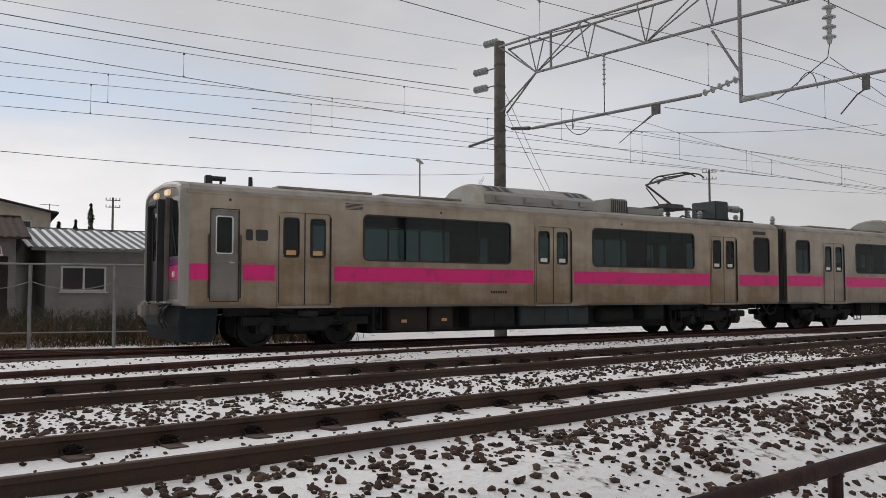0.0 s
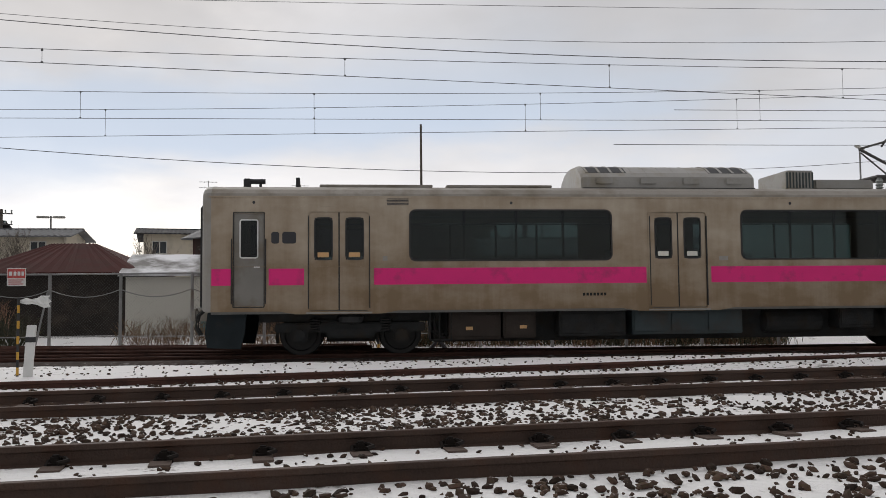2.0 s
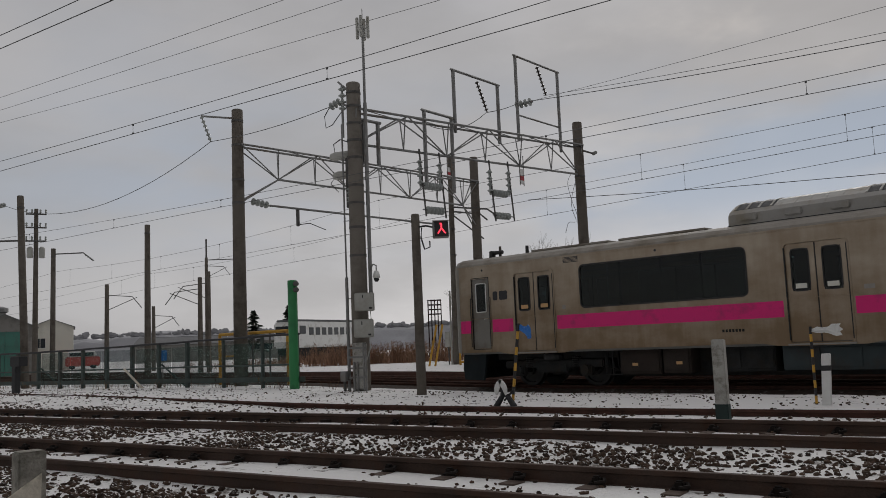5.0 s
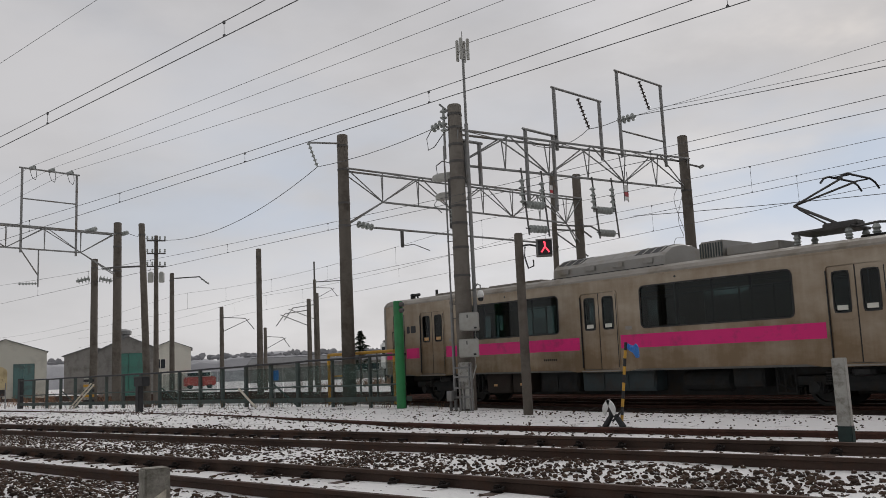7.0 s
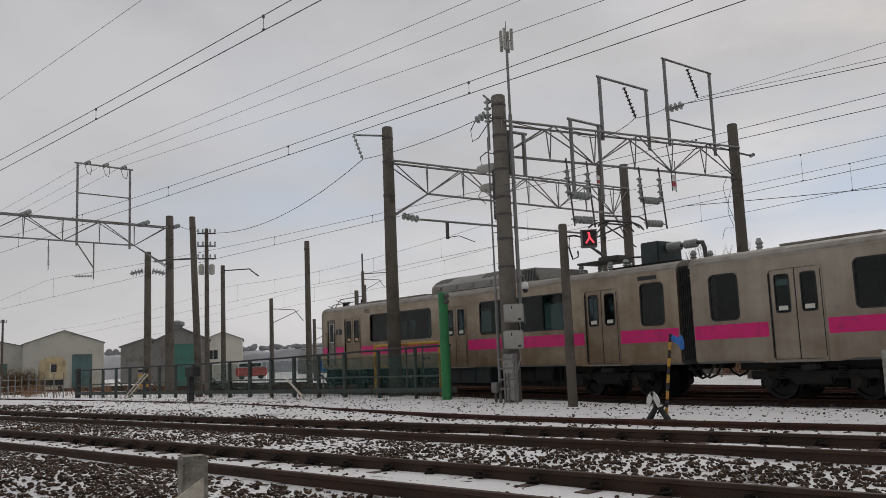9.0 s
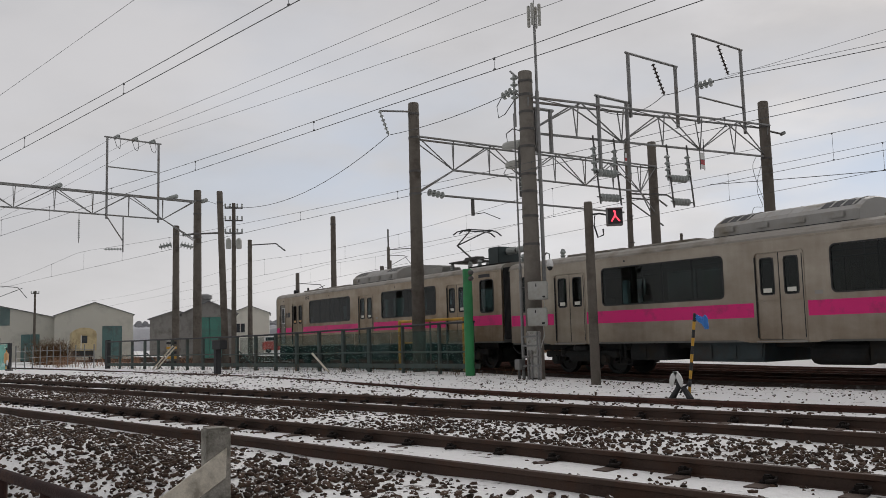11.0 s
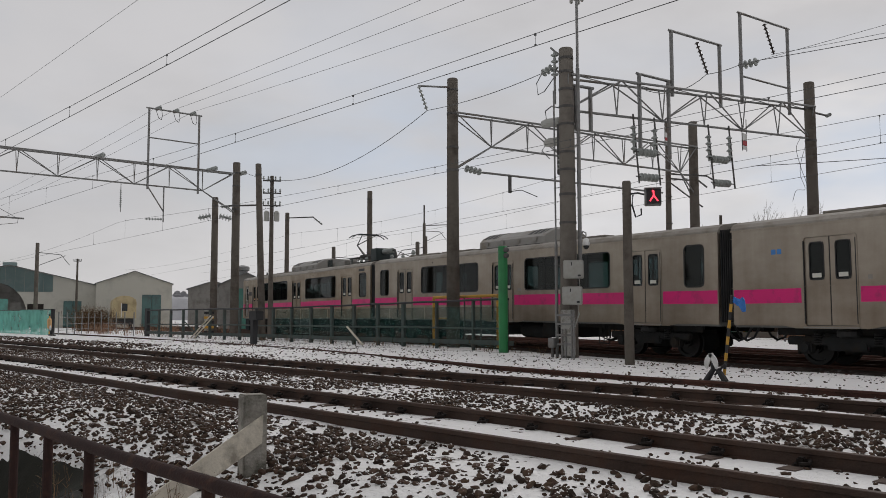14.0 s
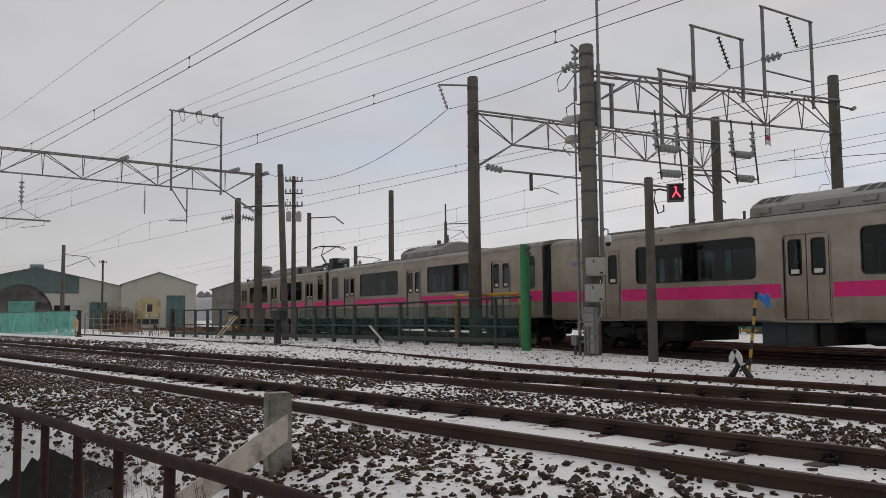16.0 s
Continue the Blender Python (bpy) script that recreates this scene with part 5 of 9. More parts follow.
rod(bm, (0, -4.45, -0.25), (0.9, -2.6, -0.7), 0.012)
part("pull_off", bm, M_DARKSTEEL, reg)
insulator(reg, (0, -2.8, 1.7), (0, -2.8, 0.75), 7, 0.05)
bm = bmesh.new()
rod(bm, (0, -2.8, 1.72), (0, -2.8, 0.0), 0.014)
part("hanger", bm, M_DARKSTEEL, reg)
reg2 = thing("cantilever_tube", "steel registration tube on a long grey insulator", "bracket", pose(GX, 11.2, 5.72), "registration tubes")
bm = bmesh.new()
rod(bm, (0, -0.7, 0.01), (0, -3.3, 0.04), 0.04, n=8)
part("tube", bm, M_GALV, reg2)
bm = bmesh.new()
rod(bm, (0, 0.05, 0), (0, -0.72, 0.01), 0.075, 0.06, n=10)
part("insulator", bm, M_PORCELAIN, reg2)
bm = bmesh.new()
box(bm, -0.03, 0.03, -2.95, -2.8, -0.3, 0.02)
tube(bm, [(0, -2.85, -0.28), (0.4, -2.5, -0.28), (0.9, -1.9, -0.55)], 0.018)
part("pull_off", bm, M_DARKSTEEL, reg2)
ins = thing("suspension_insulator", "string of large porcelain discs under the beam", "insulator", pose(GX, 9.1, 7.65), "disc insulators")
insulator(ins, (0, 0, -0.15), (0, 0, -1.05), 4, 0.15)
bm = bmesh.new()
rod(bm, (0, 0, 0.05), (0, 0, -0.2), 0.02)
tube(bm, [(0, 0, -1.05), (0.0, 0.05, -1.35), (0.6, 1.6, -1.95)], 0.012)
part("hook", bm, M_DARKSTEEL, ins)
anc = thing("anchor_insulator", "porcelain strain insulators on the pole's far side", "insulator", pose(GX, 19.8, 8.3), "disc insulators")
for dy, dz, n in ((0.0, 0.78, 5), (0.5, -0.06, 4), (0.5, -0.62, 4)):
    insulator(anc, (0, dy, dz), (0.0, dy + 0.62, dz + 0.02), n, 0.12)
    bm = bmesh.new()
    rod(bm, (0, -0.1, dz), (0, dy, dz), 0.02)
    part("link", bm, M_DARKSTEEL, anc)
arm = thing("bracket_arm", "dark steel bracket arm on the pole", "bracket", pose(GX, 19.7, 5.9))
bm = bmesh.new()
rod(bm, (0, 0.1, 0.12), (0, 1.45, -0.02), 0.045, n=6)
part("arm", bm, M_DARKSTEEL, arm)
for k, (a, b, c) in enumerate((((GX, 16.6, 6.05), (GX - 0.6, 16.2, 5.3), (GX - 1.2, 15.6, 6.0)), ((GX, 17.0, 6.05), (GX + 0.3, 16.8, 5.4), (GX + 0.6, 16.5, 5.9)), ((GX, 9.9, 5.8), (GX + 0.4, 9.7, 6.5), (GX + 0.2, 9.5, 5.7)))):
    wire("looped jumper wire under a registration tube", [Vector(a).lerp(Vector(b), t / 6) * (1 - t / 6) + Vector(b).lerp(Vector(c), t / 6) * (t / 6) for t in range(7)], 0.012, "jumper_wire")

# two gantries over the depot lines
P1, P2, P3, PB = (-22.5, 20.0), (-16.0, 18.55), (-14.93, 30.87), (-21.1, 32.78)
pole(*P1, -0.05, 9.36, 0.24, 0.19, "tall round concrete catenary pole", (8.95, 8.1, 6.9, 6.1))
big = pole(*P2, -0.2, 8.6, 0.25, 0.2, "thick round pale concrete pole carrying cabinets", (8.3, 7.9, 7.4, 6.9, 6.4, 5.6, 5.1, 4.4, 3.6), M_CONC_LIT)
pole(*P3, 0.0, 9.58, 0.22, 0.19, "round concrete catenary pole", (8.6, 7.4))
pole(*PB, 0.0, 9.45, 0.23, 0.19, "round concrete catenary pole", (8.3, 7.1))
truss("galvanised lattice beam over depot tracks", P2, P3, 7.8, 6.82, 6, 0.45, climb=(0.83, 0.66))
truss("galvanised lattice beam on two poles", P1, PB, 8.12, 7.1, 6, 0.4, (1.72, 0.9), (0.2, 0.06))
FRAMES = (((-15.53, 23.05), (-15.33, 25.5), 8.12, 9.98, None), ((-15.24, 26.7), (-15.0, 29.5), 8.42, 11.33, 9.13), ((-15.65, 21.5), (-15.55, 22.86), 6.1, 8.33, None), ((-15.93, 18.85), (-15.83, 19.4), 6.55, 7.56, None))
for p, q, z0, z1, mid in FRAMES:
    frame_on("grey steel wire frame standing on the beam", p, q, z0, z1, mid)
for p, z0, z1 in (((-15.42, 24.3), 9.95, 8.85), ((-15.12, 28.1), 11.33, 10.2)):
    i = thing("suspension_insulator", "slender dark insulator hanging in a frame", "insulator", pose(*p, z0), "disc insulators")
    insulator(i, (0, 0, -0.1), (0.1, 0.45, z1 - z0), 8, 0.075, material=M_BROWNPORC)
i = thing("strain_insulator", "four porcelain discs in line with a wire", "insulator", pose(-15.2, 27.15, 9.62), "disc insulators")
insulator(i, (-0.36, 0.0, 0), (0.36, 0.0, 0.03), 4, 0.15)
for p, z in (((-15.39, 24.8), 6.85), ((-15.3, 25.9), 6.95), ((-15.68, 21.2), 6.7), ((-15.6, 22.15), 6.72)):
    h = thing("hanger_post", "thin hanger with small insulators below a beam", "hanger", pose(*p, z), "insulator hangers")
    bm = bmesh.new()
    rod(bm, (0, 0, 0.35), (0.1, 0.12, -1.75), 0.03, n=6)
    part("post", bm, M_DARKSTEEL, h)
    insulator(h, (0, 0, 0.0), (0.0, 0.02, -0.85), 4, 0.1)
for p, z in (((-15.34, 25.35), 6.08), ((-15.34, 25.45), 5.31), ((-15.63, 21.77), 5.91), ((-15.63, 21.85), 5.16)):
    i = thing("strain_insulator", "row of grey porcelain discs across the hangers", "insulator", pose(*p, z), "disc insulators")
    insulator(i, (0.0, -0.42, 0), (0.04, 0.45, 0.04), 5, 0.125)
    bm = bmesh.new()
    rod(bm, (0.0, -0.62, 0), (0.05, 0.66, 0.05), 0.02, n=6)
    part("clamp_rod", bm, M_DARKSTEEL, i)
for p, z in (((-15.23, 26.75), 7.35), ((-25.9, 37.8), 10.65)):
    s = thing("hanging_tag", "small red and white tag on thin steel straps", "sign", pose(*p, z), "red and white tags")
    for name, z0, z1, m in (("panel", -0.45, -0.2, M_WHITE), ("panel", -0.62, -0.45, None), ("panel", -0.75, -0.62, M_WHITE)):
        bm = bmesh.new()
        box(bm, -0.02, 0.02, -0.13, 0.13, z0, z1, 0.004)
        part(name, bm, m or mat("red_tag_paint", (0.4, 0.025, 0.03), 0.5), s)
    for y in (-0.14, 0.14):
        bm = bmesh.new()
        rod(bm, (0, y, -0.8), (0, y, 0.3), 0.015, n=5)
        part("strap", bm, M_DARKSTEEL, s)

# gear on the thick pole
mast = thing("antenna_mast", "steel mast with small panel antennas on the pole", "antenna", pose(-15.72, 18.72, 3.4))
bm = bmesh.new()
rod(bm, (0, 0, -1.0), (0, 0, 4.6), 0.055, n=8)
rod(bm, (0, 0, 4.6), (0.0, 0, 6.9), 0.04, n=8)
part("mast", bm, M_GALV, mast)
for k in range(4):
    a = math.tau * k / 4 + 0.4
    bm = bmesh.new()
    box(bm, 0.16 * math.cos(a) - 0.04, 0.16 * math.cos(a) + 0.04, 0.16 * math.sin(a) - 0.04, 0.16 * math.sin(a) + 0.04, 6.5, 7.15, 0.015)
    rod(bm, (0, 0, 6.8), (0.16 * math.cos(a), 0.16 * math.sin(a), 6.8), 0.015)
    part("panel_antenna", bm, M_BOXPAINT, mast)
bm = bmesh.new()
rod(bm, (0, 0, 6.9), (0, 0, 7.4), 0.012)
part("lightning_rod", bm, M_GALV, mast)
for z0, z1, dx in ((2.02, 2.52, 0.02), (1.3, 1.8, -0.03)):
    c = thing("pole_cabinet", "pale grey steel cabinet strapped to the pole", "cabinet", pose(-15.63 + dx, 18.3, (z0 + z1) / 2, 0, 0, 38), "pole cabinets")
    part("case", box(bmesh.new(), -0.27, 0.27, -0.16, 0.12, -0.25, 0.25, 0.02), M_BOXPAINT, c)
    part("door", box(bmesh.new(), -0.25, 0.25, -0.175, -0.16, -0.235, 0.235, 0.01), M_BOXPAINT, c)
    part("latch", box(bmesh.new(), 0.12, 0.2, -0.19, -0.175, -0.2, -0.15, 0.005), M_BLACK, c)
    part("vent", box(bmesh.new(), -0.06, -0.03, -0.18, -0.175, 0.1, 0.19), M_BLACK, c)
    bm = bmesh.new()
    tube(bm, [(0.15, 0, -0.25), (0.17, 0.0, -0.5), (0.05, 0.05, -0.85)], 0.02)
    part("cable", bm, M_BOXPAINT, c)
camr = thing("security_camera", "white dome security camera on a pole arm", "camera", pose(-15.42, 18.62, 2.98), "pole cabinets")
bm = bmesh.new()
lathe(bm, [(0.02, 0.16), (0.07, 0.14), (0.1, 0.02), (0.1, -0.04), (0.08, -0.05)], n=14)
part("housing", bm, M_WHITE, camr, smooth=True)
bm = bmesh.new()
lathe(bm, [(0.08, -0.05), (0.075, -0.1), (0.04, -0.145), (0.01, -0.155)], n=14)
part("dome", bm, M_BLACKGLASS, camr, smooth=True)
bm = bmesh.new()
tube(bm, [(0, 0, 0.15), (0, 0, 0.3), (-0.12, 0.02, 0.35), (-0.3, 0.06, 0.2)], 0.02)
part("arm", bm, M_GALV, camr)
wrap = thing("pole_wrap", "pale concrete cable casing at the pole's foot", "casing", pose(-15.85, 18.32, 0.55))
part("casing", box(bmesh.new(), -0.22, 0.2, -0.08, 0.1, -0.65, 0.62, 0.03), M_CONC_LIGHT, wrap)
for z in (-0.35, -0.1, 0.2, 0.45):
    bm = bmesh.new()
    box(bm, -0.3, 0.32, -0.13, -0.08, z, z + 0.05, 0.005)
    part("clamp", bm, M_GALV, wrap)
for x in (-0.12, 0.0, 0.22, 0.3):
    bm = bmesh.new()
    rod(bm, (x, -0.11, -0.72), (x, -0.11, 0.1 if x < 0.2 else 0.6), 0.025)
    part("conduit", bm, M_GALV, wrap)
jb = thing("junction_box", "small grey box on a rail at the pole's foot", "box", pose(-16.32, 18.2, 0.28))
part("case", box(bmesh.new(), -0.1, 0.1, -0.08, 0.08, -0.16, 0.12, 0.015), M_GALV, jb)
bm = bmesh.new()
rod(bm, (0, 0, -0.55), (0, 0, 0.0), 0.04)
tube(bm, [(0.02, 0, -0.12), (0.2, 0.05, -0.1), (0.45, 0.05, 0.05)], 0.015)
part("stem", bm, M_DARKSTEEL, jb)
rodp = thing("downlead_rod", "thin grey earthing rod beside the pole", "rod", pose(-16.28, 18.35, -0.2))
bm = bmesh.new()
rod(bm, (0, 0, -0.1), (0, 0, 3.2), 0.045)
rod(bm, (0, 0, 3.2), (-0.02, 0, 7.6), 0.025)
part("rod", bm, M_GALV, rodp)
for z in (0.9, 2.6, 4.8, 6.2):
    bm = bmesh.new()
    rod(bm, (-0.05, 0, z), (0.35, 0.1, z), 0.012)
    part("clamp", bm, M_DARKSTEEL, rodp)
sw = thing("pole_transformer", "grey porcelain bushings and switch on the pole", "switchgear", pose(-16.3, 18.6, 6.3), "pole gear")
for dz, dy in ((0.25, -0.05), (-0.3, 0.05)):
    bm = bmesh.new()
    m = Matrix.Translation((-0.1, dy, dz)) @ Matrix.Rotation(radians(-90), 4, "Y") @ Matrix.Rotation(radians(8), 4, "X")
    lathe(bm, [(0.06, -0.2), (0.12, -0.12), (0.13, 0.3), (0.1, 0.45), (0.03, 0.5)], m, 14)
    part("bushing", bm, M_BOXPAINT, sw)
bm = bmesh.new()
box(bm, -0.05, 0.15, -0.1, 0.1, -1.3, 0.3, 0.02)
part("bracket", bm, M_DARKSTEEL, sw)
for z in (-0.75, -1.0):
    insulator(sw, (0.12, -0.15, z), (0.12, -0.15, z - 0.22), 2, 0.08)
bm = bmesh.new()
tube(bm, [(-0.5, 0, 0.3), (-0.55, 0.0, 0.65), (-0.3, 0, 0.75), (0.1, 0, 0.6)], 0.018)
tube(bm, [(-0.5, 0, -0.3), (-0.7, 0, -0.5), (-0.5, 0.1, -0.75)], 0.014)
part("lead", bm, M_WIRE, sw)
top = thing("pole_switch", "porcelain post insulators on a bracket at the pole top", "switchgear", pose(-16.25, 18.35, 8.1), "pole gear")
bm = bmesh.new()
rod(bm, (0.35, 0.1, 0.1), (-0.1, -0.05, 0.55), 0.03)
rod(bm, (0.35, 0.1, -0.35), (-0.05, -0.05, -0.05), 0.03)
rod(bm, (0.0, 0, -1.1), (0.0, 0, -0.3), 0.035)
part("bracket", bm, M_GALV, top)
insulator(top, (0, 0, -0.3), (0, 0, 0.45), 4, 0.11)
insulator(top, (-0.08, 0, -0.02), (-0.5, 0.0, -0.12), 3, 0.12)
bm = bmesh.new()
tube(bm, [(-0.5, 0, -0.12), (-0.7, 0, -0.35), (-0.65, 0, -0.7), (-0.4, 0, -0.65), (0.0, 0, -0.3)], 0.014)
part("lead", bm, M_WIRE, top)
for (p, label, pts) in (((P1[0], P1[1], 8.95), "steel arm with slender insulator on a pole", ((0, 0, 0.1), (-0.05, -1.5, -0.1))),):
    a = thing("bracket_arm", label, "bracket", pose(*p))
    bm = bmesh.new()
    rod(bm, *pts, 0.035, n=6)
    part("arm", bm, M_GALV, a)
    insulator(a, pts[1], (-0.29, -0.92, -0.82), 6, 0.07)
wire("slack span wire between two poles", sagging((-22.79, 19.08, 8.13), (-42.52, 22.48, 8.88), 1.28, 20), 0.012)
wire("taut wire from a pole arm to the thick pole", sagging((-22.79, 19.08, 8.13), (-16.7, 18.35, 8.0), 0.12, 8), 0.011)
for p, length in (((-22.38, 20.5, 6.15), 9.4),):
    t = thing("cantilever_tube", "steel registration tube with porcelain discs", "bracket", pose(*p), "registration tubes")
    bm = bmesh.new()
    rod(bm, (0.05, 0.75, -0.02), (0.1 + 0.11 * length, 0.75 + length, 0.0), 0.04, n=8)
    part("tube", bm, M_GALV, t)
    insulator(t, (0, 0, 0.05), (0.05, 0.75, -0.02), 4, 0.13)
    bm = bmesh.new()
    box(bm, 0.12, 0.2, 2.0, 2.1, -0.65, 0.0)
    tube(bm, [(0.16, 2.05, -0.6), (0.6, 2.2, -0.58), (1.1, 2.5, -0.85)], 0.016)
    part("pull_off", bm, M_DARKSTEEL, t)

# signal post with its lit warning sign
sp = pole(-12.95, 17.2, -0.22, 4.28, 0.12, 0.105, "slim dark round post with a lit signal", (), M_CONC, name="signal_post")
bm = bmesh.new()
tube(bm, [(0.02, 0, 4.42), (0.25, 0.1, 4.44), (0.5, 0.25, 4.36), (0.6, 0.3, 4.3)], 0.025)
tube(bm, [(0.15, 0.05, 4.4), (0.12, 0.05, 4.15), (0.22, 0.05, 3.85), (0.35, 0.1, 3.9), (0.33, 0.12, 4.05)], 0.02)
part("arm", bm, M_BLACK, sp)
sg = thing("signal_lamp", "grey box signal with a black face and red lit figure", "signal", pose(-12.44, 17.55, 3.87, 0, 0, 36))
part("housing", box(bmesh.new(), -0.2, 0.2, -0.12, 0.22, -0.2, 0.2, 0.015), M_GALV, sg, "grey steel housing")
part("face", box(bmesh.new(), -0.15, 0.19, -0.126, -0.118, -0.18, 0.18), M_BLACK, sg)
part("hood", box(bmesh.new(), -0.2, 0.21, -0.2, -0.1, 0.19, 0.205), M_GALV, sg)
M_REDGLOW = glow("red_signal_light", (1.0, 0.06, 0.1), 1.6)
for pts in (((0.02, -0.135, 0.13), (0.02, -0.135, 0.0)), ((0.02, -0.135, 0.02), (-0.07, -0.135, -0.12)), ((0.02, -0.135, 0.02), (0.12, -0.135, -0.12)), ((-0.02, -0.135, 0.13), (0.03, -0.135, 0.13))):
    bm = bmesh.new()
    rod(bm, *pts, 0.02, n=6)
    part("light_bar", bm, M_REDGLOW, sg)

# gantry on the left-hand stretch
LX = -43.3
pole(LX, 22.5, -0.12, 9.5, 0.24, 0.2, "round concrete catenary pole", (8.9, 8.2, 6.9))
pole(LX, 2.0, -0.4, 9.4, 0.24, 0.2, "round concrete catenary pole beside the line", (8.9, 7.6))
truss("galvanised lattice beam across the tracks", (LX, 22.3), (LX, 2.0), 8.85, 7.75, 10, 0.42, (1.8, 0.0))
frame_on("tall steel wire frame standing on the beam", (LX, 17.5), (LX, 20.25), 7.8, 11.78, 10.24, 0.15)
for y in (18.0, 18.95, 19.9):
    i = thing("pin_insulator", "small porcelain insulator with a looped wire", "insulator", pose(LX, y, 11.8), "frame insulators")
    insulator(i, (-0.3, 0, 0.05), (0.3, 0, 0.05), 3, 0.1)
    bm = bmesh.new()
    tube(bm, [(-0.35, 0.0, 0.03), (-0.25, 0.1, -0.4), (0.0, 0.15, -0.55), (0.25, 0.1, -0.4), (0.35, 0.0, 0.03)], 0.014)
    part("loop", bm, M_WIRE, i)
for y, z1, n, r in ((10.36, 6.1, 5, 0.13), (16.14, 6.25, 9, 0.06)):
    i = thing("suspension_insulator", "insulator string hanging from the beam", "insulator", pose(LX, y, 7.75), "disc insulators")
    insulator(i, (0, 0, -0.35), (0, 0, z1 - 7.75 + 0.2), n, r)
    bm = bmesh.new()
    rod(bm, (0, 0, 0.05), (0, 0, z1 - 7.75), 0.018)
    part("link", bm, M_DARKSTEEL, i)
i = thing("cantilever_tube", "steel registration tube under the beam", "bracket", pose(LX, 10.4, 6.1), "registration tubes")
bm = bmesh.new()
rod(bm, (0, -1.6, -0.48), (0, 1.25, -0.5), 0.04, n=8)
rod(bm, (0, 0, 0.0), (0, -0.9, -0.5), 0.012)
rod(bm, (0, 0, 0.0), (0, 0.95, -0.5), 0.012)
tube(bm, [(0, 1.0, -0.5), (0.3, 0.9, -0.75), (0.6, -0.2, -0.95)], 0.015)
part("tube", bm, M_GALV, i)
i = thing("hanger_post", "V-shaped steel hanger under the beam", "hanger", pose(LX, 17.5, 7.7), "insulator hangers")
for a, b in (((0, 0, 0), (0, 0.87, -1.25)), ((0, 0.87, 0.05), (0, 0.87, -1.8))):
    bm = bmesh.new()
    rod(bm, a, b, 0.035, n=6)
    part("leg", bm, M_GALV, i)
insulator(i, (0, 0.8, -1.65), (0, -0.1, -1.7), 6, 0.07)
for dx, y, z in ((0.5, 21.0, 8.95), (0.4, 15.0, 8.95), (-0.5, 22.74, 8.9)):
    i = thing("strain_insulator", "porcelain strain insulator at a gantry", "insulator", pose(LX, y, z), "disc insulators")
    insulator(i, (-0.5, 0, 0), (0.5, 0.1, 0.04), 5, 0.12)

# wires along the tracks
SUP = (-81.0, LX, GX, 60.0)
catenary(lambda x: 5.76, SUP, 5.1, 5.28, 6.15, -130, 90, 4.82, 0.82)
catenary(lambda x: 9.6, SUP, 5.1, 5.28, 6.15, -130, 90, 4.82, 0.63)
catenary(lambda x: 15.03 - 0.019 * x if x > -20 else 15.41 + 0.035 * (-20 - x), (LX, GX, 60.0), 4.9, 5.07, 5.82, -90, 80, 4.95, 2.68)
catenary(lambda x: 18.97 - 0.1685 * x + (0.0012 * (x - 11) ** 2 if x > 11 else 0), (LX, -18.0, GX, 58.0), 4.9, 5.46, 5.84, -90, 80, 4.88, 3.7)
catenary(lambda x: 20.78 - 0.2423 * x + (0.002 * (x - 11) ** 2 if x > 11 else 0), (LX, -17.0, GX, 58.0), 4.9, 5.52, 5.82, -90, 80, 4.82, 0.11)
for y0, z1 in ((18.0, 11.95), (18.95, 11.2), (19.9, 9.8)):
    wire("high feeder wire strung along the line", sagging((LX, y0, 11.95), (GX, 18.5, z1), 0.35, 16), 0.008)
    wire("high feeder wire strung along the line", sagging((LX, y0, 11.95), (-110, y0 + 1, 11.0), 0.5, 10), 0.008)
wire("thick feeder cable running to the pole's insulator", sagging((-15.2, 27.25, 9.72), (GX - 0.2, 20.95, 7.72), 0.54, 24), 0.0125)
wire("feeder wire through the frames", sagging((-15.36, 24.75, 8.85), (-15.2, 26.7, 9.55), 0.05, 5), 0.012)
wire("feeder wire down to the pole", sagging((-15.36, 24.75, 8.85), (-15.7, 21.9, 7.9), 0.3, 8), 0.012)
wire("thin feeder wire over the train's track", sagging((-15.1, 28.5, 10.2), (GX - 0.7, 20.95, 8.3), 0.6, 20), 0.008)
wire("thin feeder wire over the train's track", sagging((-15.2, 27.0, 9.6), (GX, 20.5, 9.1), 0.12, 16), 0.007)
wire("faint wire high over the near track", sagging((-130, 10.9, 12.4), (60, 10.9, 12.4), 0.8, 24), 0.007)
wire("sagging service cable behind the train", sagging((-17.2, 30.7, 6.74), (38.5, 39.92, 8.8), 1.38, 28), 0.013)


def soft(pts, n=6):
    """Points of a smooth curve through the given ones."""
    p = [Vector(q) for q in pts]
    p = [2 * p[0] - p[1], *p, 2 * p[-1] - p[-2]]
    out = []
    for a, b, c, d in zip(p, p[1:], p[2:], p[3:]):
        for k in range(n):
            t = k / n
            out.append(0.5 * (2 * b + (c - a) * t + (2 * a - 5 * b + 4 * c - d) * t * t + (3 * b - a - 3 * c + d) * t ** 3))
    return out + [p[-2]]


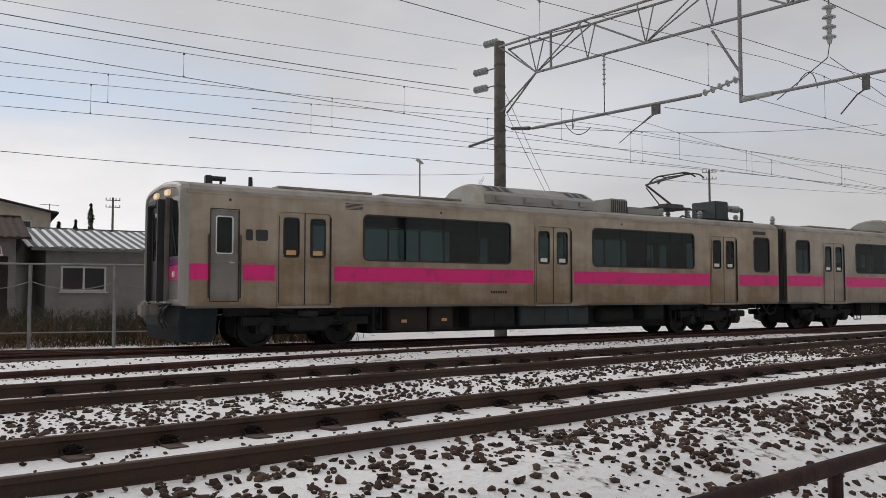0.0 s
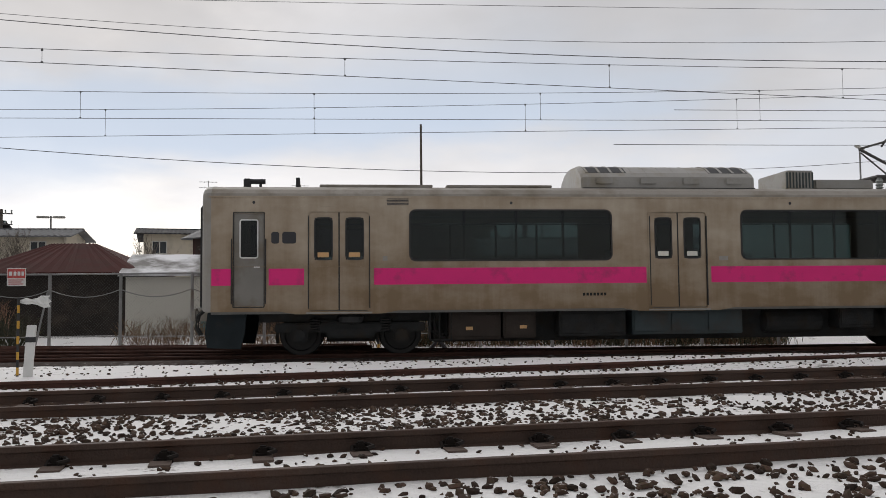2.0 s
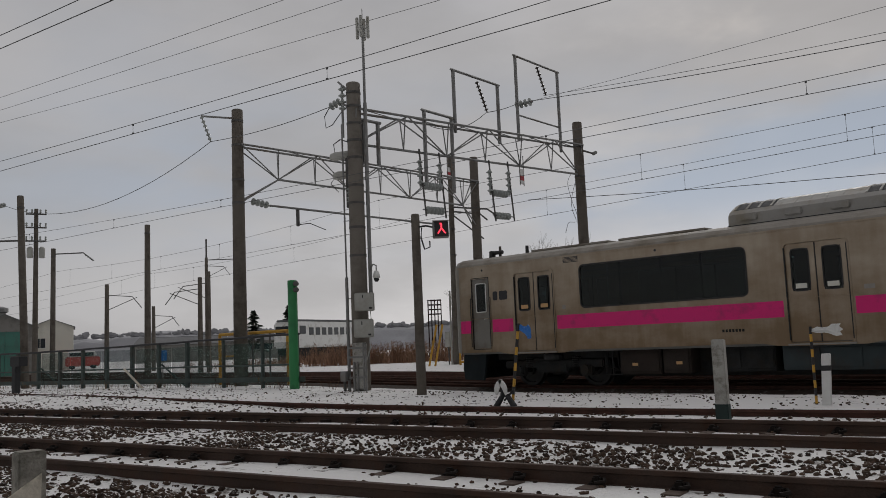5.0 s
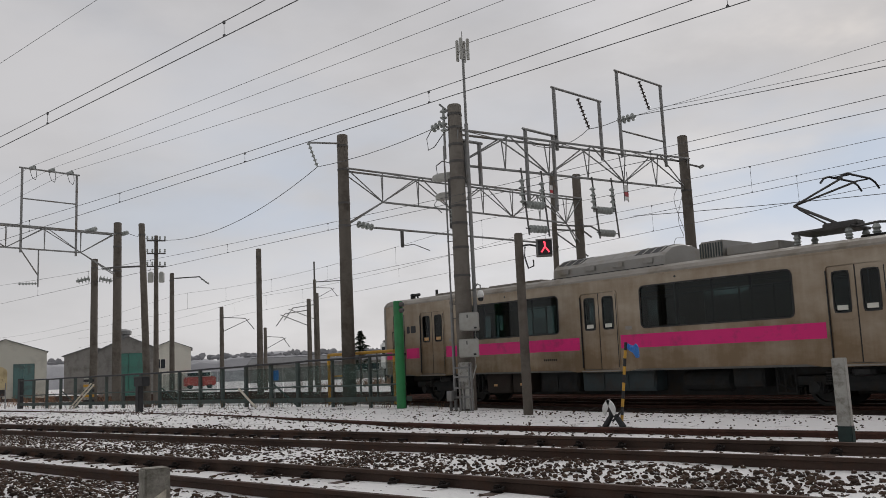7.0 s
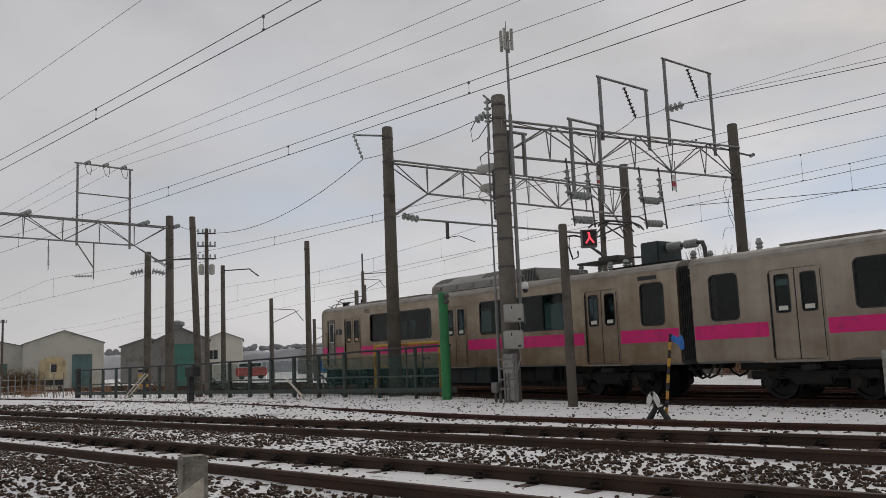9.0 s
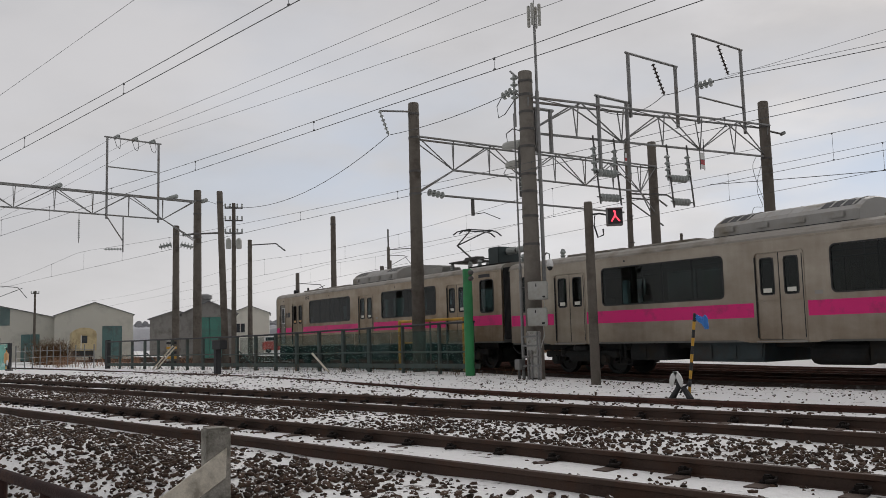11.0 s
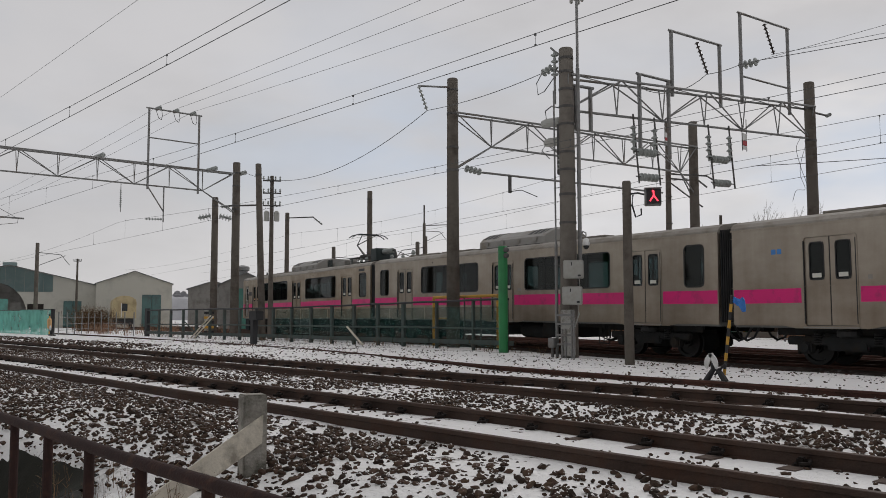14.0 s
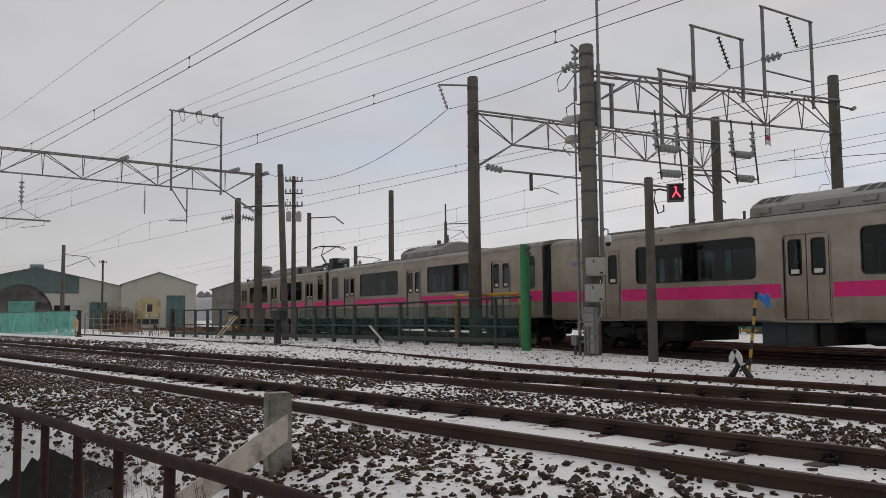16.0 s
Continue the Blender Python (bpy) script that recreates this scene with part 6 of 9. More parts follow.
for pts in (((-15.0, 30.6, 7.2), (-14.95, 30.1, 6.5), (-14.9, 29.95, 6.0), (-14.9, 30.25, 5.55), (-14.95, 29.7, 5.45), (-15.0, 29.5, 5.05)), ((-15.0, 30.3, 7.5), (-15.0, 29.9, 7.0), (-14.9, 30.0, 6.3), (-14.9, 30.3, 5.9), (-14.85, 30.45, 5.4))):
    wire("looped jumper wire near a catenary pole", soft(pts), 0.009, "jumper_wire")
for a, b in (((GX, 18.2, 6.08), (GX + 20, 16.5, 8.5)), ((GX, 19.9, 7.6), (GX + 9, 24, 2.5)), ((GX, 19.9, 8.2), (GX + 12, 26, 2.0)), ((GX, 13.5, 5.9), (60, 12.0, 8.8)), ((GX - 1, 12.0, 7.6), (60, 6, 6.4)), ((GX - 8, 21, 6.0), (70, 30, 11)), ((10, 22, 5.2), (70, 26, 8.5)), ((GX, 9.1, 6.3), (60, 14.5, 5.6))):
    wire("stay and feeder wires beyond the gantry", sagging(a, b, 0.25, 10), 0.009)

# other poles of the yard
for x, y, z, top, r, label, kw in ((-34.55, 19.35, -0.1, 7.87, 0.16, "dark slender leaning concrete pole", {"lean": (-0.13, -0.25)}), (-47.66, 23.4, -0.1, 8.11, 0.22, "concrete pole with striped guard at its foot", {}), (-43.14, 31.46, 0.0, 8.73, 0.19, "concrete pole beyond the depot tracks", {}), (-51.67, 30.7, 0.0, 8.11, 0.17, "concrete pole with a bracket beyond the yard fence", {})):
    pole(x, y, z, top, r, r * 0.82, label, (top - 0.5,), **kw)
for (x, y, z), reach, drop, lb in (((-51.67, 30.7, 7.75), (2.0, 1.5), 0.5, "steel bracket with an insulator on a yard pole"), ((-14.93, 31.05, 8.5), (0.05, 1.35), -0.12, "dark bracket arm on a catenary pole"), ((-34.62, 19.2, 6.0), (-1.6, -1.1), 0.0, "steel registration tube on a leaning pole"), ((-57.77, 47.98, 8.9), (2.2, 1.9), 0.8, "steel bracket on a far yard pole")):
    a = thing("bracket_arm", lb, "bracket", pose(x, y, z), "pole brackets")
    bm = bmesh.new()
    tube(bm, [(0, 0, 0), (reach[0] * 0.75, reach[1] * 0.75, 0.02), (reach[0], reach[1], -drop)], 0.04, 8)
    part("arm", bm, M_DARKSTEEL, a)
    insulator(a, (reach[0] * 0.8, reach[1] * 0.8, -0.02 - 0.2 * drop), (reach[0] * 1.02, reach[1] * 1.02, -drop), 4, 0.07)
rodx = thing("pole_extension", "thin rod on top of a far yard pole", "rod", pose(-57.7, 47.9, 8.9))
bm = bmesh.new()
rod(bm, (0, 0, 0), (0.0, 0, 1.75), 0.07, n=8)
part("rod", bm, M_DARKSTEEL, rodx)
for s in (-1, 1):
    i = thing("strain_insulator", "large porcelain insulator on a yard pole", "insulator", pose(-47.66, 23.4, 6.95), "disc insulators")
    insulator(i, (0.12 * s, 0.22 * s, 0.05), (0.45 * s, 0.85 * s, -0.12), 4, 0.2)
guard = thing("pole_guard", "yellow and black striped guard at a pole's foot", "guard", pose(-47.6, 23.12, -0.1, 0, 0, 60))
for k in range(5):
    bm = bmesh.new()
    box(bm, -0.28, 0.28, -0.06, 0.0, 0.15 + 0.28 * k, 0.29 + 0.28 * k)
    part("stripe", bm, M_YELLOW if k % 2 else M_BLACK, guard)
part("board", box(bmesh.new(), -0.28, 0.28, 0.0, 0.06, 0.0, 1.55, 0.01), M_CONC_LIGHT, guard)

# ---- railing in the foreground ----
def on_ground(x, y, dz=0.0):
    return (x, y, ground_z(x, y) + dz)


def railing():
    r = thing("railing", "brown painted steel pipe railing standing in snow", "railing", pose(0, 1.75, -0.62))
    bm = bmesh.new()
    tube(bm, [(x, 0, 0.905 + 0.006 * math.sin(x * 1.7)) for x in [-14 + 0.8 * i for i in range(36)]], 0.033, 12)
    part("handrail", bm, M_RAILING, r, smooth=True)
    for i in range(38):
        x = -13.6 + 0.722 * i
        bm = bmesh.new()
        rod(bm, (x, 0, -0.75 if x < -7 else -0.2), (x, 0, 0.9), 0.029, n=12)
        part("post", bm, M_RAILING, r)


railing()


def ditch():
    """Dark sheet over the bed of the hollow under the railing."""
    verts, faces, idx = [], [], {}
    nx, ny = 60, 32
    for j in range(ny):
        for i in range(nx):
            x, y = -14.5 + 0.117 * i, 0.2 + 0.0925 * j
            verts.append((x, y, max(ground_z(x + a, y + b) for a in (-0.25, 0.25) for b in (-0.1, 0.1)) + 0.04 + 0.03 * noise.noise((x * 3, y * 3, 1))))
    for j in range(ny - 1):
        for i in range(nx - 1):
            x, y = -14.5 + 0.117 * (i + 0.5), 0.2 + 0.0925 * (j + 0.5)
            edge = 2.9 + 0.1 * noise.noise((x * 1.3, 0, 7)) - 0.75 * smooth((-10.2 - x) / 2.0) - 0.35 * smooth((x + 9.0) / 2.0) ** 2
            if max(0.2, edge - 1.5) < y < edge and x < -7.75 + 0.2 * noise.noise((0, y * 2, 3)):
                a = j * nx + i
                faces.append((a, a + 1, a + 1 + nx, a + nx))
    tagged(quads("ditch_bed", verts, faces, M_DITCHBED, smooth=True), "dark bed of the hollow under the railing", "earth", kind="structure")


ditch()


def concrete_post():
    m = pose(-6.36, 3.52, ground_z(-6.36, 3.52), 0, 0, 76)
    p = thing("boundary_post", "square weathered concrete post with a board nailed to it", "post", m)
    bm = bmesh.new()
    box(bm, -0.095, 0.095, -0.095, 0.095, -0.3, 0.62, 0.012)
    part("shaft", bm, M_MOSSY, p)
    bm = bmesh.new()
    vs = [bm.verts.new((x, y, z)) for y in (-0.014, 0.014) for x, z in ((-0.05, -0.09), (1.9, -0.09), (1.9, 0.09), (0.075, 0.09))]
    for f in ((0, 1, 2, 3), (7, 6, 5, 4), (0, 4, 5, 1), (1, 5, 6, 2), (2, 6, 7, 3), (3, 7, 4, 0)):
        bm.faces.new([vs[i] for i in f])
    bmesh.ops.recalc_face_normals(bm, faces=bm.faces)
    bd = part("board", bm, M_BOARD, p, "pale weathered wooden board")
    bd.matrix_local = pose(0.06, -0.115, 0.36, 0, 180 - 33, 0)
    for a in ((0.5, 0.58, 0.012, 0.02), (0.5, 0.51, -0.05, 0.012)):
        bm = bmesh.new()
        box(bm, a[0], a[1], 0.0145, 0.016, a[2], a[3])
        part("mark", bm, M_BLACK, bd)
    for k, (x, z) in enumerate(((0.12, -0.04), (0.12, 0.04), (0.26, -0.045), (0.26, 0.04))):
        bm = bmesh.new()
        lathe(bm, [(0.009, 0), (0.009, 0.005)], Matrix.Translation((x, 0.013, z)) @ Matrix.Rotation(radians(-90), 4, "X"), 8)
        part("nail", bm, M_BLACK, bd)


M_MOSSY = mat("mossy_concrete", (0.36, 0.34, 0.3), 0.92, 0, 0.25, 3, 0.4, 60, dirt=(0.11, 0.105, 0.085), dirt_amount=0.6, dirt_scale=4)
M_BOARD = mat("weathered_board", (0.6, 0.55, 0.46), 0.85, 0, 0.18, 4, 0.2, 60, dirt=(0.3, 0.27, 0.22), dirt_amount=0.4, dirt_scale=5)
concrete_post()


# ---- weeds and dry grass ----
def weeds(name, label, places, lo, hi, rng, spread=0.25, blades=6, r=0.004, twigs=2, material=None):
    vs, fs = [], []

    def blade(a, b, w):
        d = Vector((b[0] - a[0], b[1] - a[1], 0))
        s = Vector((0.9, 0.35, 0)) if rng.random() < 0.7 else Vector((0.3, -0.9, 0))
        s *= w
        k = len(vs)
        m = [(a[i] + b[i]) / 2 + rng.uniform(-0.06, 0.06) * (b[2] - a[2]) for i in range(3)]
        vs.extend([(a[0] - s.x, a[1] - s.y, a[2]), (a[0] + s.x, a[1] + s.y, a[2]), (m[0] + s.x, m[1] + s.y, m[2]), (m[0] - s.x, m[1] - s.y, m[2]), tuple(b)])
        fs.extend([(k, k + 1, k + 2, k + 3), (k + 3, k + 2, k + 4)])
        return m

    for x, y in places:
        z = ground_z(x, y) - 0.02
        for _ in range(blades):
            h = rng.uniform(lo, hi)
            a = (x + rng.gauss(0, spread * 0.4), y + rng.gauss(0, spread * 0.4), z)
            b = (a[0] + rng.gauss(0, spread) * h, a[1] + rng.gauss(0, spread) * h, z + h)
            m = blade(a, b, r)
            for _ in range(twigs):
                f = rng.uniform(0.4, 0.95)
                c = [a[i] + (b[i] - a[i]) * f for i in range(3)]
                blade(c, (c[0] + rng.gauss(0, 0.16) * h, c[1] + rng.gauss(0, 0.16) * h, c[2] + rng.uniform(0.02, 0.2) * h), r * 0.7)
    ob = quads(name, vs, fs, material or M_WEED)
    return tagged(ob, label, "weeds", kind="stuff")


M_WEED_RED = by_piece("reddish_dry_weeds", (0.12, 0.065, 0.042), (0.42, 0.25, 0.16), bump=0)
M_WEED_GREEN = by_piece("faded_green_bush", (0.025, 0.032, 0.018), (0.085, 0.075, 0.045), bump=0)
WR = random.Random(21)
weeds("dry_weeds", "thin dry weed stalks in snow near the railing", [(WR.uniform(2.6, 4.6), WR.uniform(1.9, 2.6)) for _ in range(16)] + [(WR.uniform(-9.5, -5.0), WR.uniform(2.1, 2.9)) for _ in range(42)], 0.12, 0.5, WR, 0.2, 3, 0.0028, 4)
# behind the chain-link fence
FENCE_LINE = ((13.5, 19.9), (8.0, 21.7), (6.2, 22.3), (2.5, 22.9), (0.6, 23.0), (-4.9, 24.6), (-6.5, 24.6), (-8.3, 25.6), (-12.0, 30.2), (-14.3, 31.6), (-17.3, 33.0))


def along(line, step):
    out = []
    for a, b in zip(line, line[1:]):
        n = max(1, round(math.dist(a, b) / step))
        out += [(a[0] + (b[0] - a[0]) * k / n, a[1] + (b[1] - a[1]) * k / n) for k in range(n)]
    return out + [line[-1]]


def behind(p, lo, hi):
    """A point beyond the fence, seen from the path."""
    d = math.hypot(*p)
    k = 1 + WR.uniform(lo, hi) / d
    return (p[0] * k, p[1] * k)


LINE = along(FENCE_LINE, 0.16)
weeds("dry_weeds", "brown dry weeds standing behind the chain-link fence", [behind(p, 0.4, 3.0) for p in LINE for _ in range(4) if p[0] > -3], 0.12, 0.75, WR, 0.5, 7, 0.008, 4)
weeds("bush", "low faded green and brown bush behind the fence", [behind(p, 0.8, 3.5) for p in LINE for _ in range(5) if p[0] > 4.4 or -8 < p[0] < -5.5], 0.3, 0.8, WR, 0.5, 8, 0.014, 4, M_WEED_GREEN)
weeds("dry_weeds", "dense reddish-brown dry weeds on the bank behind the fence", [behind(p, 2.6, 6.5) for p in LINE for _ in range(8) if p[0] < -6.0], 0.4, 1.25, WR, 0.16, 8, 0.011, 3, M_WEED_RED)
M_SHRUB = by_piece("bare_shrub_twigs", (0.075, 0.054, 0.045), (0.22, 0.16, 0.125), bump=0)
weeds("shrubs", "dense bare brown shrubs on the bank behind the fence", [behind(p, 6.5, 11.5) for p in LINE for _ in range(7) if p[0] < -4.5] + [(WR.uniform(-27, -17.5), WR.uniform(44.0, 48.5)) for _ in range(420)], 0.9, 2.7, WR, 0.3, 8, 0.012, 6, M_SHRUB)
weeds("dry_weeds", "reddish dry weeds on the open yard in snow", [(WR.uniform(-60, -47), WR.uniform(19, 25)) for _ in range(60)] + [(-66.5 + WR.gauss(0, 0.9), 23.6 + WR.gauss(0, 0.7)) for _ in range(60)] + [(-46 + WR.gauss(0, 4), 50 + WR.gauss(0, 3)) for _ in range(330)] + [(-30 + WR.gauss(0, 2.5), 47 + WR.gauss(0, 1.5)) for _ in range(90)], 0.2, 0.8, WR, 0.3, 7, 0.012, 3, M_WEED_RED)
weeds("bush", "brown leafless bush in the snowy yard", [(-68.4 + WR.gauss(0, 0.5), 23.5 + WR.gauss(0, 0.5)) for _ in range(110)], 0.6, 2.0, WR, 0.45, 8, 0.012, 5)
weeds("dry_weeds", "sparse dry weed stalks along the foot of the green fence", [(WR.uniform(-46, -17), WR.uniform(18.7, 19.6)) for _ in range(120)], 0.1, 0.45, WR, 0.3, 4, 0.006, 2)


weeds("dry_weeds", "tall reddish-brown dry weeds on a low bank in the yard", [(-39.6 + 6.2 * u + WR.gauss(0, 1.0), 42.5 + 5.0 * u + WR.gauss(0, 1.2)) for u in [WR.random() for _ in range(360)]], 0.2, 1.5, WR, 0.22, 7, 0.013, 4, M_WEED_RED)


# ---- chain-link fence behind the train ----
def chain_fence():
    f = thing("chain_link_fence", "grey galvanised chain-link fence with pipe posts on snow", "fence", kind="")
    pts = [Vector((x, y, -0.05)) for x, y in FENCE_LINE]
    top = 1.78

    def rise_at(x):
        return 0.34 * smooth((-6.5 - x) / 6)

    bm = bmesh.new()
    tube(bm, [p + Vector((0, 0, top + rise_at(p.x))) for p in pts], 0.024, 8)
    part("top_rail", bm, M_GALV, f)
    bm = bmesh.new()
    tube(bm, [p + Vector((0, 0, 0.14)) for p in pts], 0.016, 6)
    part("bottom_rail", bm, M_GALV, f)
    posts = [Vector((x, y, -0.3)) for x, y in along(FENCE_LINE[:8], 2.0) + [(-11.6, 29.7), (-14.3, 31.6), (-17.3, 33.0)]]
    for i, p in enumerate(posts):
        bm = bmesh.new()
        rod(bm, p, p + Vector((0, 0, top + 0.27 + rise_at(p.x))), 0.042, n=10)
        part("post", bm, M_GALV, f)
        if i in (5, 10, 11, 13) or p.x < -11:
            bm = bmesh.new()
            rod(bm, p + Vector((-0.32, -0.12, 0.1)), p + Vector((-0.04, -0.02, 1.6)), 0.025, n=8)
            part("strut", bm, M_GALV, f)
    for a, b in zip(posts, posts[1:]):
        bm = bmesh.new()
        tube(bm, [a.lerp(b, k / 8) + Vector((0, -0.05, 1.62 - 0.2 * 4 * (k / 8) * (1 - k / 8))) for k in range(9)], 0.013, 6)
        part("cable", bm, M_GALV, f, "sagging grey cable")
    vs, fs = [], []
    for a, b in zip(pts, pts[1:]):
        L = (b - a).length
        d = (b - a) / L
        h0, h1, step, w = 0.1, top + rise_at((a.x + b.x) / 2), 0.085, 0.0022
        u = -(h1 - h0)
        while u < L:
            for sgn in (1, -1):
                s0, s1 = max(0, u), min(L, u + (h1 - h0))
                if s1 - s0 < 0.02:
                    continue
                z0, z1 = h0 + s0 - u, h0 + s1 - u
                if sgn < 0:
                    z0, z1 = h0 + h1 - z0, h0 + h1 - z1
                k = len(vs)
                p, q = a + d * s0, a + d * s1
                vs.extend([(p.x, p.y, z0 - w - 0.05), (p.x, p.y, z0 + w - 0.05), (q.x, q.y, z1 + w - 0.05), (q.x, q.y, z1 - w - 0.05)])
                fs.append((k, k + 1, k + 2, k + 3))
            u += step
    tagged(quads("wire_mesh", vs, fs, M_DARKSTEEL, f), "diamond wire mesh", kind="stuff")
    return f


chain_fence()


def bars(bm, x0, x1, z0, z1, y, rows, fill=0.9):
    """Plain bars in the place of writing that cannot be read."""
    h = (z1 - z0) / rows
    for k in range(rows):
        box(bm, x0, x0 + (x1 - x0) * (fill if k % 2 else 1), y - 0.003, y, z1 - h * (k + 0.75), z1 - h * (k + 0.25))


def warning_sign():
    s = thing("warning_sign", "red and white warning sign hung on the wire fence", "sign", pose(-5.7, 24.52, 1.43, 0, 0, -3))
    s.scale = (0.48, 1, 0.48)
    bm = bmesh.new()
    box(bm, -0.48, 0.48, 0, 0.012, 0, 0.98)
    part("board", bm, M_WHITE, s)
    bm = bmesh.new()
    box(bm, -0.45, 0.45, -0.004, -0.001, 0.42, 0.93)
    part("red_field", bm, M_SIGNRED, s, "faded red field")
    for i, (x, w) in enumerate(((-0.38, 0.16), (-0.14, 0.14), (0.06, 0.14), (0.26, 0.12))):
        bm = bmesh.new()
        box(bm, x, x + w, -0.009, -0.005, 0.56, 0.78)
        part("white_bar", bm, M_WHITE, s)
    for k in range(3):
        bm = bmesh.new()
        box(bm, -0.4, 0.36 - 0.1 * (k % 2), -0.005, -0.001, 0.08 + 0.11 * k, 0.13 + 0.11 * k)
        part("grey_bar", bm, M_SIGNRED, s)


M_SIGNRED = mat("faded_red_paint", (0.5, 0.07, 0.06), 0.55, 0, 0.15, 4, dirt=(0.55, 0.4, 0.36), dirt_amount=0.3, dirt_scale=9)
warning_sign()


# ---- posts, stakes and levers between the tracks ----
M_MARKERGREEN = mat("dark_green_base_paint", (0.012, 0.03, 0.026), 0.6, 0, 0.3, 5)
M_BLUE = mat("blue_plastic_sheet", (0.03, 0.18, 0.55), 0.45, 0, 0.15, 6, 0.3, 20)
M_TARP = mat("dull_blue_tarpaulin", (0.06, 0.12, 0.2), 0.6, 0, 0.25, 4, 0.3, 20)
M_ORANGE = mat("orange_paint", (0.6, 0.16, 0.03), 0.55, 0, 0.15, 6)


def marker_post():
    p = thing("marker_post", "pale concrete marker post with a dark green foot in snow", "post", pose(-3.98, 12.0, ground_z(-4, 12)))
    bm = bmesh.new()
    box(bm, -0.085, 0.085, -0.06, 0.06, 0.2, 1.12, 0.012)
    part("shaft", bm, M_CONC_LIGHT, p)
    bm = bmesh.new()
    box(bm, -0.09, 0.09, -0.065, 0.065, -0.2, 0.25, 0.01)
    part("foot", bm, M_MARKERGREEN, p)


def white_stake():
    p = thing("stake", "white painted stake with a black band in snow", "stake", pose(-3.12, 14.3, ground_z(-3.1, 14.3)))
    bm = bmesh.new()
    box(bm, -0.065, 0.065, -0.04, 0.04, -0.2, 0.78, 0.008)
    for v in bm.verts:
        v.co.x += 0.06 * v.co.z
    part("shaft", bm, M_WHITE, p)
    bm = bmesh.new()
    box(bm, -0.067, 0.067, -0.042, 0.042, 0.52, 0.6)
    for v in bm.verts:
        v.co.x += 0.06 * v.co.z
    part("band", bm, M_BLACK, p)


def striped_pole(name, label, m, length, r, group, n=9):
    p = thing(name, label, "pole", m, group)
    for k in range(n):
        bm = bmesh.new()
        rod(bm, (0, 0, length * k / n), (0, 0, length * (k + 1) / n), r, n=8)
        part("stripe", bm, M_YELLOW if k % 2 else M_BLACK, p)
    return p


def rag(parent, label, material, at, size, seed):
    """A knotted cover of cloth: one crumpled, pinched form."""
    rng = random.Random(seed)
    bm = bmesh.new()
    n, rings = 12, []
    for i in range(9):
        u = i / 8
        rad = size[2] * (0.14 + 0.8 * u * (1.25 - 0.45 * u)) * (1 + 0.25 * math.sin(9 * u))
        rings.append([bm.verts.new((at[0] + size[0] * u + rng.uniform(-0.06, 0.06) * (i == 8), at[1] + 0.3 * rad * math.cos(a) + rng.uniform(-0.015, 0.015), at[2] + size[1] * u + rad * math.sin(a) * (0.75 + 0.5 * rng.random()))) for a in [math.tau * k / n for k in range(n)]])
    for a, b in zip(rings, rings[1:]):
        for k in range(n):
            bm.faces.new((a[k], a[(k + 1) % n], b[(k + 1) % n], b[k]))
    bm.faces.new(rings[0])
    bm.faces.new(rings[-1])
    return part("cover", bm, material, parent, label)


def points_lever(m):
    p = thing("points_lever", "black hand points lever with white crescent plates beside the rail", "lever", m, "points levers")
    bm = bmesh.new()
    box(bm, -0.32, 0.32, -0.1, 0.1, -0.08, 0.03, 0.01)
    part("base_plate", bm, M_DARKSTEEL, p)
    for s in (-1, 1):
        bm = bmesh.new()
        rod(bm, (0.19 * s, 0, 0.02), (0.04 * s, 0, 0.23), 0.06, 0.045, n=8)
        part("stand_leg", bm, M_BLACK, p)
    bm = bmesh.new()
    rod(bm, (-0.02, 0, 0.13), (0.22, -0.04, 0.33), 0.02, n=8)
    part("lever_arm", bm, M_BLACK, p)
    w = part("weight", rod_bm((-0.04, -0.02, 0.2), (-0.01, -0.02, 0.38), 0.045), M_BLACK, p, "black-painted weight")
    for s, turn in ((-1, 24), (1, -28)):
        bm = bmesh.new()
        arc = [(0.1 * math.cos(math.pi * (k / 8 - 0.5)), 0.15 * math.sin(math.pi * (k / 8 - 0.5))) for k in range(9)]
        front, back = ([bm.verts.new((s * x, y, z)) for x, z in arc] for y in (-0.015, 0.015))
        n = len(arc)
        bm.faces.new(front)
        bm.faces.new(list(reversed(back)))
        for k in range(n):
            bm.faces.new((front[k], back[k], back[(k + 1) % n], front[(k + 1) % n]))
        if s < 0:
            bmesh.ops.reverse_faces(bm, faces=bm.faces)
        pl = part("crescent_plate", bm, M_WHITE, w, "white-painted crescent plate")
        pl.matrix_local = pose(-0.03 + 0.02 * s, -0.09, 0.37, 0, turn, 0)


def rod_bm(a, b, r):
    bm = bmesh.new()
    rod(bm, a, b, r, n=10)
    return bm


marker_post()
white_stake()
flag_pole = striped_pole("striped_stake", "thin yellow and black striped stake carrying a white rag", pose(-3.29, 14.4, ground_z(-3.3, 14.4) - 0.1), 1.3, 0.021, "striped poles", 11)
rag(flag_pole, "white plastic rag", M_WHITE, (0.0, 0, 1.24), (0.42, 0.0, 0.1), 3)
small_pole = striped_pole("striped_stake", "short yellow and black stake with a blue sheet by the fence", pose(3.46, 22.2, ground_z(3.46, 22.2) - 0.1), 0.95, 0.03, "striped poles", 7)
rag(small_pole, "crumpled blue sheet", M_BLUE, (0.0, 0, 0.85), (0.4, 0.02, 0.1), 8)
for k, x in enumerate((1.85, 2.35)):
    bm = bmesh.new()
    box(bm, x, x + 0.44, 26.55, 26.6, ground_z(x, 26.6) - 0.05, 0.72 - 0.06 * k, 0.02)
    tagged(part("tarpaulin", bm, M_TARP), "dull blue tarpaulin hung before a dark shed", "tarpaulin", "hung tarpaulins")
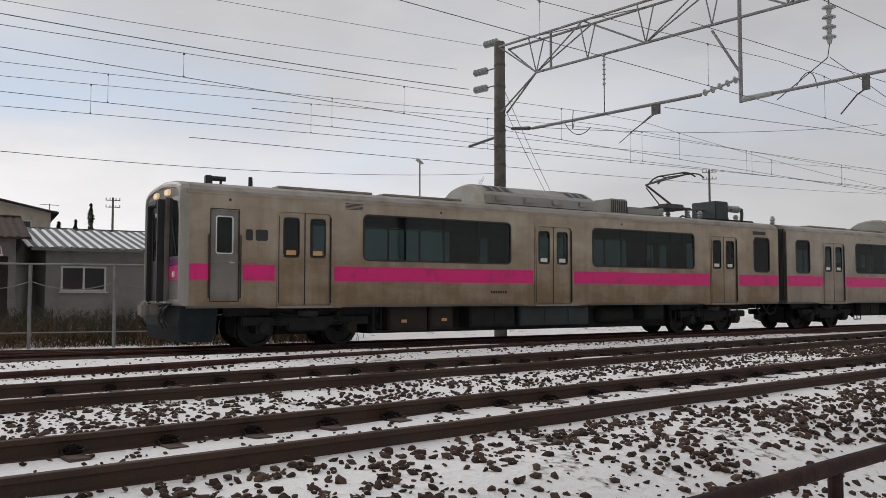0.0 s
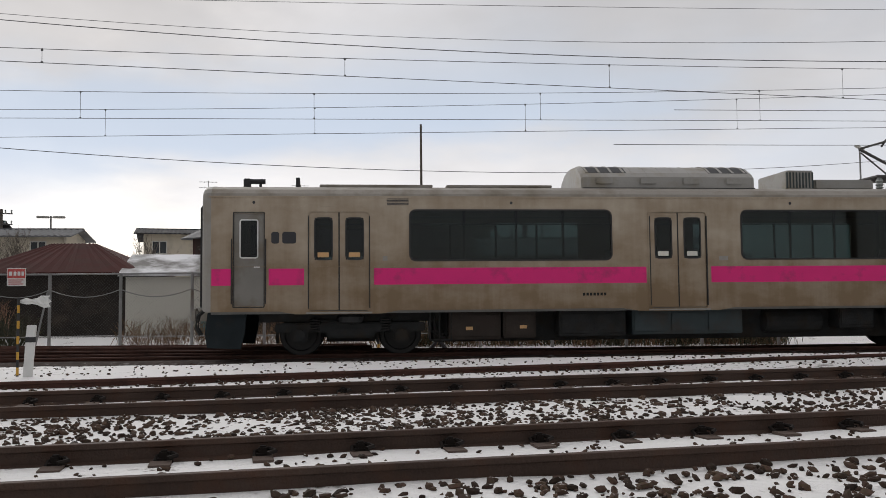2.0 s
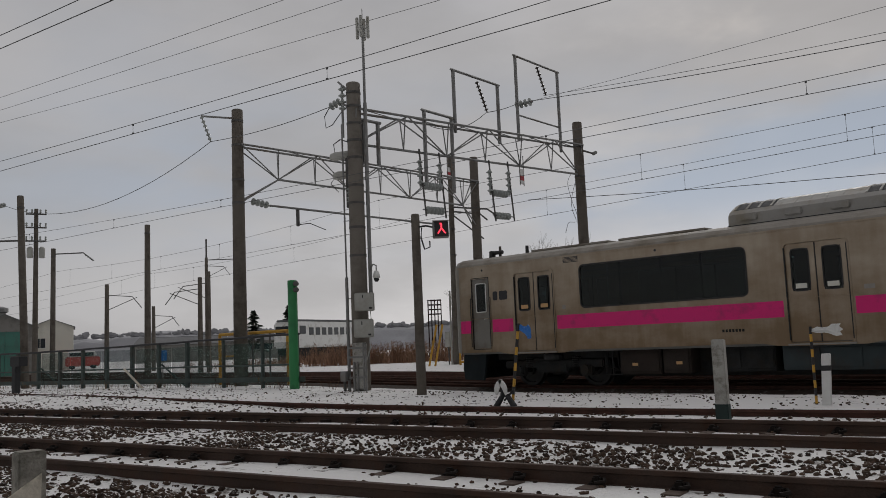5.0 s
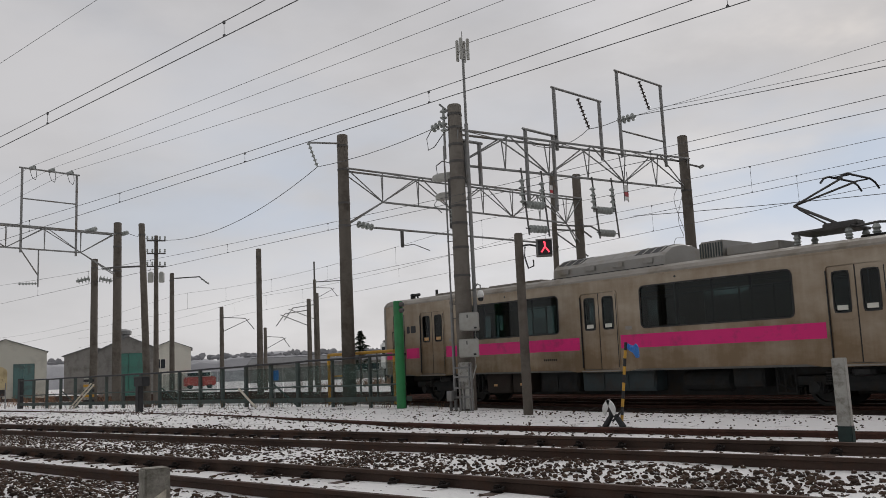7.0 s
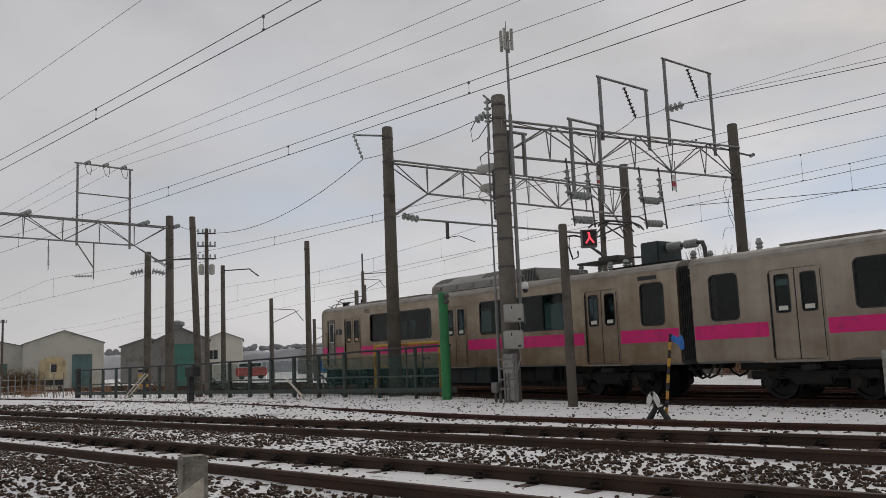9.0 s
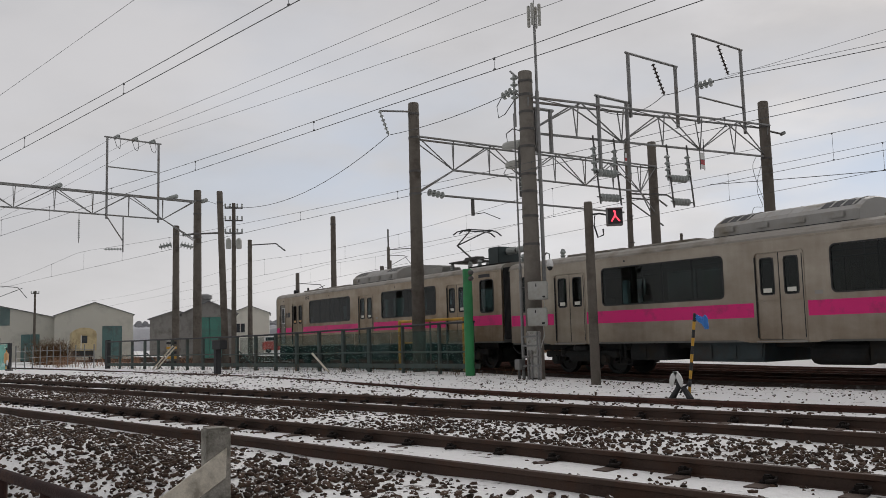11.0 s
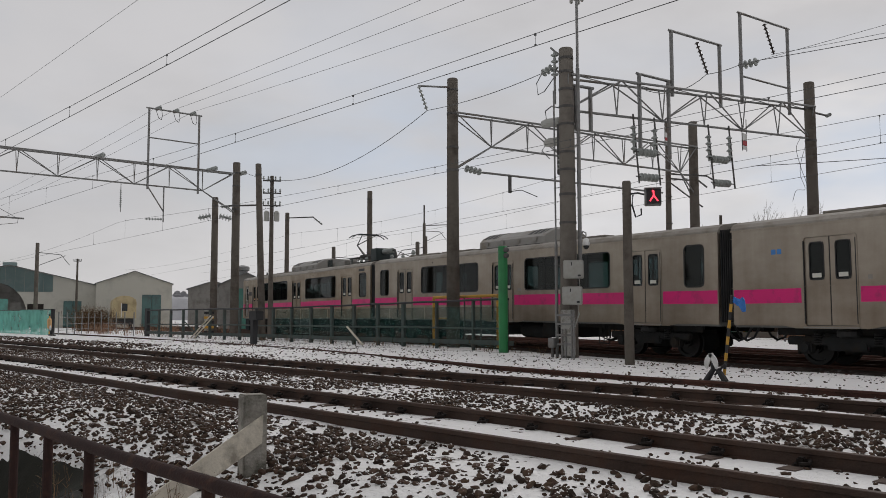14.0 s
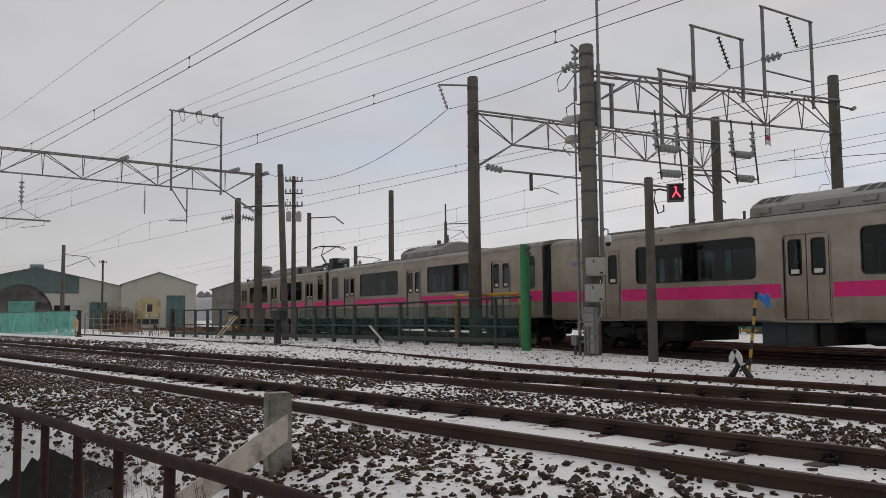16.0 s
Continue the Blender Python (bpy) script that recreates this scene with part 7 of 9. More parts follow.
points_lever(pose(-8.42, 13.62, ground_z(-8.4, 13.6) + 0.02))
blue_pole = striped_pole("striped_pole", "yellow and black striped pole with a blue sheet tied on", pose(-8.38, 13.78, ground_z(-8.4, 13.8) - 0.05, 0, 8, 0), 1.58, 0.028, "striped poles", 11)
rag(blue_pole, "crumpled blue sheet", M_BLUE, (0.0, 0, 1.52), (0.24, -0.08, 0.13), 5)
points_lever(pose(4.9, 21.6, ground_z(4.9, 21.6) + 0.02))
points_lever(pose(-49.4, 14.9, ground_z(-49, 14.9) + 0.05))
far_pole = striped_pole("striped_pole", "yellow and black pole with a faded lamp case beside a lever", pose(-49.9, 14.9, -0.05), 1.25, 0.035, "striped poles", 9)
bm = bmesh.new()
lathe(bm, [(0.07, 0), (0.12, 0.1), (0.12, 0.5), (0.05, 0.6)], Matrix.Translation((0, 0, 0.42)), 12)
part("lamp_case", bm, M_STICKER_O, far_pole, "faded yellow lamp case")


def net_material(name, color, lo, hi):
    m = bpy.data.materials.new(name)
    m.use_nodes = True
    n, l = m.node_tree.nodes, m.node_tree.links
    b = n["Principled BSDF"]
    b.inputs["Base Color"].default_value, b.inputs["Roughness"].default_value = (*color, 1), 0.6
    t, mix, tex, geo = n.new("ShaderNodeBsdfTransparent"), n.new("ShaderNodeMixShader"), n.new("ShaderNodeTexNoise"), n.new("ShaderNodeNewGeometry")
    tex.inputs["Scale"].default_value = 1.6
    l.new(geo.outputs["Position"], tex.inputs["Vector"])
    r = n.new("ShaderNodeMapRange")
    r.inputs["From Min"].default_value, r.inputs["From Max"].default_value, r.inputs["To Min"].default_value, r.inputs["To Max"].default_value = 0.3, 0.7, lo, hi
    l.new(tex.outputs["Fac"], r.inputs["Value"])
    l.new(r.outputs[0], mix.inputs[0])
    l.new(t.outputs[0], mix.inputs[1])
    l.new(b.outputs[0], mix.inputs[2])
    l.new(mix.outputs[0], n["Material Output"].inputs["Surface"])
    return m


M_NET = net_material("turquoise_net", (0.2, 0.62, 0.52), 0.36, 0.6)
M_GREENNET = net_material("green_wire_mesh", (0.015, 0.085, 0.07), 0.2, 0.32)


# ---- dark green fence along the yard ----
def green_fence():
    f = thing("yard_fence", "dark green steel fence with pipe rails in the snow", "fence", pose(0, 19.0, 0))
    xs = [-46.5 + 1.5 * i for i in range(16)] + [-22.2, -20.4, -18.9]
    lo = lambda x: ground_z(x, 19.0)
    for i, x in enumerate(xs):
        thick = 0.075 if i < 16 else 0.045
        bm = bmesh.new()
        box(bm, x - thick, x + thick, -0.05, 0.05, lo(x) - 0.15, 1.36 + 0.012 * (x + 32) * (x > -32), 0.01)
        part("post", bm, M_FENCEGREEN, f)
        if i in (3, 9, 14):
            bm = bmesh.new()
            rod(bm, (x + 0.75, 0.55, lo(x)), (x + 0.05, 0.06, 0.75), 0.03, n=8)
            part("strut", bm, M_FENCEGREEN, f)
    tops = [(x, -0.06, 1.37 + 0.012 * (x + 32) * (x > -32) + 0.008 * math.sin(x * 2.1)) for x in [-46.5 + 0.75 * k for k in range(38)]]
    bm = bmesh.new()
    tube(bm, tops, 0.035, 8)
    part("top_rail", bm, M_BLACK, f)
    bm = bmesh.new()
    tube(bm, [(x, -0.06, 0.62 + 0.01 * math.sin(x)) for x, y, z in tops], 0.028, 8)
    part("middle_rail", bm, M_FENCEGREEN, f)
    for k in range(14):
        x = -46.5 + 2 * k
        bm = bmesh.new()
        box(bm, x + 0.01, x + 1.97, -0.085, -0.055, 0.1, 0.25, 0.006)
        part("bottom_board", bm, M_FENCEGREEN, f)
    for k in range(7):
        x = -32.9 + 2.0 * k
        bm = bmesh.new()
        box(bm, x + 0.02, x + 1.98, 0.052, 0.056, 0.0, 1.3)
        part("mesh_panel", bm, M_GREENNET, f, "fine green wire mesh")
    # end post at the open gap
    bm = bmesh.new()
    box(bm, -46.75, -46.42, -0.09, 0.09, -0.2, 1.47, 0.015)
    part("end_post", bm, M_BLACK, f, "broad dark end post")


green_fence()
for a, b, lab in (((-26.15, 18.8, -0.05), (-27.1, 18.75, 0.62), "pale plank leaning against the green fence"), ((-40.2, 18.75, -0.05), (-38.3, 18.8, 1.0), "long pale plank leaning against the green fence"), ((-40.5, 18.72, -0.05), (-38.6, 18.82, 1.05), "long pale plank leaning against the green fence")):
    bm = bmesh.new()
    rod(bm, a, b, 0.05, n=4)
    tagged(part("plank", bm, M_BOARD), lab, "plank", "leaning planks")


def dark_post():
    p = thing("equipment_post", "black trackside post with a box on top in snow", "post", pose(-29.2, 16.0, ground_z(-29, 16)))
    bm = bmesh.new()
    box(bm, -0.11, 0.11, -0.1, 0.1, -0.2, 0.95, 0.015)
    part("shaft", bm, M_BLACK, p)
    bm = bmesh.new()
    box(bm, -0.14, 0.46, -0.15, 0.15, 0.9, 1.22, 0.02)
    part("box", bm, M_BLACK, p)
    bm = bmesh.new()
    box(bm, -0.16, 0.48, -0.17, 0.17, 1.22, 1.25, 0.006)
    part("lid", bm, M_DARKSTEEL, p)


dark_post()


def green_post(x, y, h, w, label, lamp=True):
    p = thing("green_post", label, "post", pose(x, y, ground_z(x, y)), "green posts")
    bm = bmesh.new()
    lathe(bm, [(w / 2, -0.2), (w / 2, h - 0.02), (w / 2 - 0.02, h)], n=20)
    part("shaft", bm, M_GREENPOST, p, smooth=False)
    if lamp:
        for z in (h - 0.12, h - 0.3):
            bm = bmesh.new()
            lathe(bm, [(0.05, 0), (0.075, 0.03), (0.075, 0.12), (0.04, 0.16)], Matrix.Translation((w / 2 - 0.02, -0.05, z)) @ Matrix.Rotation(radians(90), 4, "Y"), 12)
            part("lamp", bm, M_DARKSTEEL, p)
    return p


green_post(-18.9, 18.85, 3.25, 0.29, "tall round green painted steel post in snow")
green_post(-22.0, 38.5, 4.35, 0.34, "tall round green painted steel post beyond the tracks", False)


tagged(part("foundation", box(bmesh.new(), -22.6, -19.9, 37.9, 39.0, -0.3, 0.22, 0.03), M_CONC), "low weathered concrete block at the green post's foot", "foundation")


# ---- yellow barrier, cabinets and small poles across the tracks ----
M_TURQ = mat("turquoise_plastic", (0.09, 0.42, 0.36), 0.5, 0, 0.1, 4, dirt=(0.05, 0.25, 0.22), dirt_amount=0.4)


def barrier(label, p, q, h, bays, z0=0.12):
    """A frame of yellow tubes between two plan points, with thin uprights."""
    p, q = Vector((*p, 0)), Vector((*q, 0))
    o = thing("barrier_frame", label, "barrier", pose(p.x, p.y, 0), "yellow barriers")
    d = q - p
    z = Vector((0, 0, 1))
    for name, a, b in (("top_tube", z * h, d + z * h), ("bottom_tube", z * z0, d + z * z0), ("end_tube", z * -0.05, z * h), ("end_tube", d - z * 0.05, d + z * h)):
        bm = bmesh.new()
        rod(bm, a, b, 0.055, n=10)
        part(name, bm, M_YELLOW, o)
    for k in range(1, bays):
        bm = bmesh.new()
        rod(bm, d * k / bays + z * z0, d * k / bays + z * h, 0.03, n=8)
        part("upright", bm, M_YELLOW if k == 1 else M_DARKSTEEL, o)
    bm = bmesh.new()
    rod(bm, z * h * 0.55, d / bays + z * h * 0.55, 0.03, n=8)
    part("brace", bm, M_YELLOW, o)
    return o


barrier("yellow painted tube barrier beside a turquoise cabinet", (-24.8, 36.5), (-22.05, 38.2), 2.2, 5)
barrier("yellow tube gate frame behind the green fence", (-24.0, 20.4), (-20.6, 20.3), 1.68, 4)


def cabinet(label, x, y, ang, w, d, h, material, split=True):
    c = thing("cabinet", label, "cabinet", pose(x, y, ground_z(x, y), 0, 0, ang), "trackside cabinets")
    bm = bmesh.new()
    box(bm, -w / 2, w / 2, 0, d, -0.1, h, 0.02)
    part("body", bm, material, c)
    for s in ((-1, 1) if split else (1,)):
        bm = bmesh.new()
        x0, x1 = (-w / 2 + 0.03, -0.01) if s < 0 else (0.01 if split else -w / 2 + 0.03, w / 2 - 0.03)
        box(bm, x0, x1, -0.02, 0.0, 0.05, h - 0.06, 0.006)
        dr = part("door", bm, material, c)
        bm = bmesh.new()
        box(bm, x1 - 0.09 if s < 0 else x0 + 0.04, x1 - 0.05 if s < 0 else x0 + 0.08, -0.05, -0.02, h * 0.45, h * 0.6, 0.006)
        part("handle", bm, M_DARKSTEEL, dr)
    bm = bmesh.new()
    box(bm, -w / 2 - 0.03, w / 2 + 0.03, -0.04, d + 0.03, h, h + 0.04, 0.01)
    part("lid", bm, material, c)


cabinet("turquoise plastic cabinet in snow behind a barrier", -23.85, 38.0, 31, 0.72, 0.5, 1.95, M_TURQ)
cabinet("low turquoise plastic cabinet in snow behind a barrier", -23.05, 38.3, 31, 0.5, 0.5, 1.45, M_TURQ, False)
cabinet("grey steel cabinet on the snow beyond the tracks", -22.9, 39.3, 31, 1.0, 0.5, 2.1, M_BOXPAINT)
for k, x in enumerate((-26.1, -25.8)):
    bm = bmesh.new()
    rod(bm, (x, 35.6 + 0.1 * k, -0.05), (x + 0.42, 35.8 + 0.1 * k, 2.05), 0.055, n=10)
    tagged(part("yellow_pole", bm, M_YELLOW), "yellow painted guard pole leaning over in snow", "pole", "leaning yellow poles")


def conduit_pole():
    p = thing("conduit_pole", "thin pole with white conduit and a grey box", "pole", pose(-26.1, 38.05, -0.05))
    bm = bmesh.new()
    rod(bm, (0, 0, -0.2), (0.12, 0, 11.1), 0.17, 0.13, n=14)
    part("shaft", bm, M_CONC, p)
    bm = bmesh.new()
    rod(bm, (-0.2, -0.1, 0), (-0.18, -0.1, 3.9), 0.05, n=8)
    part("conduit", bm, M_BOXPAINT, p)
    bm = bmesh.new()
    box(bm, -0.62, -0.3, -0.1, 0.12, 0.95, 1.75, 0.02)
    part("meter_box", bm, M_BOXPAINT, p)
    bm = bmesh.new()
    rod(bm, (-0.45, 0, -0.2), (-0.45, 0, 0.97), 0.04, n=8)
    part("box_leg", bm, M_DARKSTEEL, p)
    for z, reach in ((8.2, 2.1), (7.95, 1.7)):
        bm = bmesh.new()
        tube(bm, [(0.1, 0, z + 0.2), (0.6, 0.3, z + 0.12), (reach * 0.8, reach * 0.5, z), (reach, reach * 0.6, z - 0.35)], 0.045, 8)
        part("bracket", bm, M_DARKSTEEL, p)
    bm = bmesh.new()
    rod(bm, (0.1, 0, 8.0), (1.5, 0.9, 6.6), 0.04, n=6)
    part("stay", bm, M_DARKSTEEL, p)
    for z in (10.3, 9.3, 7.2, 5.8):
        bm = bmesh.new()
        lathe(bm, [(0.17, -0.03), (0.17, 0.03)], Matrix.Translation((0.1, 0, z)), 14)
        part("band", bm, M_DARKSTEEL, p)


conduit_pole()


# ---- houses and sheds ----
M_CREAM = mat("cream_render", (0.56, 0.5, 0.4), 0.85, 0, 0.1, 0.8, 0.15, 30, dirt=(0.33, 0.3, 0.25), dirt_amount=0.45, dirt_scale=0.8)
M_TAN = mat("tan_render", (0.36, 0.31, 0.24), 0.9, 0, 0.12, 0.8, 0.15, 30, dirt=(0.2, 0.17, 0.14), dirt_amount=0.5, dirt_scale=0.8)
M_GREYWALL = mat("grey_wall_boards", (0.24, 0.23, 0.215), 0.85, 0, 0.12, 1.0, 0.2, 25, dirt=(0.15, 0.14, 0.125), dirt_amount=0.45, dirt_scale=0.9)
M_DARKWOOD = mat("dark_weathered_boards", (0.035, 0.03, 0.026), 0.9, 0, 0.3, 2, 0.25, 30, dirt=(0.07, 0.055, 0.045), dirt_amount=0.4)
M_BROWNROOF = mat("brown_roof_sheet", (0.075, 0.054, 0.044), 0.95, 0, 0.2, 1.2, 0.15, 20, dirt=(0.05, 0.04, 0.035), dirt_amount=0.45)
M_MAROON = mat("maroon_roof_sheet", (0.065, 0.018, 0.015), 0.8, 0, 0.15, 1, 0.1, 20, dirt=(0.06, 0.025, 0.02), dirt_amount=0.45)
# Lifted a little above the sheet's own grey for haze on far roofs.
M_GREYROOF = mat("blue_grey_roof_sheet", (0.17, 0.172, 0.175), 0.85, 0, 0.12, 0.8, 0.1, 20, dirt=(0.13, 0.13, 0.13), dirt_amount=0.4)
M_DARKROOF = mat("dark_roof_tile", (0.04, 0.04, 0.043), 0.97, 0, 0.25, 1.5, 0.2, 20, dirt=(0.065, 0.06, 0.058), dirt_amount=0.35)
M_SNOWROOF = mat("snowy_roof_sheet", (0.2, 0.19, 0.18), 0.75, 0, 0.2, 1, 0.2, 20, dirt=(0.78, 0.78, 0.8), dirt_amount=0.75, dirt_scale=0.6)
M_TEALDOOR = mat("teal_door_paint", (0.1, 0.19, 0.185), 0.6, 0, 0.12, 1.5, 0.1, 20, dirt=(0.09, 0.12, 0.115), dirt_amount=0.45)
# Teal paled so the colour carries the haze over the far barn.
M_TEALSHED = mat("hazed_teal_sheet", (0.26, 0.36, 0.35), 0.65, 0, 0.1, 0.6, 0.1, 10, dirt=(0.32, 0.38, 0.37), dirt_amount=0.4)
M_SLATE = mat("slate_grey_roof_sheet", (0.1, 0.102, 0.107), 0.6, 0, 0.1, 0.6, 0.05, 20, dirt=(0.075, 0.075, 0.078), dirt_amount=0.4)
M_MAROONWALL = mat("dark_maroon_boards", (0.06, 0.03, 0.026), 0.85, 0, 0.2, 2, 0.2, 25, dirt=(0.05, 0.04, 0.035), dirt_amount=0.45)
M_GREENDOOR = mat("green_roller_door", (0.06, 0.19, 0.15), 0.6, 0, 0.15, 1, 0.1, 10, dirt=(0.07, 0.14, 0.12), dirt_amount=0.4)
# Pale wall lightened further to paint in distance haze; a near shed shares it.
M_PALEWALL = mat("pale_hazed_sheet_wall", (0.58, 0.565, 0.5), 0.75, 0, 0.06, 0.5, 0.1, 10, dirt=(0.46, 0.45, 0.4), dirt_amount=0.4, dirt_scale=0.5)
M_PANE = mat("dim_window_pane", (0.03, 0.035, 0.04), 0.12, 0, 0.3, 2)
M_FRAME = mat("window_frame_paint", (0.55, 0.54, 0.5), 0.6, 0, 0.1, 5)
M_HUT = mat("yellow_ochre_paint", (0.52, 0.42, 0.24), 0.65, 0, 0.12, 2, dirt=(0.3, 0.23, 0.12), dirt_amount=0.4)


def ribbed(bm, p0, p1, p2, p3, pitch, h):
    """A sheet from the eave line p0-p1 up to the ridge line p3-p2, with ribs running up the slope and a thickness."""
    p0, p1, p2, p3 = map(Vector, (p0, p1, p2, p3))
    nrm = (p1 - p0).cross(p3 - p0).normalized()
    n = max(2, int((p1 - p0).length / pitch) * 2)
    top = []
    for i in range(n + 1):
        u = i / n
        up = nrm * (h if i % 2 else 0)
        a, b = p0.lerp(p1, u) + up, p3.lerp(p2, u) + up
        top.append((bm.verts.new(a), bm.verts.new(b), bm.verts.new(a - nrm * 0.06 - up), bm.verts.new(b - nrm * 0.06 - up)))
    for a, b in zip(top, top[1:]):
        bm.faces.new((a[0], b[0], b[1], a[1]))
        bm.faces.new((a[2], a[3], b[3], b[2]))
        bm.faces.new((a[0], a[2], b[2], b[0]))
        bm.faces.new((a[1], b[1], b[3], a[3]))
    for a in (top[0], top[-1]):
        bm.faces.new((a[0], a[1], a[3], a[2]))


def building(name, label, category, left, right, depth, eave, ridge, wall, roof, openings=(), gable=False, hip=0.0, over=0.4, base=-0.1, rib=0.0, pitch=0.3, group="", eave_back=None):
    """A house from its front corners in plan: walls with openings through the front, a ribbed roof, windows and doors.
    openings: (kind, centre along the front, sill, width, height, material)."""
    left, right = Vector((*left, 0)), Vector((*right, 0))
    d = right - left
    w = d.length
    t = thing(name, label, category, Matrix.Translation(left) @ Matrix.Rotation(math.atan2(d.y, d.x), 4, "Z"), group)
    th = 0.14
    eb = eave if eave_back is None else eave_back
    bm = bmesh.new()
    holes = [(x - ww / 2, x + ww / 2, s, s + hh) for k, x, s, ww, hh, m in openings]
    wall_with_openings(bm, 0, w, base, eave, 0, th, holes)
    if gable:
        g = [bm.verts.new(v) for v in ((0, 0, eave), (w, 0, eave), (w / 2, 0, ridge), (0, th, eave), (w, th, eave), (w / 2, th, ridge))]
        for f in ((0, 1, 2), (5, 4, 3), (0, 2, 5, 3), (1, 4, 5, 2)):
            bm.faces.new([g[i] for i in f])
    bmesh.ops.remove_doubles(bm, verts=bm.verts, dist=1e-4)
    part("front_wall", bm, wall, t)
    for nm, x0, x1, y0, y1 in (("side_wall", 0, th, th, depth), ("side_wall", w - th, w, th, depth), ("back_wall", th, w - th, depth - th, depth)):
        bm = bmesh.new()
        box(bm, x0, x1, y0, y1, base, eave)
        part(nm, bm, wall, t)
    if not gable and not hip and eave_back is None:
        for x0 in (0, w - th):
            bm = bmesh.new()
            g = [bm.verts.new((x, y, z)) for x in (x0, x0 + th) for y, z in ((0, eave), (depth, eave), (depth / 2, ridge))]
            for f in ((0, 1, 2), (5, 4, 3), (0, 2, 5, 3), (1, 4, 5, 2)):
                bm.faces.new([g[i] for i in f])
            part("gable", bm, wall, t)
    o = over
    slopes = []
    if gable:
        k = (ridge - eave) / (w / 2)
        slopes = [((-o, -o, eave - k * o), (-o, depth + o, eave - k * o), (w / 2, depth + o, ridge), (w / 2, -o, ridge)), ((w + o, depth + o, eave - k * o), (w + o, -o, eave - k * o), (w / 2, -o, ridge), (w / 2, depth + o, ridge))]
        slopes[0] = (slopes[0][1], slopes[0][0], slopes[0][3], slopes[0][2])
        slopes[1] = (slopes[1][1], slopes[1][0], slopes[1][3], slopes[1][2])
    elif eave_back is not None:
        k = (eb - eave) / depth
        slopes = [((-o, -o, eave - k * o + 0.06), (w + o, -o, eave - k * o + 0.06), (w + o, depth + o, eb + k * o + 0.06), (-o, depth + o, eb + k * o + 0.06))]
    else:
        k = (ridge - eave) / (depth / 2)
        h = hip
        slopes = [((-o, -o, eave - k * o), (w + o, -o, eave - k * o), (w + o - h, depth / 2, ridge), (-o + h, depth / 2, ridge)), ((w + o, depth + o, eave - k * o), (-o, depth + o, eave - k * o), (-o + h, depth / 2, ridge), (w + o - h, depth / 2, ridge))]
        if hip:
            slopes += [((w + o, -o, eave - k * o), (w + o, depth + o, eave - k * o), (w + o - h, depth / 2, ridge), (w + o - h, depth / 2, ridge)), ((-o, depth + o, eave - k * o), (-o, -o, eave - k * o), (-o + h, depth / 2, ridge), (-o + h, depth / 2, ridge))]
    for si, s in enumerate(slopes):
        bm = bmesh.new()
        s = [Vector(p) + Vector((0, 0, 0.07)) for p in s]
        if rib:
            ribbed(bm, *s, pitch, rib)
        else:
            ribbed(bm, *s, 0.9, 0.015)
        part("roof_slope", bm, roof[min(si, len(roof) - 1)] if isinstance(roof, tuple) else roof, t)
    if not gable and not hip and eave_back is None:
        bm = bmesh.new()
        box(bm, -o, w + o, depth / 2 - 0.12, depth / 2 + 0.12, ridge + 0.05, ridge + 0.13, 0.03)
        part("ridge_cap", bm, roof, t)
    for kind, x, s, ww, hh, m in openings:
        bm = bmesh.new()
        if kind == "window":
            for a in ((x - ww / 2, x + ww / 2, s, s + 0.06), (x - ww / 2, x + ww / 2, s + hh - 0.06, s + hh), (x - ww / 2, x - ww / 2 + 0.06, s + 0.06, s + hh - 0.06), (x + ww / 2 - 0.06, x + ww / 2, s + 0.06, s + hh - 0.06), (x - 0.03, x + 0.03, s + 0.06, s + hh - 0.06)):
                box(bm, a[0], a[1], -0.02, 0.05, a[2], a[3])
            wd = part("window", bm, M_FRAME, t, "pale sliding window frame")
            for q in (-1, 1):
                bm = bmesh.new()
                a = sorted((x + q * 0.03, x + q * (ww / 2 - 0.06)))
                box(bm, a[0], a[1], 0.012, 0.022, s + 0.06, s + hh - 0.06)
                part("pane", bm, M_PANE, wd)
            bm = bmesh.new()
            box(bm, x - ww / 2 - 0.06, x + ww / 2 + 0.06, -0.09, -0.022, s - 0.05, s - 0.005)
            part("sill", bm, M_FRAME, wd)
        else:
            n = max(2, int(ww / 0.8))
            for i in range(n):
                a = x - ww / 2 + ww * i / n
                bm = bmesh.new()
                box(bm, a + 0.01, a + ww / n - 0.01, 0.03, 0.08, s, s + hh - 0.01, 0.008)
                part("door_leaf", bm, m, t)
    return t


M_REDCLOTH = mat("dull_red_board", (0.22, 0.03, 0.04), 0.7, 0, 0.2, 3)
# behind the fence
h = building("house", "low grey house with a snowy corrugated roof and sliding window", "house", (8.6, 29.6), (17.5, 28.4), 8.5, 2.5, 3.34, M_GREYWALL, M_GREYROOF, [("window", 1.15, 1.12, 1.4, 0.82, None)], over=0.5, rib=0.07, pitch=0.3, group="houses")
def snow_strips(t, w, eave, ridge, depth, over, pitch):
    """Snow lying in the furrows of a corrugated front slope."""
    k = (ridge - eave) / (depth / 2)
    rng = random.Random(4)
    vs, fs = [], []
    n = int((w + 2 * over) / pitch)
    for i in range(n):
        x = -over + (w + 2 * over) * i / n
        y0, y1 = -over + rng.uniform(-0.02, 0.25), depth / 2 - rng.uniform(0.05, 0.5)
        j = len(vs)
        for y in (y0, y1):
            z = eave + k * y + 0.07
            vs.extend([(x - 0.085, y, z + 0.03), (x, y, z + 0.055), (x + 0.085, y, z + 0.03)])
        fs.extend([(j, j + 1, j + 4, j + 3), (j + 1, j + 2, j + 5, j + 4)])
    tagged(quads("snow", vs, fs, M_SNOWCAP, t, True), "snow lying in the roof's furrows", kind="stuff")


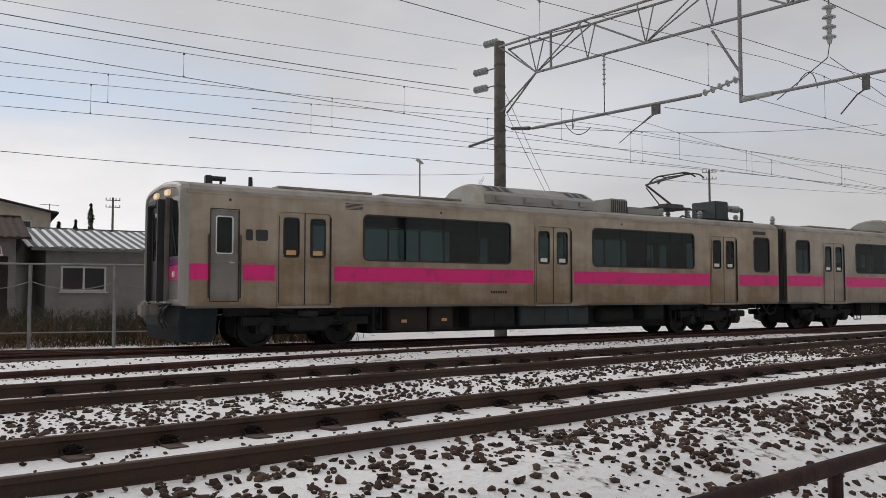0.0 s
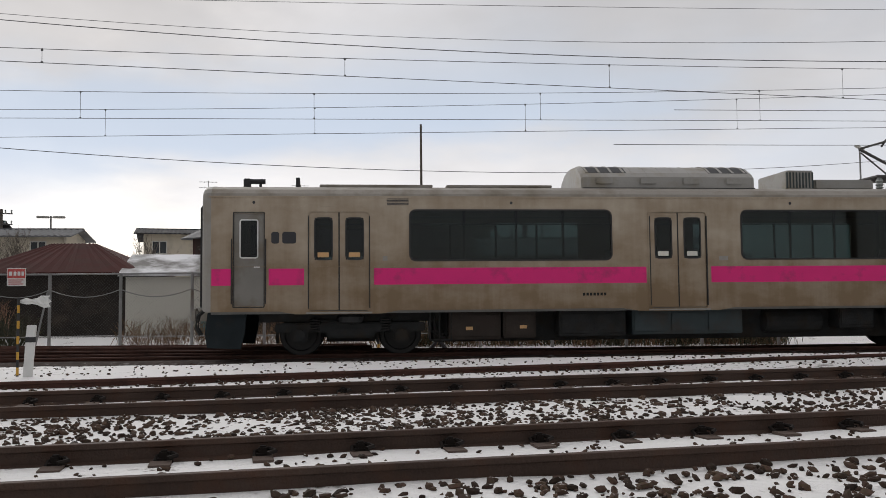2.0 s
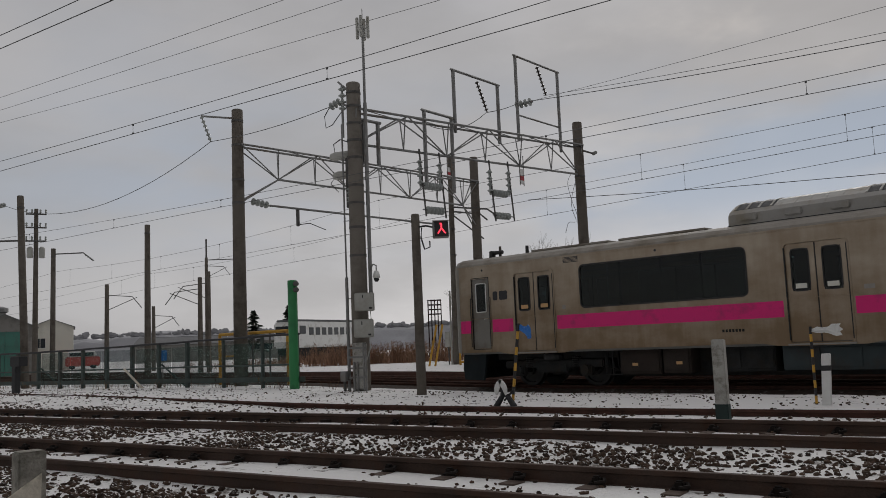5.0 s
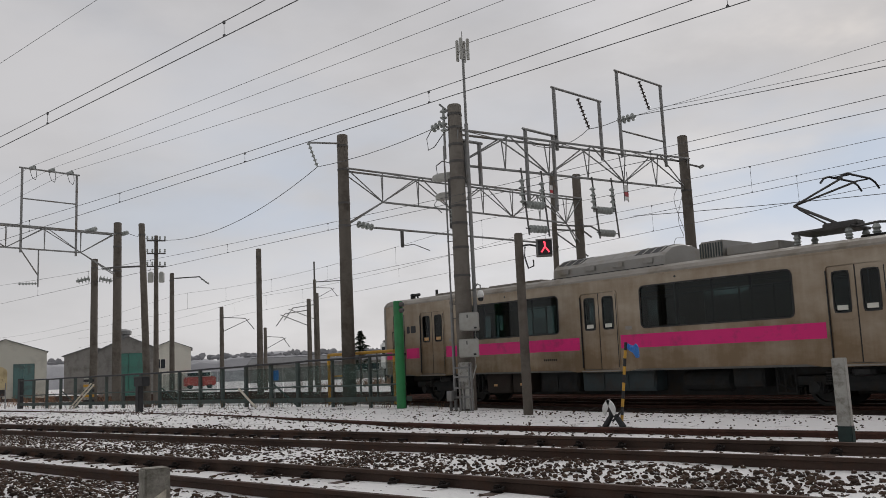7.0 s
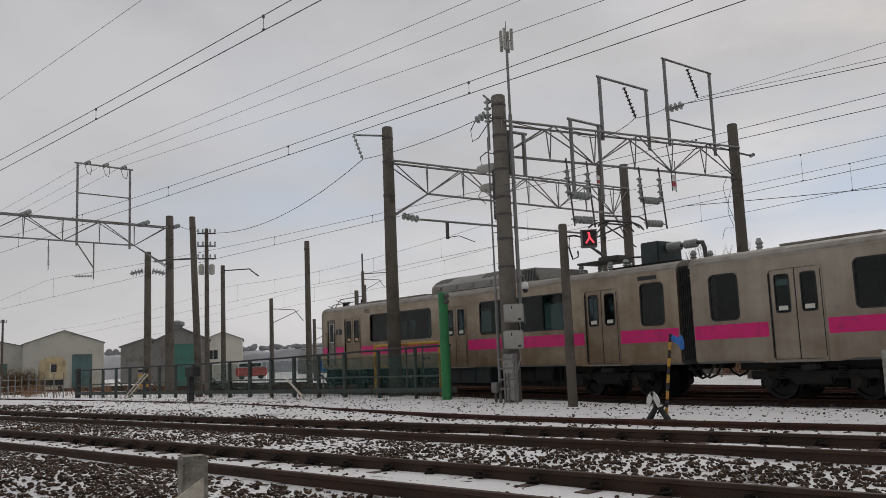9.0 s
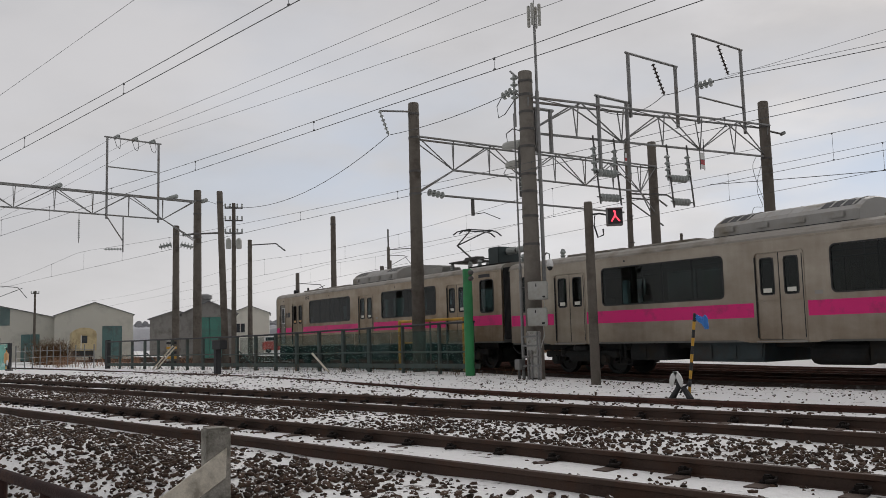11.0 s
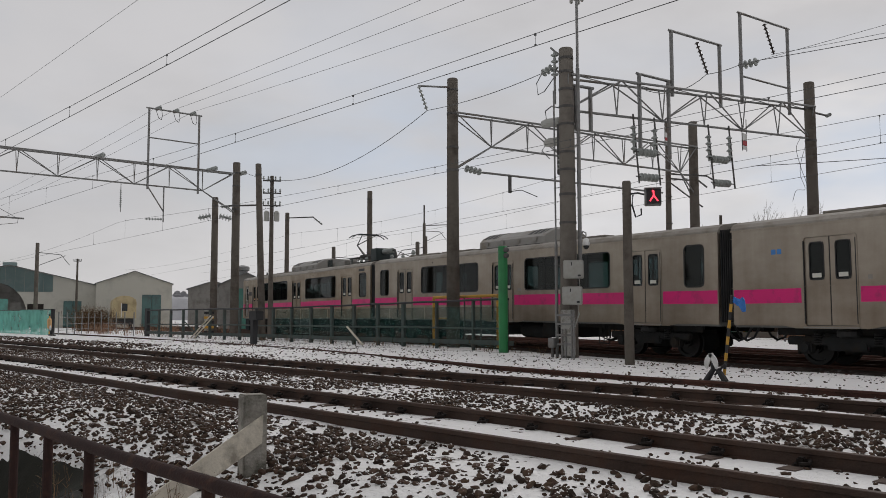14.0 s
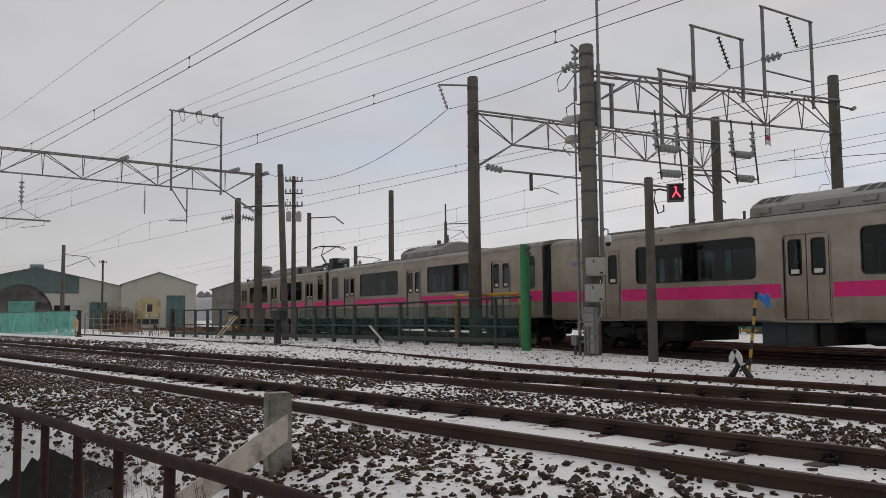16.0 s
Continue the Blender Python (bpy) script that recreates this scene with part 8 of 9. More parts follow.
snow_strips(h, math.dist((8.6, 29.6), (17.5, 28.4)), 2.5, 3.34, 8.5, 0.5, 0.3)
building("house", "low brown-roofed house with a barred window and dark doors", "house", (3.05, 29.95), (7.6, 29.2), 6.4, 2.8, 3.6, M_GREYWALL, M_BROWNROOF, [("window", 1.4, 1.5, 0.95, 0.5, None), ("door", 1.4, 0.8, 0.95, 0.66, M_REDCLOTH), ("door", 3.35, 0.25, 2.1, 1.95, M_DARKWOOD)], over=0.4, rib=0.035, pitch=0.24, group="houses")
building("house", "white two-storey house with a dark overhanging eave", "house", (-6.3, 59.7), (-1.2, 60.1), 7, 5.5, 6.0, M_CREAM, M_DARKROOF, [("window", 1.0, 4.17, 0.95, 0.85, None)], over=0.6, rib=0.04, group="houses")
building("house", "grey hip-roofed house with snow on one slope", "house", (0.6, 38.5), (5.5, 42.9), 4.2, 4.1, 5.47, M_MAROONWALL, (M_SLATE, M_SLATE, M_SNOWROOF, M_SLATE), [("window", 3.0, 3.0, 1.4, 0.9, None)], hip=2.6, over=0.4, group="houses")
building("house", "cream two-storey house with a dark tiled gable roof", "house", (7.9, 45.4), (12.9, 44.3), 8, 5.0, 5.55, M_CREAM, M_DARKROOF, [("window", 2.2, 4.25, 0.5, 0.4, None), ("window", 3.9, 4.2, 0.8, 0.4, None)], gable=True, over=0.35, rib=0.03, group="houses")
building("house", "long low house with a dark roof behind others", "house", (12.6, 45), (24.0, 43.5), 7, 3.6, 4.45, M_CREAM, M_DARKROOF, over=0.4, group="houses")
building("house", "brown-roofed house with a broad low gable", "house", (3.4, 36.6), (7.6, 36.0), 3.6, 3.6, 4.25, M_GREYWALL, M_BROWNROOF, over=0.4, rib=0.015, group="houses")
building("shed", "dark wooden shed with a gabled roof behind the fence", "shed", (0.45, 27.4), (2.3, 27.2), 4, 1.95, 2.62, M_DARKWOOD, M_DARKROOF, gable=True, over=0.15, group="sheds")
building("house", "maroon-walled house wing with a broad brown gable", "house", (-1.1, 29.62), (2.9, 29.5), 5.0, 2.8, 3.5, M_MAROONWALL, M_BROWNROOF, gable=True, over=0.3, rib=0.02, pitch=0.35, group="houses")
building("shed", "dark lean-to shed with snow on its roof", "shed", (1.9, 27.0), (3.7, 26.8), 2.2, 1.82, 0, M_DARKWOOD, M_SNOWROOF, over=0.15, eave_back=2.3, group="sheds")
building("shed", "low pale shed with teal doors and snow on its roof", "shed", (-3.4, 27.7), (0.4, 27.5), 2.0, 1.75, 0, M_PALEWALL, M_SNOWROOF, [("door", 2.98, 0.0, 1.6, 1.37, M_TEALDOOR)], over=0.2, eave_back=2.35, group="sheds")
building("shed", "dark shed with a maroon sheet roof behind the fence", "shed", (-8.1, 29.0), (-3.2, 28.2), 3.6, 1.98, 2.85, M_DARKWOOD, M_MAROON, hip=2.1, over=0.3, rib=0.014, pitch=0.45, group="sheds")
building("house", "cream two-storey house with a dark roof", "house", (-15.9, 47.4), (-8.7, 46.6), 3.6, 4.35, 4.75, M_CREAM, M_GREYROOF, [("window", 1.35, 3.5, 0.8, 0.85, None), ("window", 2.9, 3.3, 1.3, 0.75, None), ("window", 6.0, 3.6, 0.8, 0.5, None)], over=0.45, rib=0.05, group="houses")
building("house", "house with a broad dark sheet roof", "house", (-22.5, 52.0), (-14.4, 51.0), 8, 4.3, 5.7, M_GREYWALL, M_DARKROOF, [("window", 4.5, 3.0, 1.4, 0.9, None)], over=0.5, group="houses")
building("house", "two-storey tan house with a dark hipped roof", "house", (-20.4, 50.8), (-14.6, 50.0), 7, 4.75, 5.75, M_TAN, M_DARKROOF, [("window", 1.3, 3.75, 0.6, 0.8, None), ("window", 2.3, 3.75, 0.7, 0.8, None), ("window", 4.2, 3.2, 1.4, 0.9, None)], hip=1.6, over=0.5, group="houses")
building("house", "long low weathered grey house with a brown roof", "house", (-27.0, 50.5), (-19.8, 49.5), 8, 4.25, 4.85, M_GREYWALL, M_BROWNROOF, [("window", 1.2, 2.9, 1.0, 0.8, None), ("window", 3.2, 2.7, 1.5, 0.9, None), ("window", 5.6, 2.9, 0.9, 0.8, None)], over=0.5, rib=0.04, group="houses")
building("house", "low grey house with a flat dark roof", "house", (-36.5, 55.5), (-28.2, 54.5), 7, 3.7, 4.3, M_GREYWALL, M_GREYROOF, [("window", 2.0, 2.4, 1.2, 0.8, None), ("window", 5.5, 2.4, 1.2, 0.8, None)], over=0.4, group="houses")


def awning():
    """Curved maroon plastic awning over the low house's doors."""
    a = thing("awning", "maroon translucent awning with pale ribs over doors", "awning", pose(5.15, 29.55, 2.5, 0, 0, -9.3))
    arc = [(-0.02 - 0.3 * k, -0.02 * k * k) for k in range(5)]
    for i in range(4):
        bm = bmesh.new()
        top = [[bm.verts.new((0.5 * i + x, y, z)) for y, z in arc] for x in (0.02, 0.48)]
        low = [[bm.verts.new((0.5 * i + x, y, z - 0.012)) for y, z in arc] for x in (0.02, 0.48)]
        for k in range(4):
            bm.faces.new((top[0][k], top[1][k], top[1][k + 1], top[0][k + 1]))
            bm.faces.new((low[0][k], low[0][k + 1], low[1][k + 1], low[1][k]))
        part("panel", bm, M_REDCLOTH, a)
    for i in range(5):
        bm = bmesh.new()
        tube(bm, [(0.5 * i, y, z + 0.01) for y, z in arc], 0.016, 6)
        part("rib", bm, M_BOXPAINT, a)
    part("gutter", box(bmesh.new(), -0.03, 2.03, arc[-1][0] - 0.05, arc[-1][0], arc[-1][1] - 0.03, arc[-1][1] + 0.02, 0.005), M_WHITE, a)


awning()


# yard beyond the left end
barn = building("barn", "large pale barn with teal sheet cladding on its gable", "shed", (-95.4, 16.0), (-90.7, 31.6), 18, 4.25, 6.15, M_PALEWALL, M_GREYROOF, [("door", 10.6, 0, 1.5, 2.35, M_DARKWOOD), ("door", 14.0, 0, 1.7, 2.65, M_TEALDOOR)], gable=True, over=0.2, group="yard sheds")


def barn_cladding(w, eave, ridge, x1, z0):
    """Teal sheets over the upper front, in upright lengths."""
    n = 14
    for k in range(n):
        a, b = x1 * k / n + 0.01, x1 * (k + 1) / n - 0.01
        top = [ridge - (ridge - eave) * abs(x - w / 2) / (w / 2) - 0.04 for x in (a, b)]
        mid = [(w / 2, ridge - 0.04)] if a < w / 2 < b else []
        bm = bmesh.new()
        f = bm.faces.new([bm.verts.new((x, -0.03, z)) for x, z in ((a, z0), (b, z0), (b, top[1]), *mid, (a, top[0]))])
        bmesh.ops.solidify(bm, geom=[f], thickness=0.025)
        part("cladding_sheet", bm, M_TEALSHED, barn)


barn_cladding(math.dist((-95.4, 16.0), (-90.7, 31.6)), 4.25, 6.15, 12.15, 3.55)
bm = bmesh.new()
box(bm, 7.5, 8.8, 0.4, 1.4, 5.95, 6.5, 0.05)
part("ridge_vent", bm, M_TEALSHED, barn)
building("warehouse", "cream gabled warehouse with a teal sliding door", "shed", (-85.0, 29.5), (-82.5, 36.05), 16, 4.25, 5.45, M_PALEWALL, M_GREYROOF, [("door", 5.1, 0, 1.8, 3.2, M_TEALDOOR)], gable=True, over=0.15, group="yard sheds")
building("shed", "grey gabled shed with a tall green door", "shed", (-67.3, 33.5), (-65.2, 37.4), 9, 3.7, 4.7, M_GREYWALL, M_GREYROOF, [("door", 2.25, 0, 2.3, 3.4, M_GREENDOOR)], gable=True, over=0.2, group="yard sheds")
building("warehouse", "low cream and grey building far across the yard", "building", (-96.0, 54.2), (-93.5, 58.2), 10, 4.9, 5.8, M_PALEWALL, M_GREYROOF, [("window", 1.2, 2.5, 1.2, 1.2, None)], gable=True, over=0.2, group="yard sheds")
building("warehouse", "grey low building across the yard", "building", (-105, 48.0), (-102, 53.5), 10, 4.6, 5.6, M_GREYWALL, M_GREYROOF, gable=True, over=0.3, group="yard sheds")
bm = bmesh.new()
lathe(bm, [(0.45, 0), (0.45, 0.5), (0.6, 0.55), (0.6, 0.85), (0.2, 1.0)], Matrix.Translation((-68.9, 36.5, 4.5)), 12)
tagged(part("roof_vent", bm, M_GALV), "round grey sheet-metal vent on a shed roof", "vent")
building("hangar", "long low hangar with a grey curved roof far off", "building", (-131, 93), (-121, 105), 30, 3.0, 4.6, M_GREYWALL, M_GREYROOF, over=0.3, group="far hangars")
building("hangar", "long low hangar with a pale grey roof far off", "building", (-121, 105), (-106, 120), 30, 3.2, 5.2, M_GREYWALL, M_GREYROOF, [("window", 6, 1.5, 4, 1.2, None), ("window", 14, 1.5, 4, 1.2, None)], over=0.3, group="far hangars")


M_TURQDOOR = mat("faded_turquoise_door", (0.12, 0.33, 0.28), 0.6, 0, 0.12, 1.5, 0.1, 10, dirt=(0.1, 0.22, 0.19), dirt_amount=0.4)


def quonset():
    q = thing("round_shed", "dark round-roofed shed with a green door in the yard", "shed", Matrix.Translation((-77.95, 16.2, 0)) @ Matrix.Rotation(radians(76), 4, "Z"), "yard sheds")
    w, H = 5.0, 3.85
    arc = [(w / 2 - w / 2 * math.cos(math.pi * k / 14), 1.2 + (H - 1.2) * math.sin(math.pi * k / 14)) for k in range(15)]
    prof = [(0, -0.1)] + arc + [(w, -0.1)]
    bm = bmesh.new()
    bm.faces.new([bm.verts.new((x, 0, z)) for x, z in prof])
    bmesh.ops.solidify(bm, geom=list(bm.faces), thickness=0.12)
    part("front_wall", bm, M_GREYWALL, q)
    bm = bmesh.new()
    a = [bm.verts.new((x, -0.2, z)) for x, z in prof]
    b = [bm.verts.new((x, 9, z)) for x, z in prof]
    for k in range(len(prof) - 1):
        bm.faces.new((a[k], a[k + 1], b[k + 1], b[k]))
    bmesh.ops.solidify(bm, geom=list(bm.faces), thickness=0.06)
    part("curved_roof", bm, M_DARKROOF, q)
    bm = bmesh.new()
    box(bm, 1.6, 3.6, -0.16, -0.13, 0, 2.5, 0.01)
    part("door", bm, M_TURQDOOR, q, "faded green door")


quonset()


def work_wagon():
    w = thing("work_wagon", "yellow round-roofed old wagon body in the yard", "wagon", Matrix.Translation((-77.0, 28.2, 0.0)) @ Matrix.Rotation(radians(72), 4, "Z"))
    prof = [(0, 0.9), (0, 2.35)] + [(1.0 - 1.0 * math.cos(math.pi * k / 8), 2.35 + 0.55 * math.sin(math.pi * k / 8)) for k in range(1, 8)] + [(2.0, 2.35), (2.0, 0.9)]
    bm = bmesh.new()
    f = bm.faces.new([bm.verts.new((x, 0, z)) for x, z in prof])
    r = bmesh.ops.extrude_face_region(bm, geom=[f])
    bmesh.ops.translate(bm, vec=(0, 5, 0), verts=[v for v in r["geom"] if isinstance(v, bmesh.types.BMVert)])
    part("body", bm, M_HUT, w)
    bm = bmesh.new()
    box(bm, 0.8, 1.25, -0.03, -0.002, 1.55, 2.2, 0.01)
    part("window", bm, M_PANE, w)
    bm = bmesh.new()
    box(bm, 0.72, 0.78, -0.05, -0.002, 0.95, 2.25)
    part("door_post", bm, M_WHITE, w)
    bm = bmesh.new()
    box(bm, 0.15, 1.85, 0.1, 4.9, 0.35, 0.9)
    part("underframe", bm, M_BLACK, w)
    for x in (0.35, 1.65):
        for y in (0.9, 4.0):
            bm = bmesh.new()
            lathe(bm, [(0.38, -0.06), (0.4, 0), (0.38, 0.06)], Matrix.Translation((x, y, 0.38)) @ Matrix.Rotation(radians(90), 4, "Y"), 16)
            part("wheel", bm, M_BLACK, w)


work_wagon()


def railcar():
    """A parked white railcar, seen from its front corner."""
    c = thing("railcar", "parked white railcar with dark windows and grey roof", "train", Matrix.Translation((-56.3, 57.0, 0.95)) @ Matrix.Rotation(radians(100), 4, "Z"))
    bm = bmesh.new()
    box(bm, 0, 12, 0.0, 2.7, 0.35, 2.75, 0.18)
    part("body", bm, M_WHITE, c)
    bm = bmesh.new()
    box(bm, 0.1, 11.9, 0.25, 2.45, 2.7, 2.95, 0.1)
    part("roof", bm, M_GREYROOF, c)
    for i in range(9):
        bm = bmesh.new()
        box(bm, 1.9 + 1.08 * i, 2.65 + 1.08 * i, -0.02, 0.05, 1.5, 2.2, 0.015)
        part("window", bm, M_PANE, c)
    bm = bmesh.new()
    box(bm, 0.35, 1.35, -0.025, 0.04, 1.6, 2.35, 0.02)
    part("cab_window", bm, M_PANE, c)
    bm = bmesh.new()
    box(bm, -0.02, 0.05, 0.3, 2.4, 1.55, 2.35, 0.02)
    part("windscreen", bm, M_PANE, c)
    bm = bmesh.new()
    box(bm, 0.3, 11.7, 0.25, 2.45, -1.0, 0.36, 0.05)
    part("underframe", bm, M_UNDER, c)


railcar()


def storage_rack(p, q, top):
    """A tall open steel frame of posts and shelves."""
    p, q = Vector((*p, 0)), Vector((*q, 0))
    d = q - p
    r = thing("storage_rack", "open brown steel storage rack in the yard", "rack", Matrix.Translation(p) @ Matrix.Rotation(math.atan2(d.y, d.x), 4, "Z"))
    w = d.length
    for k in range(5):
        for y in (0.0, 0.9):
            part("post", rod_bm((w * k / 4, y, -0.1), (w * k / 4, y, top), 0.035), M_RAILING, r)
    for k in range(4):
        z = top - 0.03 - 0.33 * k
        for y in (0.0, 0.9):
            part("shelf_beam", rod_bm((0, y, z), (w, y, z), 0.03), M_RAILING, r)


storage_rack((-36.62, 50.17), (-35.86, 50.70), 4.26)


def van():
    v = thing("van", "red and white van parked far across the yard", "car", Matrix.Translation((-90.2, 55.2, 0)) @ Matrix.Rotation(radians(60), 4, "Z"))
    bm = bmesh.new()
    box(bm, 0, 3.6, 0, 1.6, 0.3, 1.35, 0.12)
    part("body", bm, M_SIGNRED, v)
    bm = bmesh.new()
    box(bm, 0.15, 3.2, 0.06, 1.54, 1.32, 1.95, 0.15)
    part("cabin", bm, M_WHITE, v)
    bm = bmesh.new()
    box(bm, 0.4, 2.9, 0.03, 0.07, 1.45, 1.82, 0.02)
    part("side_window", bm, M_PANE, v)
    for x in (0.7, 2.9):
        for y in (0.1, 1.5):
            bm = bmesh.new()
            lathe(bm, [(0.2, -0.09), (0.31, -0.07), (0.31, 0.07), (0.2, 0.09)], Matrix.Translation((x, y, 0.3)) @ Matrix.Rotation(radians(90), 4, "X"), 14)
            part("wheel", bm, M_BLACK, v)


van()


def blue_board():
    b = thing("notice_board", "small blue board on a post in the yard", "sign", pose(-36.07, 27.15, -0.05, 0, 0, 53))
    bm = bmesh.new()
    box(bm, -0.2, 0.2, -0.015, 0.015, 0.86, 1.36, 0.03)
    part("panel", bm, M_BLUE, b)
    bm = bmesh.new()
    rod(bm, (0, 0.03, -0.2), (0, 0.03, 1.2), 0.025, n=8)
    part("post", bm, M_GALV, b)


blue_board()


# ---- turquoise mesh fence and the open gap, at the left end ----
def net_fence():
    f = thing("net_fence", "turquoise safety-net fence on dark posts beside the siding", "fence")
    a, b = Vector((-51.7, 15.6, 0)), Vector((-72.0, 15.7, 0))
    n = 10
    for k in range(n + 1):
        p = a.lerp(b, k / n)
        bm = bmesh.new()
        rod(bm, p + Vector((0, 0, -0.3)), p + Vector((0, 0, 1.46)), 0.12 if k == 0 else 0.04, n=8)
        part("post", bm, M_BLACK if k == 0 else M_FENCEGREEN, f)
    for k in range(n):
        p, q = a.lerp(b, k / n), a.lerp(b, (k + 1) / n)
        bm = bmesh.new()
        box(bm, min(p.x, q.x) + 0.02, max(p.x, q.x) - 0.02, 15.5, 15.506, -0.05, 1.4 + 0.02 * (k % 3))
        part("net", bm, M_NET, f)
    bm = bmesh.new()
    tube(bm, [a + Vector((0, 0, 1.45)), b + Vector((0, 0, 1.45))], 0.03, 8)
    part("top_rail", bm, M_FENCEGREEN, f)


net_fence()


def wire_fence():
    f = thing("wire_fence", "thin grey post and wire fence across the yard gap", "fence")
    a, b = Vector((-51.6, 15.9, 0)), Vector((-46.8, 18.9, 0))
    a2 = Vector((-62, 21.5, 0))
    pts = [a.lerp(a2, k / 5) for k in range(6)] + [a2.lerp(b, k / 6) for k in range(1, 6)]
    for p in pts:
        bm = bmesh.new()
        rod(bm, p + Vector((0, 0, -0.3)), p + Vector((0, 0, 1.3)), 0.035, n=6)
        part("post", bm, M_GALV, f)
    for z in (0.25, 0.6, 1.0):
        for p, q in zip(pts, pts[1:]):
            bm = bmesh.new()
            rod(bm, p + Vector((0, 0, z)), q + Vector((0, 0, z)), 0.014, n=4)
            part("wire", bm, M_GALV, f)


wire_fence()


# ---- far tracks and ground in the yard ----
for off in (0, 4, 8.5):
    rail([(x, 27.5 + off - 0.12 * (x + 60) * 0.3, 0.06) for x in range(-110, -48, 6)], "rusty yard rail in snow")
    rail([(x, 28.6 + off - 0.12 * (x + 60) * 0.3, 0.06) for x in range(-110, -48, 6)], "rusty yard rail in snow")


# ---- distant rise with woods ----
def ridge():
    vs, fs = [], []
    rng = random.Random(5)
    n = 120
    for i in range(n + 1):
        az = radians(22 + 60 * i / n)
        D = 300
        h = 9.5 + 3.0 * noise.noise((i * 0.09, 0, 2)) + 1.5 * noise.noise((i * 0.5, 3, 2)) + 2.2 * smooth((0.35 - i / n) / 0.3)
        for dd, z in ((0, 0), (8, h * 0.72), (40, h), (90, -2)):
            vs.append((-(D + dd) * math.sin(az), (D + dd) * math.cos(az), z))
    for i in range(n):
        for j in range(3):
            a = 4 * i + j
            fs.append((a, a + 4, a + 5, a + 1))
    tagged(quads("backdrop", vs, fs, M_RIDGE, smooth=True), "low far hillside with bare woods and snow", "hill", kind="structure")
    vs, fs = [], []
    for _ in range(900):
        i = rng.uniform(0, n)
        az = radians(22 + 60 * i / n)
        D = 340 + rng.uniform(-35, 10)
        h0 = 8.0
        x, y = -D * math.sin(az), D * math.cos(az)
        hh, ww = rng.uniform(0.5, 1.9), rng.uniform(0.4, 1.6)
        k = len(vs)
        s = (math.cos(az), math.sin(az))
        m = 7
        for q in range(m):
            ang = math.tau * q / m
            vs.append((x + s[0] * ww * math.cos(ang) * rng.uniform(0.6, 1.1), y + s[1] * ww * math.cos(ang), h0 + hh * 0.6 + hh * 0.6 * math.sin(ang) * rng.uniform(0.7, 1.1)))
        vs.append((x, y - 1.0, h0 + hh * 0.6))
        vs.append((x, y + 1.0, h0 + hh * 0.6))
        for q in range(m):
            fs.append((k + q, k + (q + 1) % m, k + m))
            fs.append((k + (q + 1) % m, k + q, k + m + 1))
    tagged(quads("far_woods", vs, fs, M_FARWOOD), "far woods along the hillside in a haze-paled grey", "woods", kind="stuff")


# Hill and woods in pale greys, with the distance haze put into the colour.
M_RIDGE = mat("hazed_far_hillside", (0.33, 0.33, 0.345), 0.95, 0, 0.25, 0.05, dirt=(0.5, 0.5, 0.52), dirt_amount=0.5, dirt_scale=0.03)
M_FARWOOD = mat("hazed_far_wood", (0.28, 0.28, 0.29), 0.95, 0, 0.3, 0.2)
ridge()


# ---- bare trees and evergreens ----
def tree(label, x, y, h, seed, spread=0.35, depth=4, base=None):
    rng = random.Random(seed)
    t = thing("tree", label, "tree", pose(x, y, ground_z(x, y) if base is None else base), "trees")
    trunk, crown = bmesh.new(), []

    def limb(bm, a, d, length, r, level):
        pts, p, v = [a], a, d.copy()
        for k in range(3):
            v = (v + Vector((rng.gauss(0, 0.1), rng.gauss(0, 0.1), 0.06))).normalized()
            p = p + v * length / 3
            pts.append(p)
        if level <= 1:
            for k in range(3):
                rod(bm, pts[k], pts[k + 1], r * (1 - k * 0.15), r * (1 - (k + 1) * 0.15), n=7, caps=False)
        else:
            crown.append((pts, r))
        if level >= depth:
            return
        for _ in range(4 if level else 9):
            f = rng.uniform(0.3, 1.0) if level else rng.uniform(0.5, 1.0)
            k = min(2, int(f * 3))
            q = pts[k].lerp(pts[k + 1], f * 3 - k)
            nd = (v * 0.8 + Vector((rng.gauss(0, spread * 1.3), rng.gauss(0, spread * 1.3), rng.uniform(0.1, 0.4)))).normalized()
            limb(bm, q, nd, length * rng.uniform(0.4, 0.68), r * 0.45, level + 1)
        limb(bm, pts[-1], (v + Vector((rng.gauss(0, 0.15), rng.gauss(0, 0.15), 0.1))).normalized(), length * 0.6, r * 0.6, level + 1)

    limb(trunk, Vector((0, 0, -0.1)), Vector((0, 0, 1)), h * 0.45, h * 0.0078, 0)
    part("trunk", trunk, M_BRANCH, t)
    vs, fs = [], []
    for pts, r in crown:
        r = max(r, 0.009)
        k = len(vs)
        for j, p in enumerate(pts):
            q = r * (1 - 0.22 * j)
            for ang in (0.3, 2.4, 4.5):
                vs.append((p.x + q * math.cos(ang), p.y + q * math.sin(ang), p.z))
        for j in range(len(pts) - 1):
            for e in range(3):
                fs.append((k + 3 * j + e, k + 3 * j + (e + 1) % 3, k + 3 * j + 3 + (e + 1) % 3, k + 3 * j + 3 + e))
    tagged(quads("crown", vs, fs, M_BRANCH, t), "fine bare twigs")


for i, (x, y, h, b) in enumerate(((-25.3, 46, 7.6, None), (-26.6, 47, 6.9, None), (-28.2, 46, 6.5, None), (-23.4, 46.5, 6.6, None), (-21.4, 47, 6.2, None), (-30.5, 45, 5.6, None), (-9.5, 41, 4.6, None), (-3.6, 38, 3.9, None), (38.6, 43.5, 9.4, None), (40.2, 44, 8.6, None), (-12.5, 36, 3.6, None), (-28.6, 53.2, 8.7, None), (-27.3, 53.8, 8.2, None))):
    tree("bare leafless tree with fine twigs behind the houses", x, y, h, 40 + i)


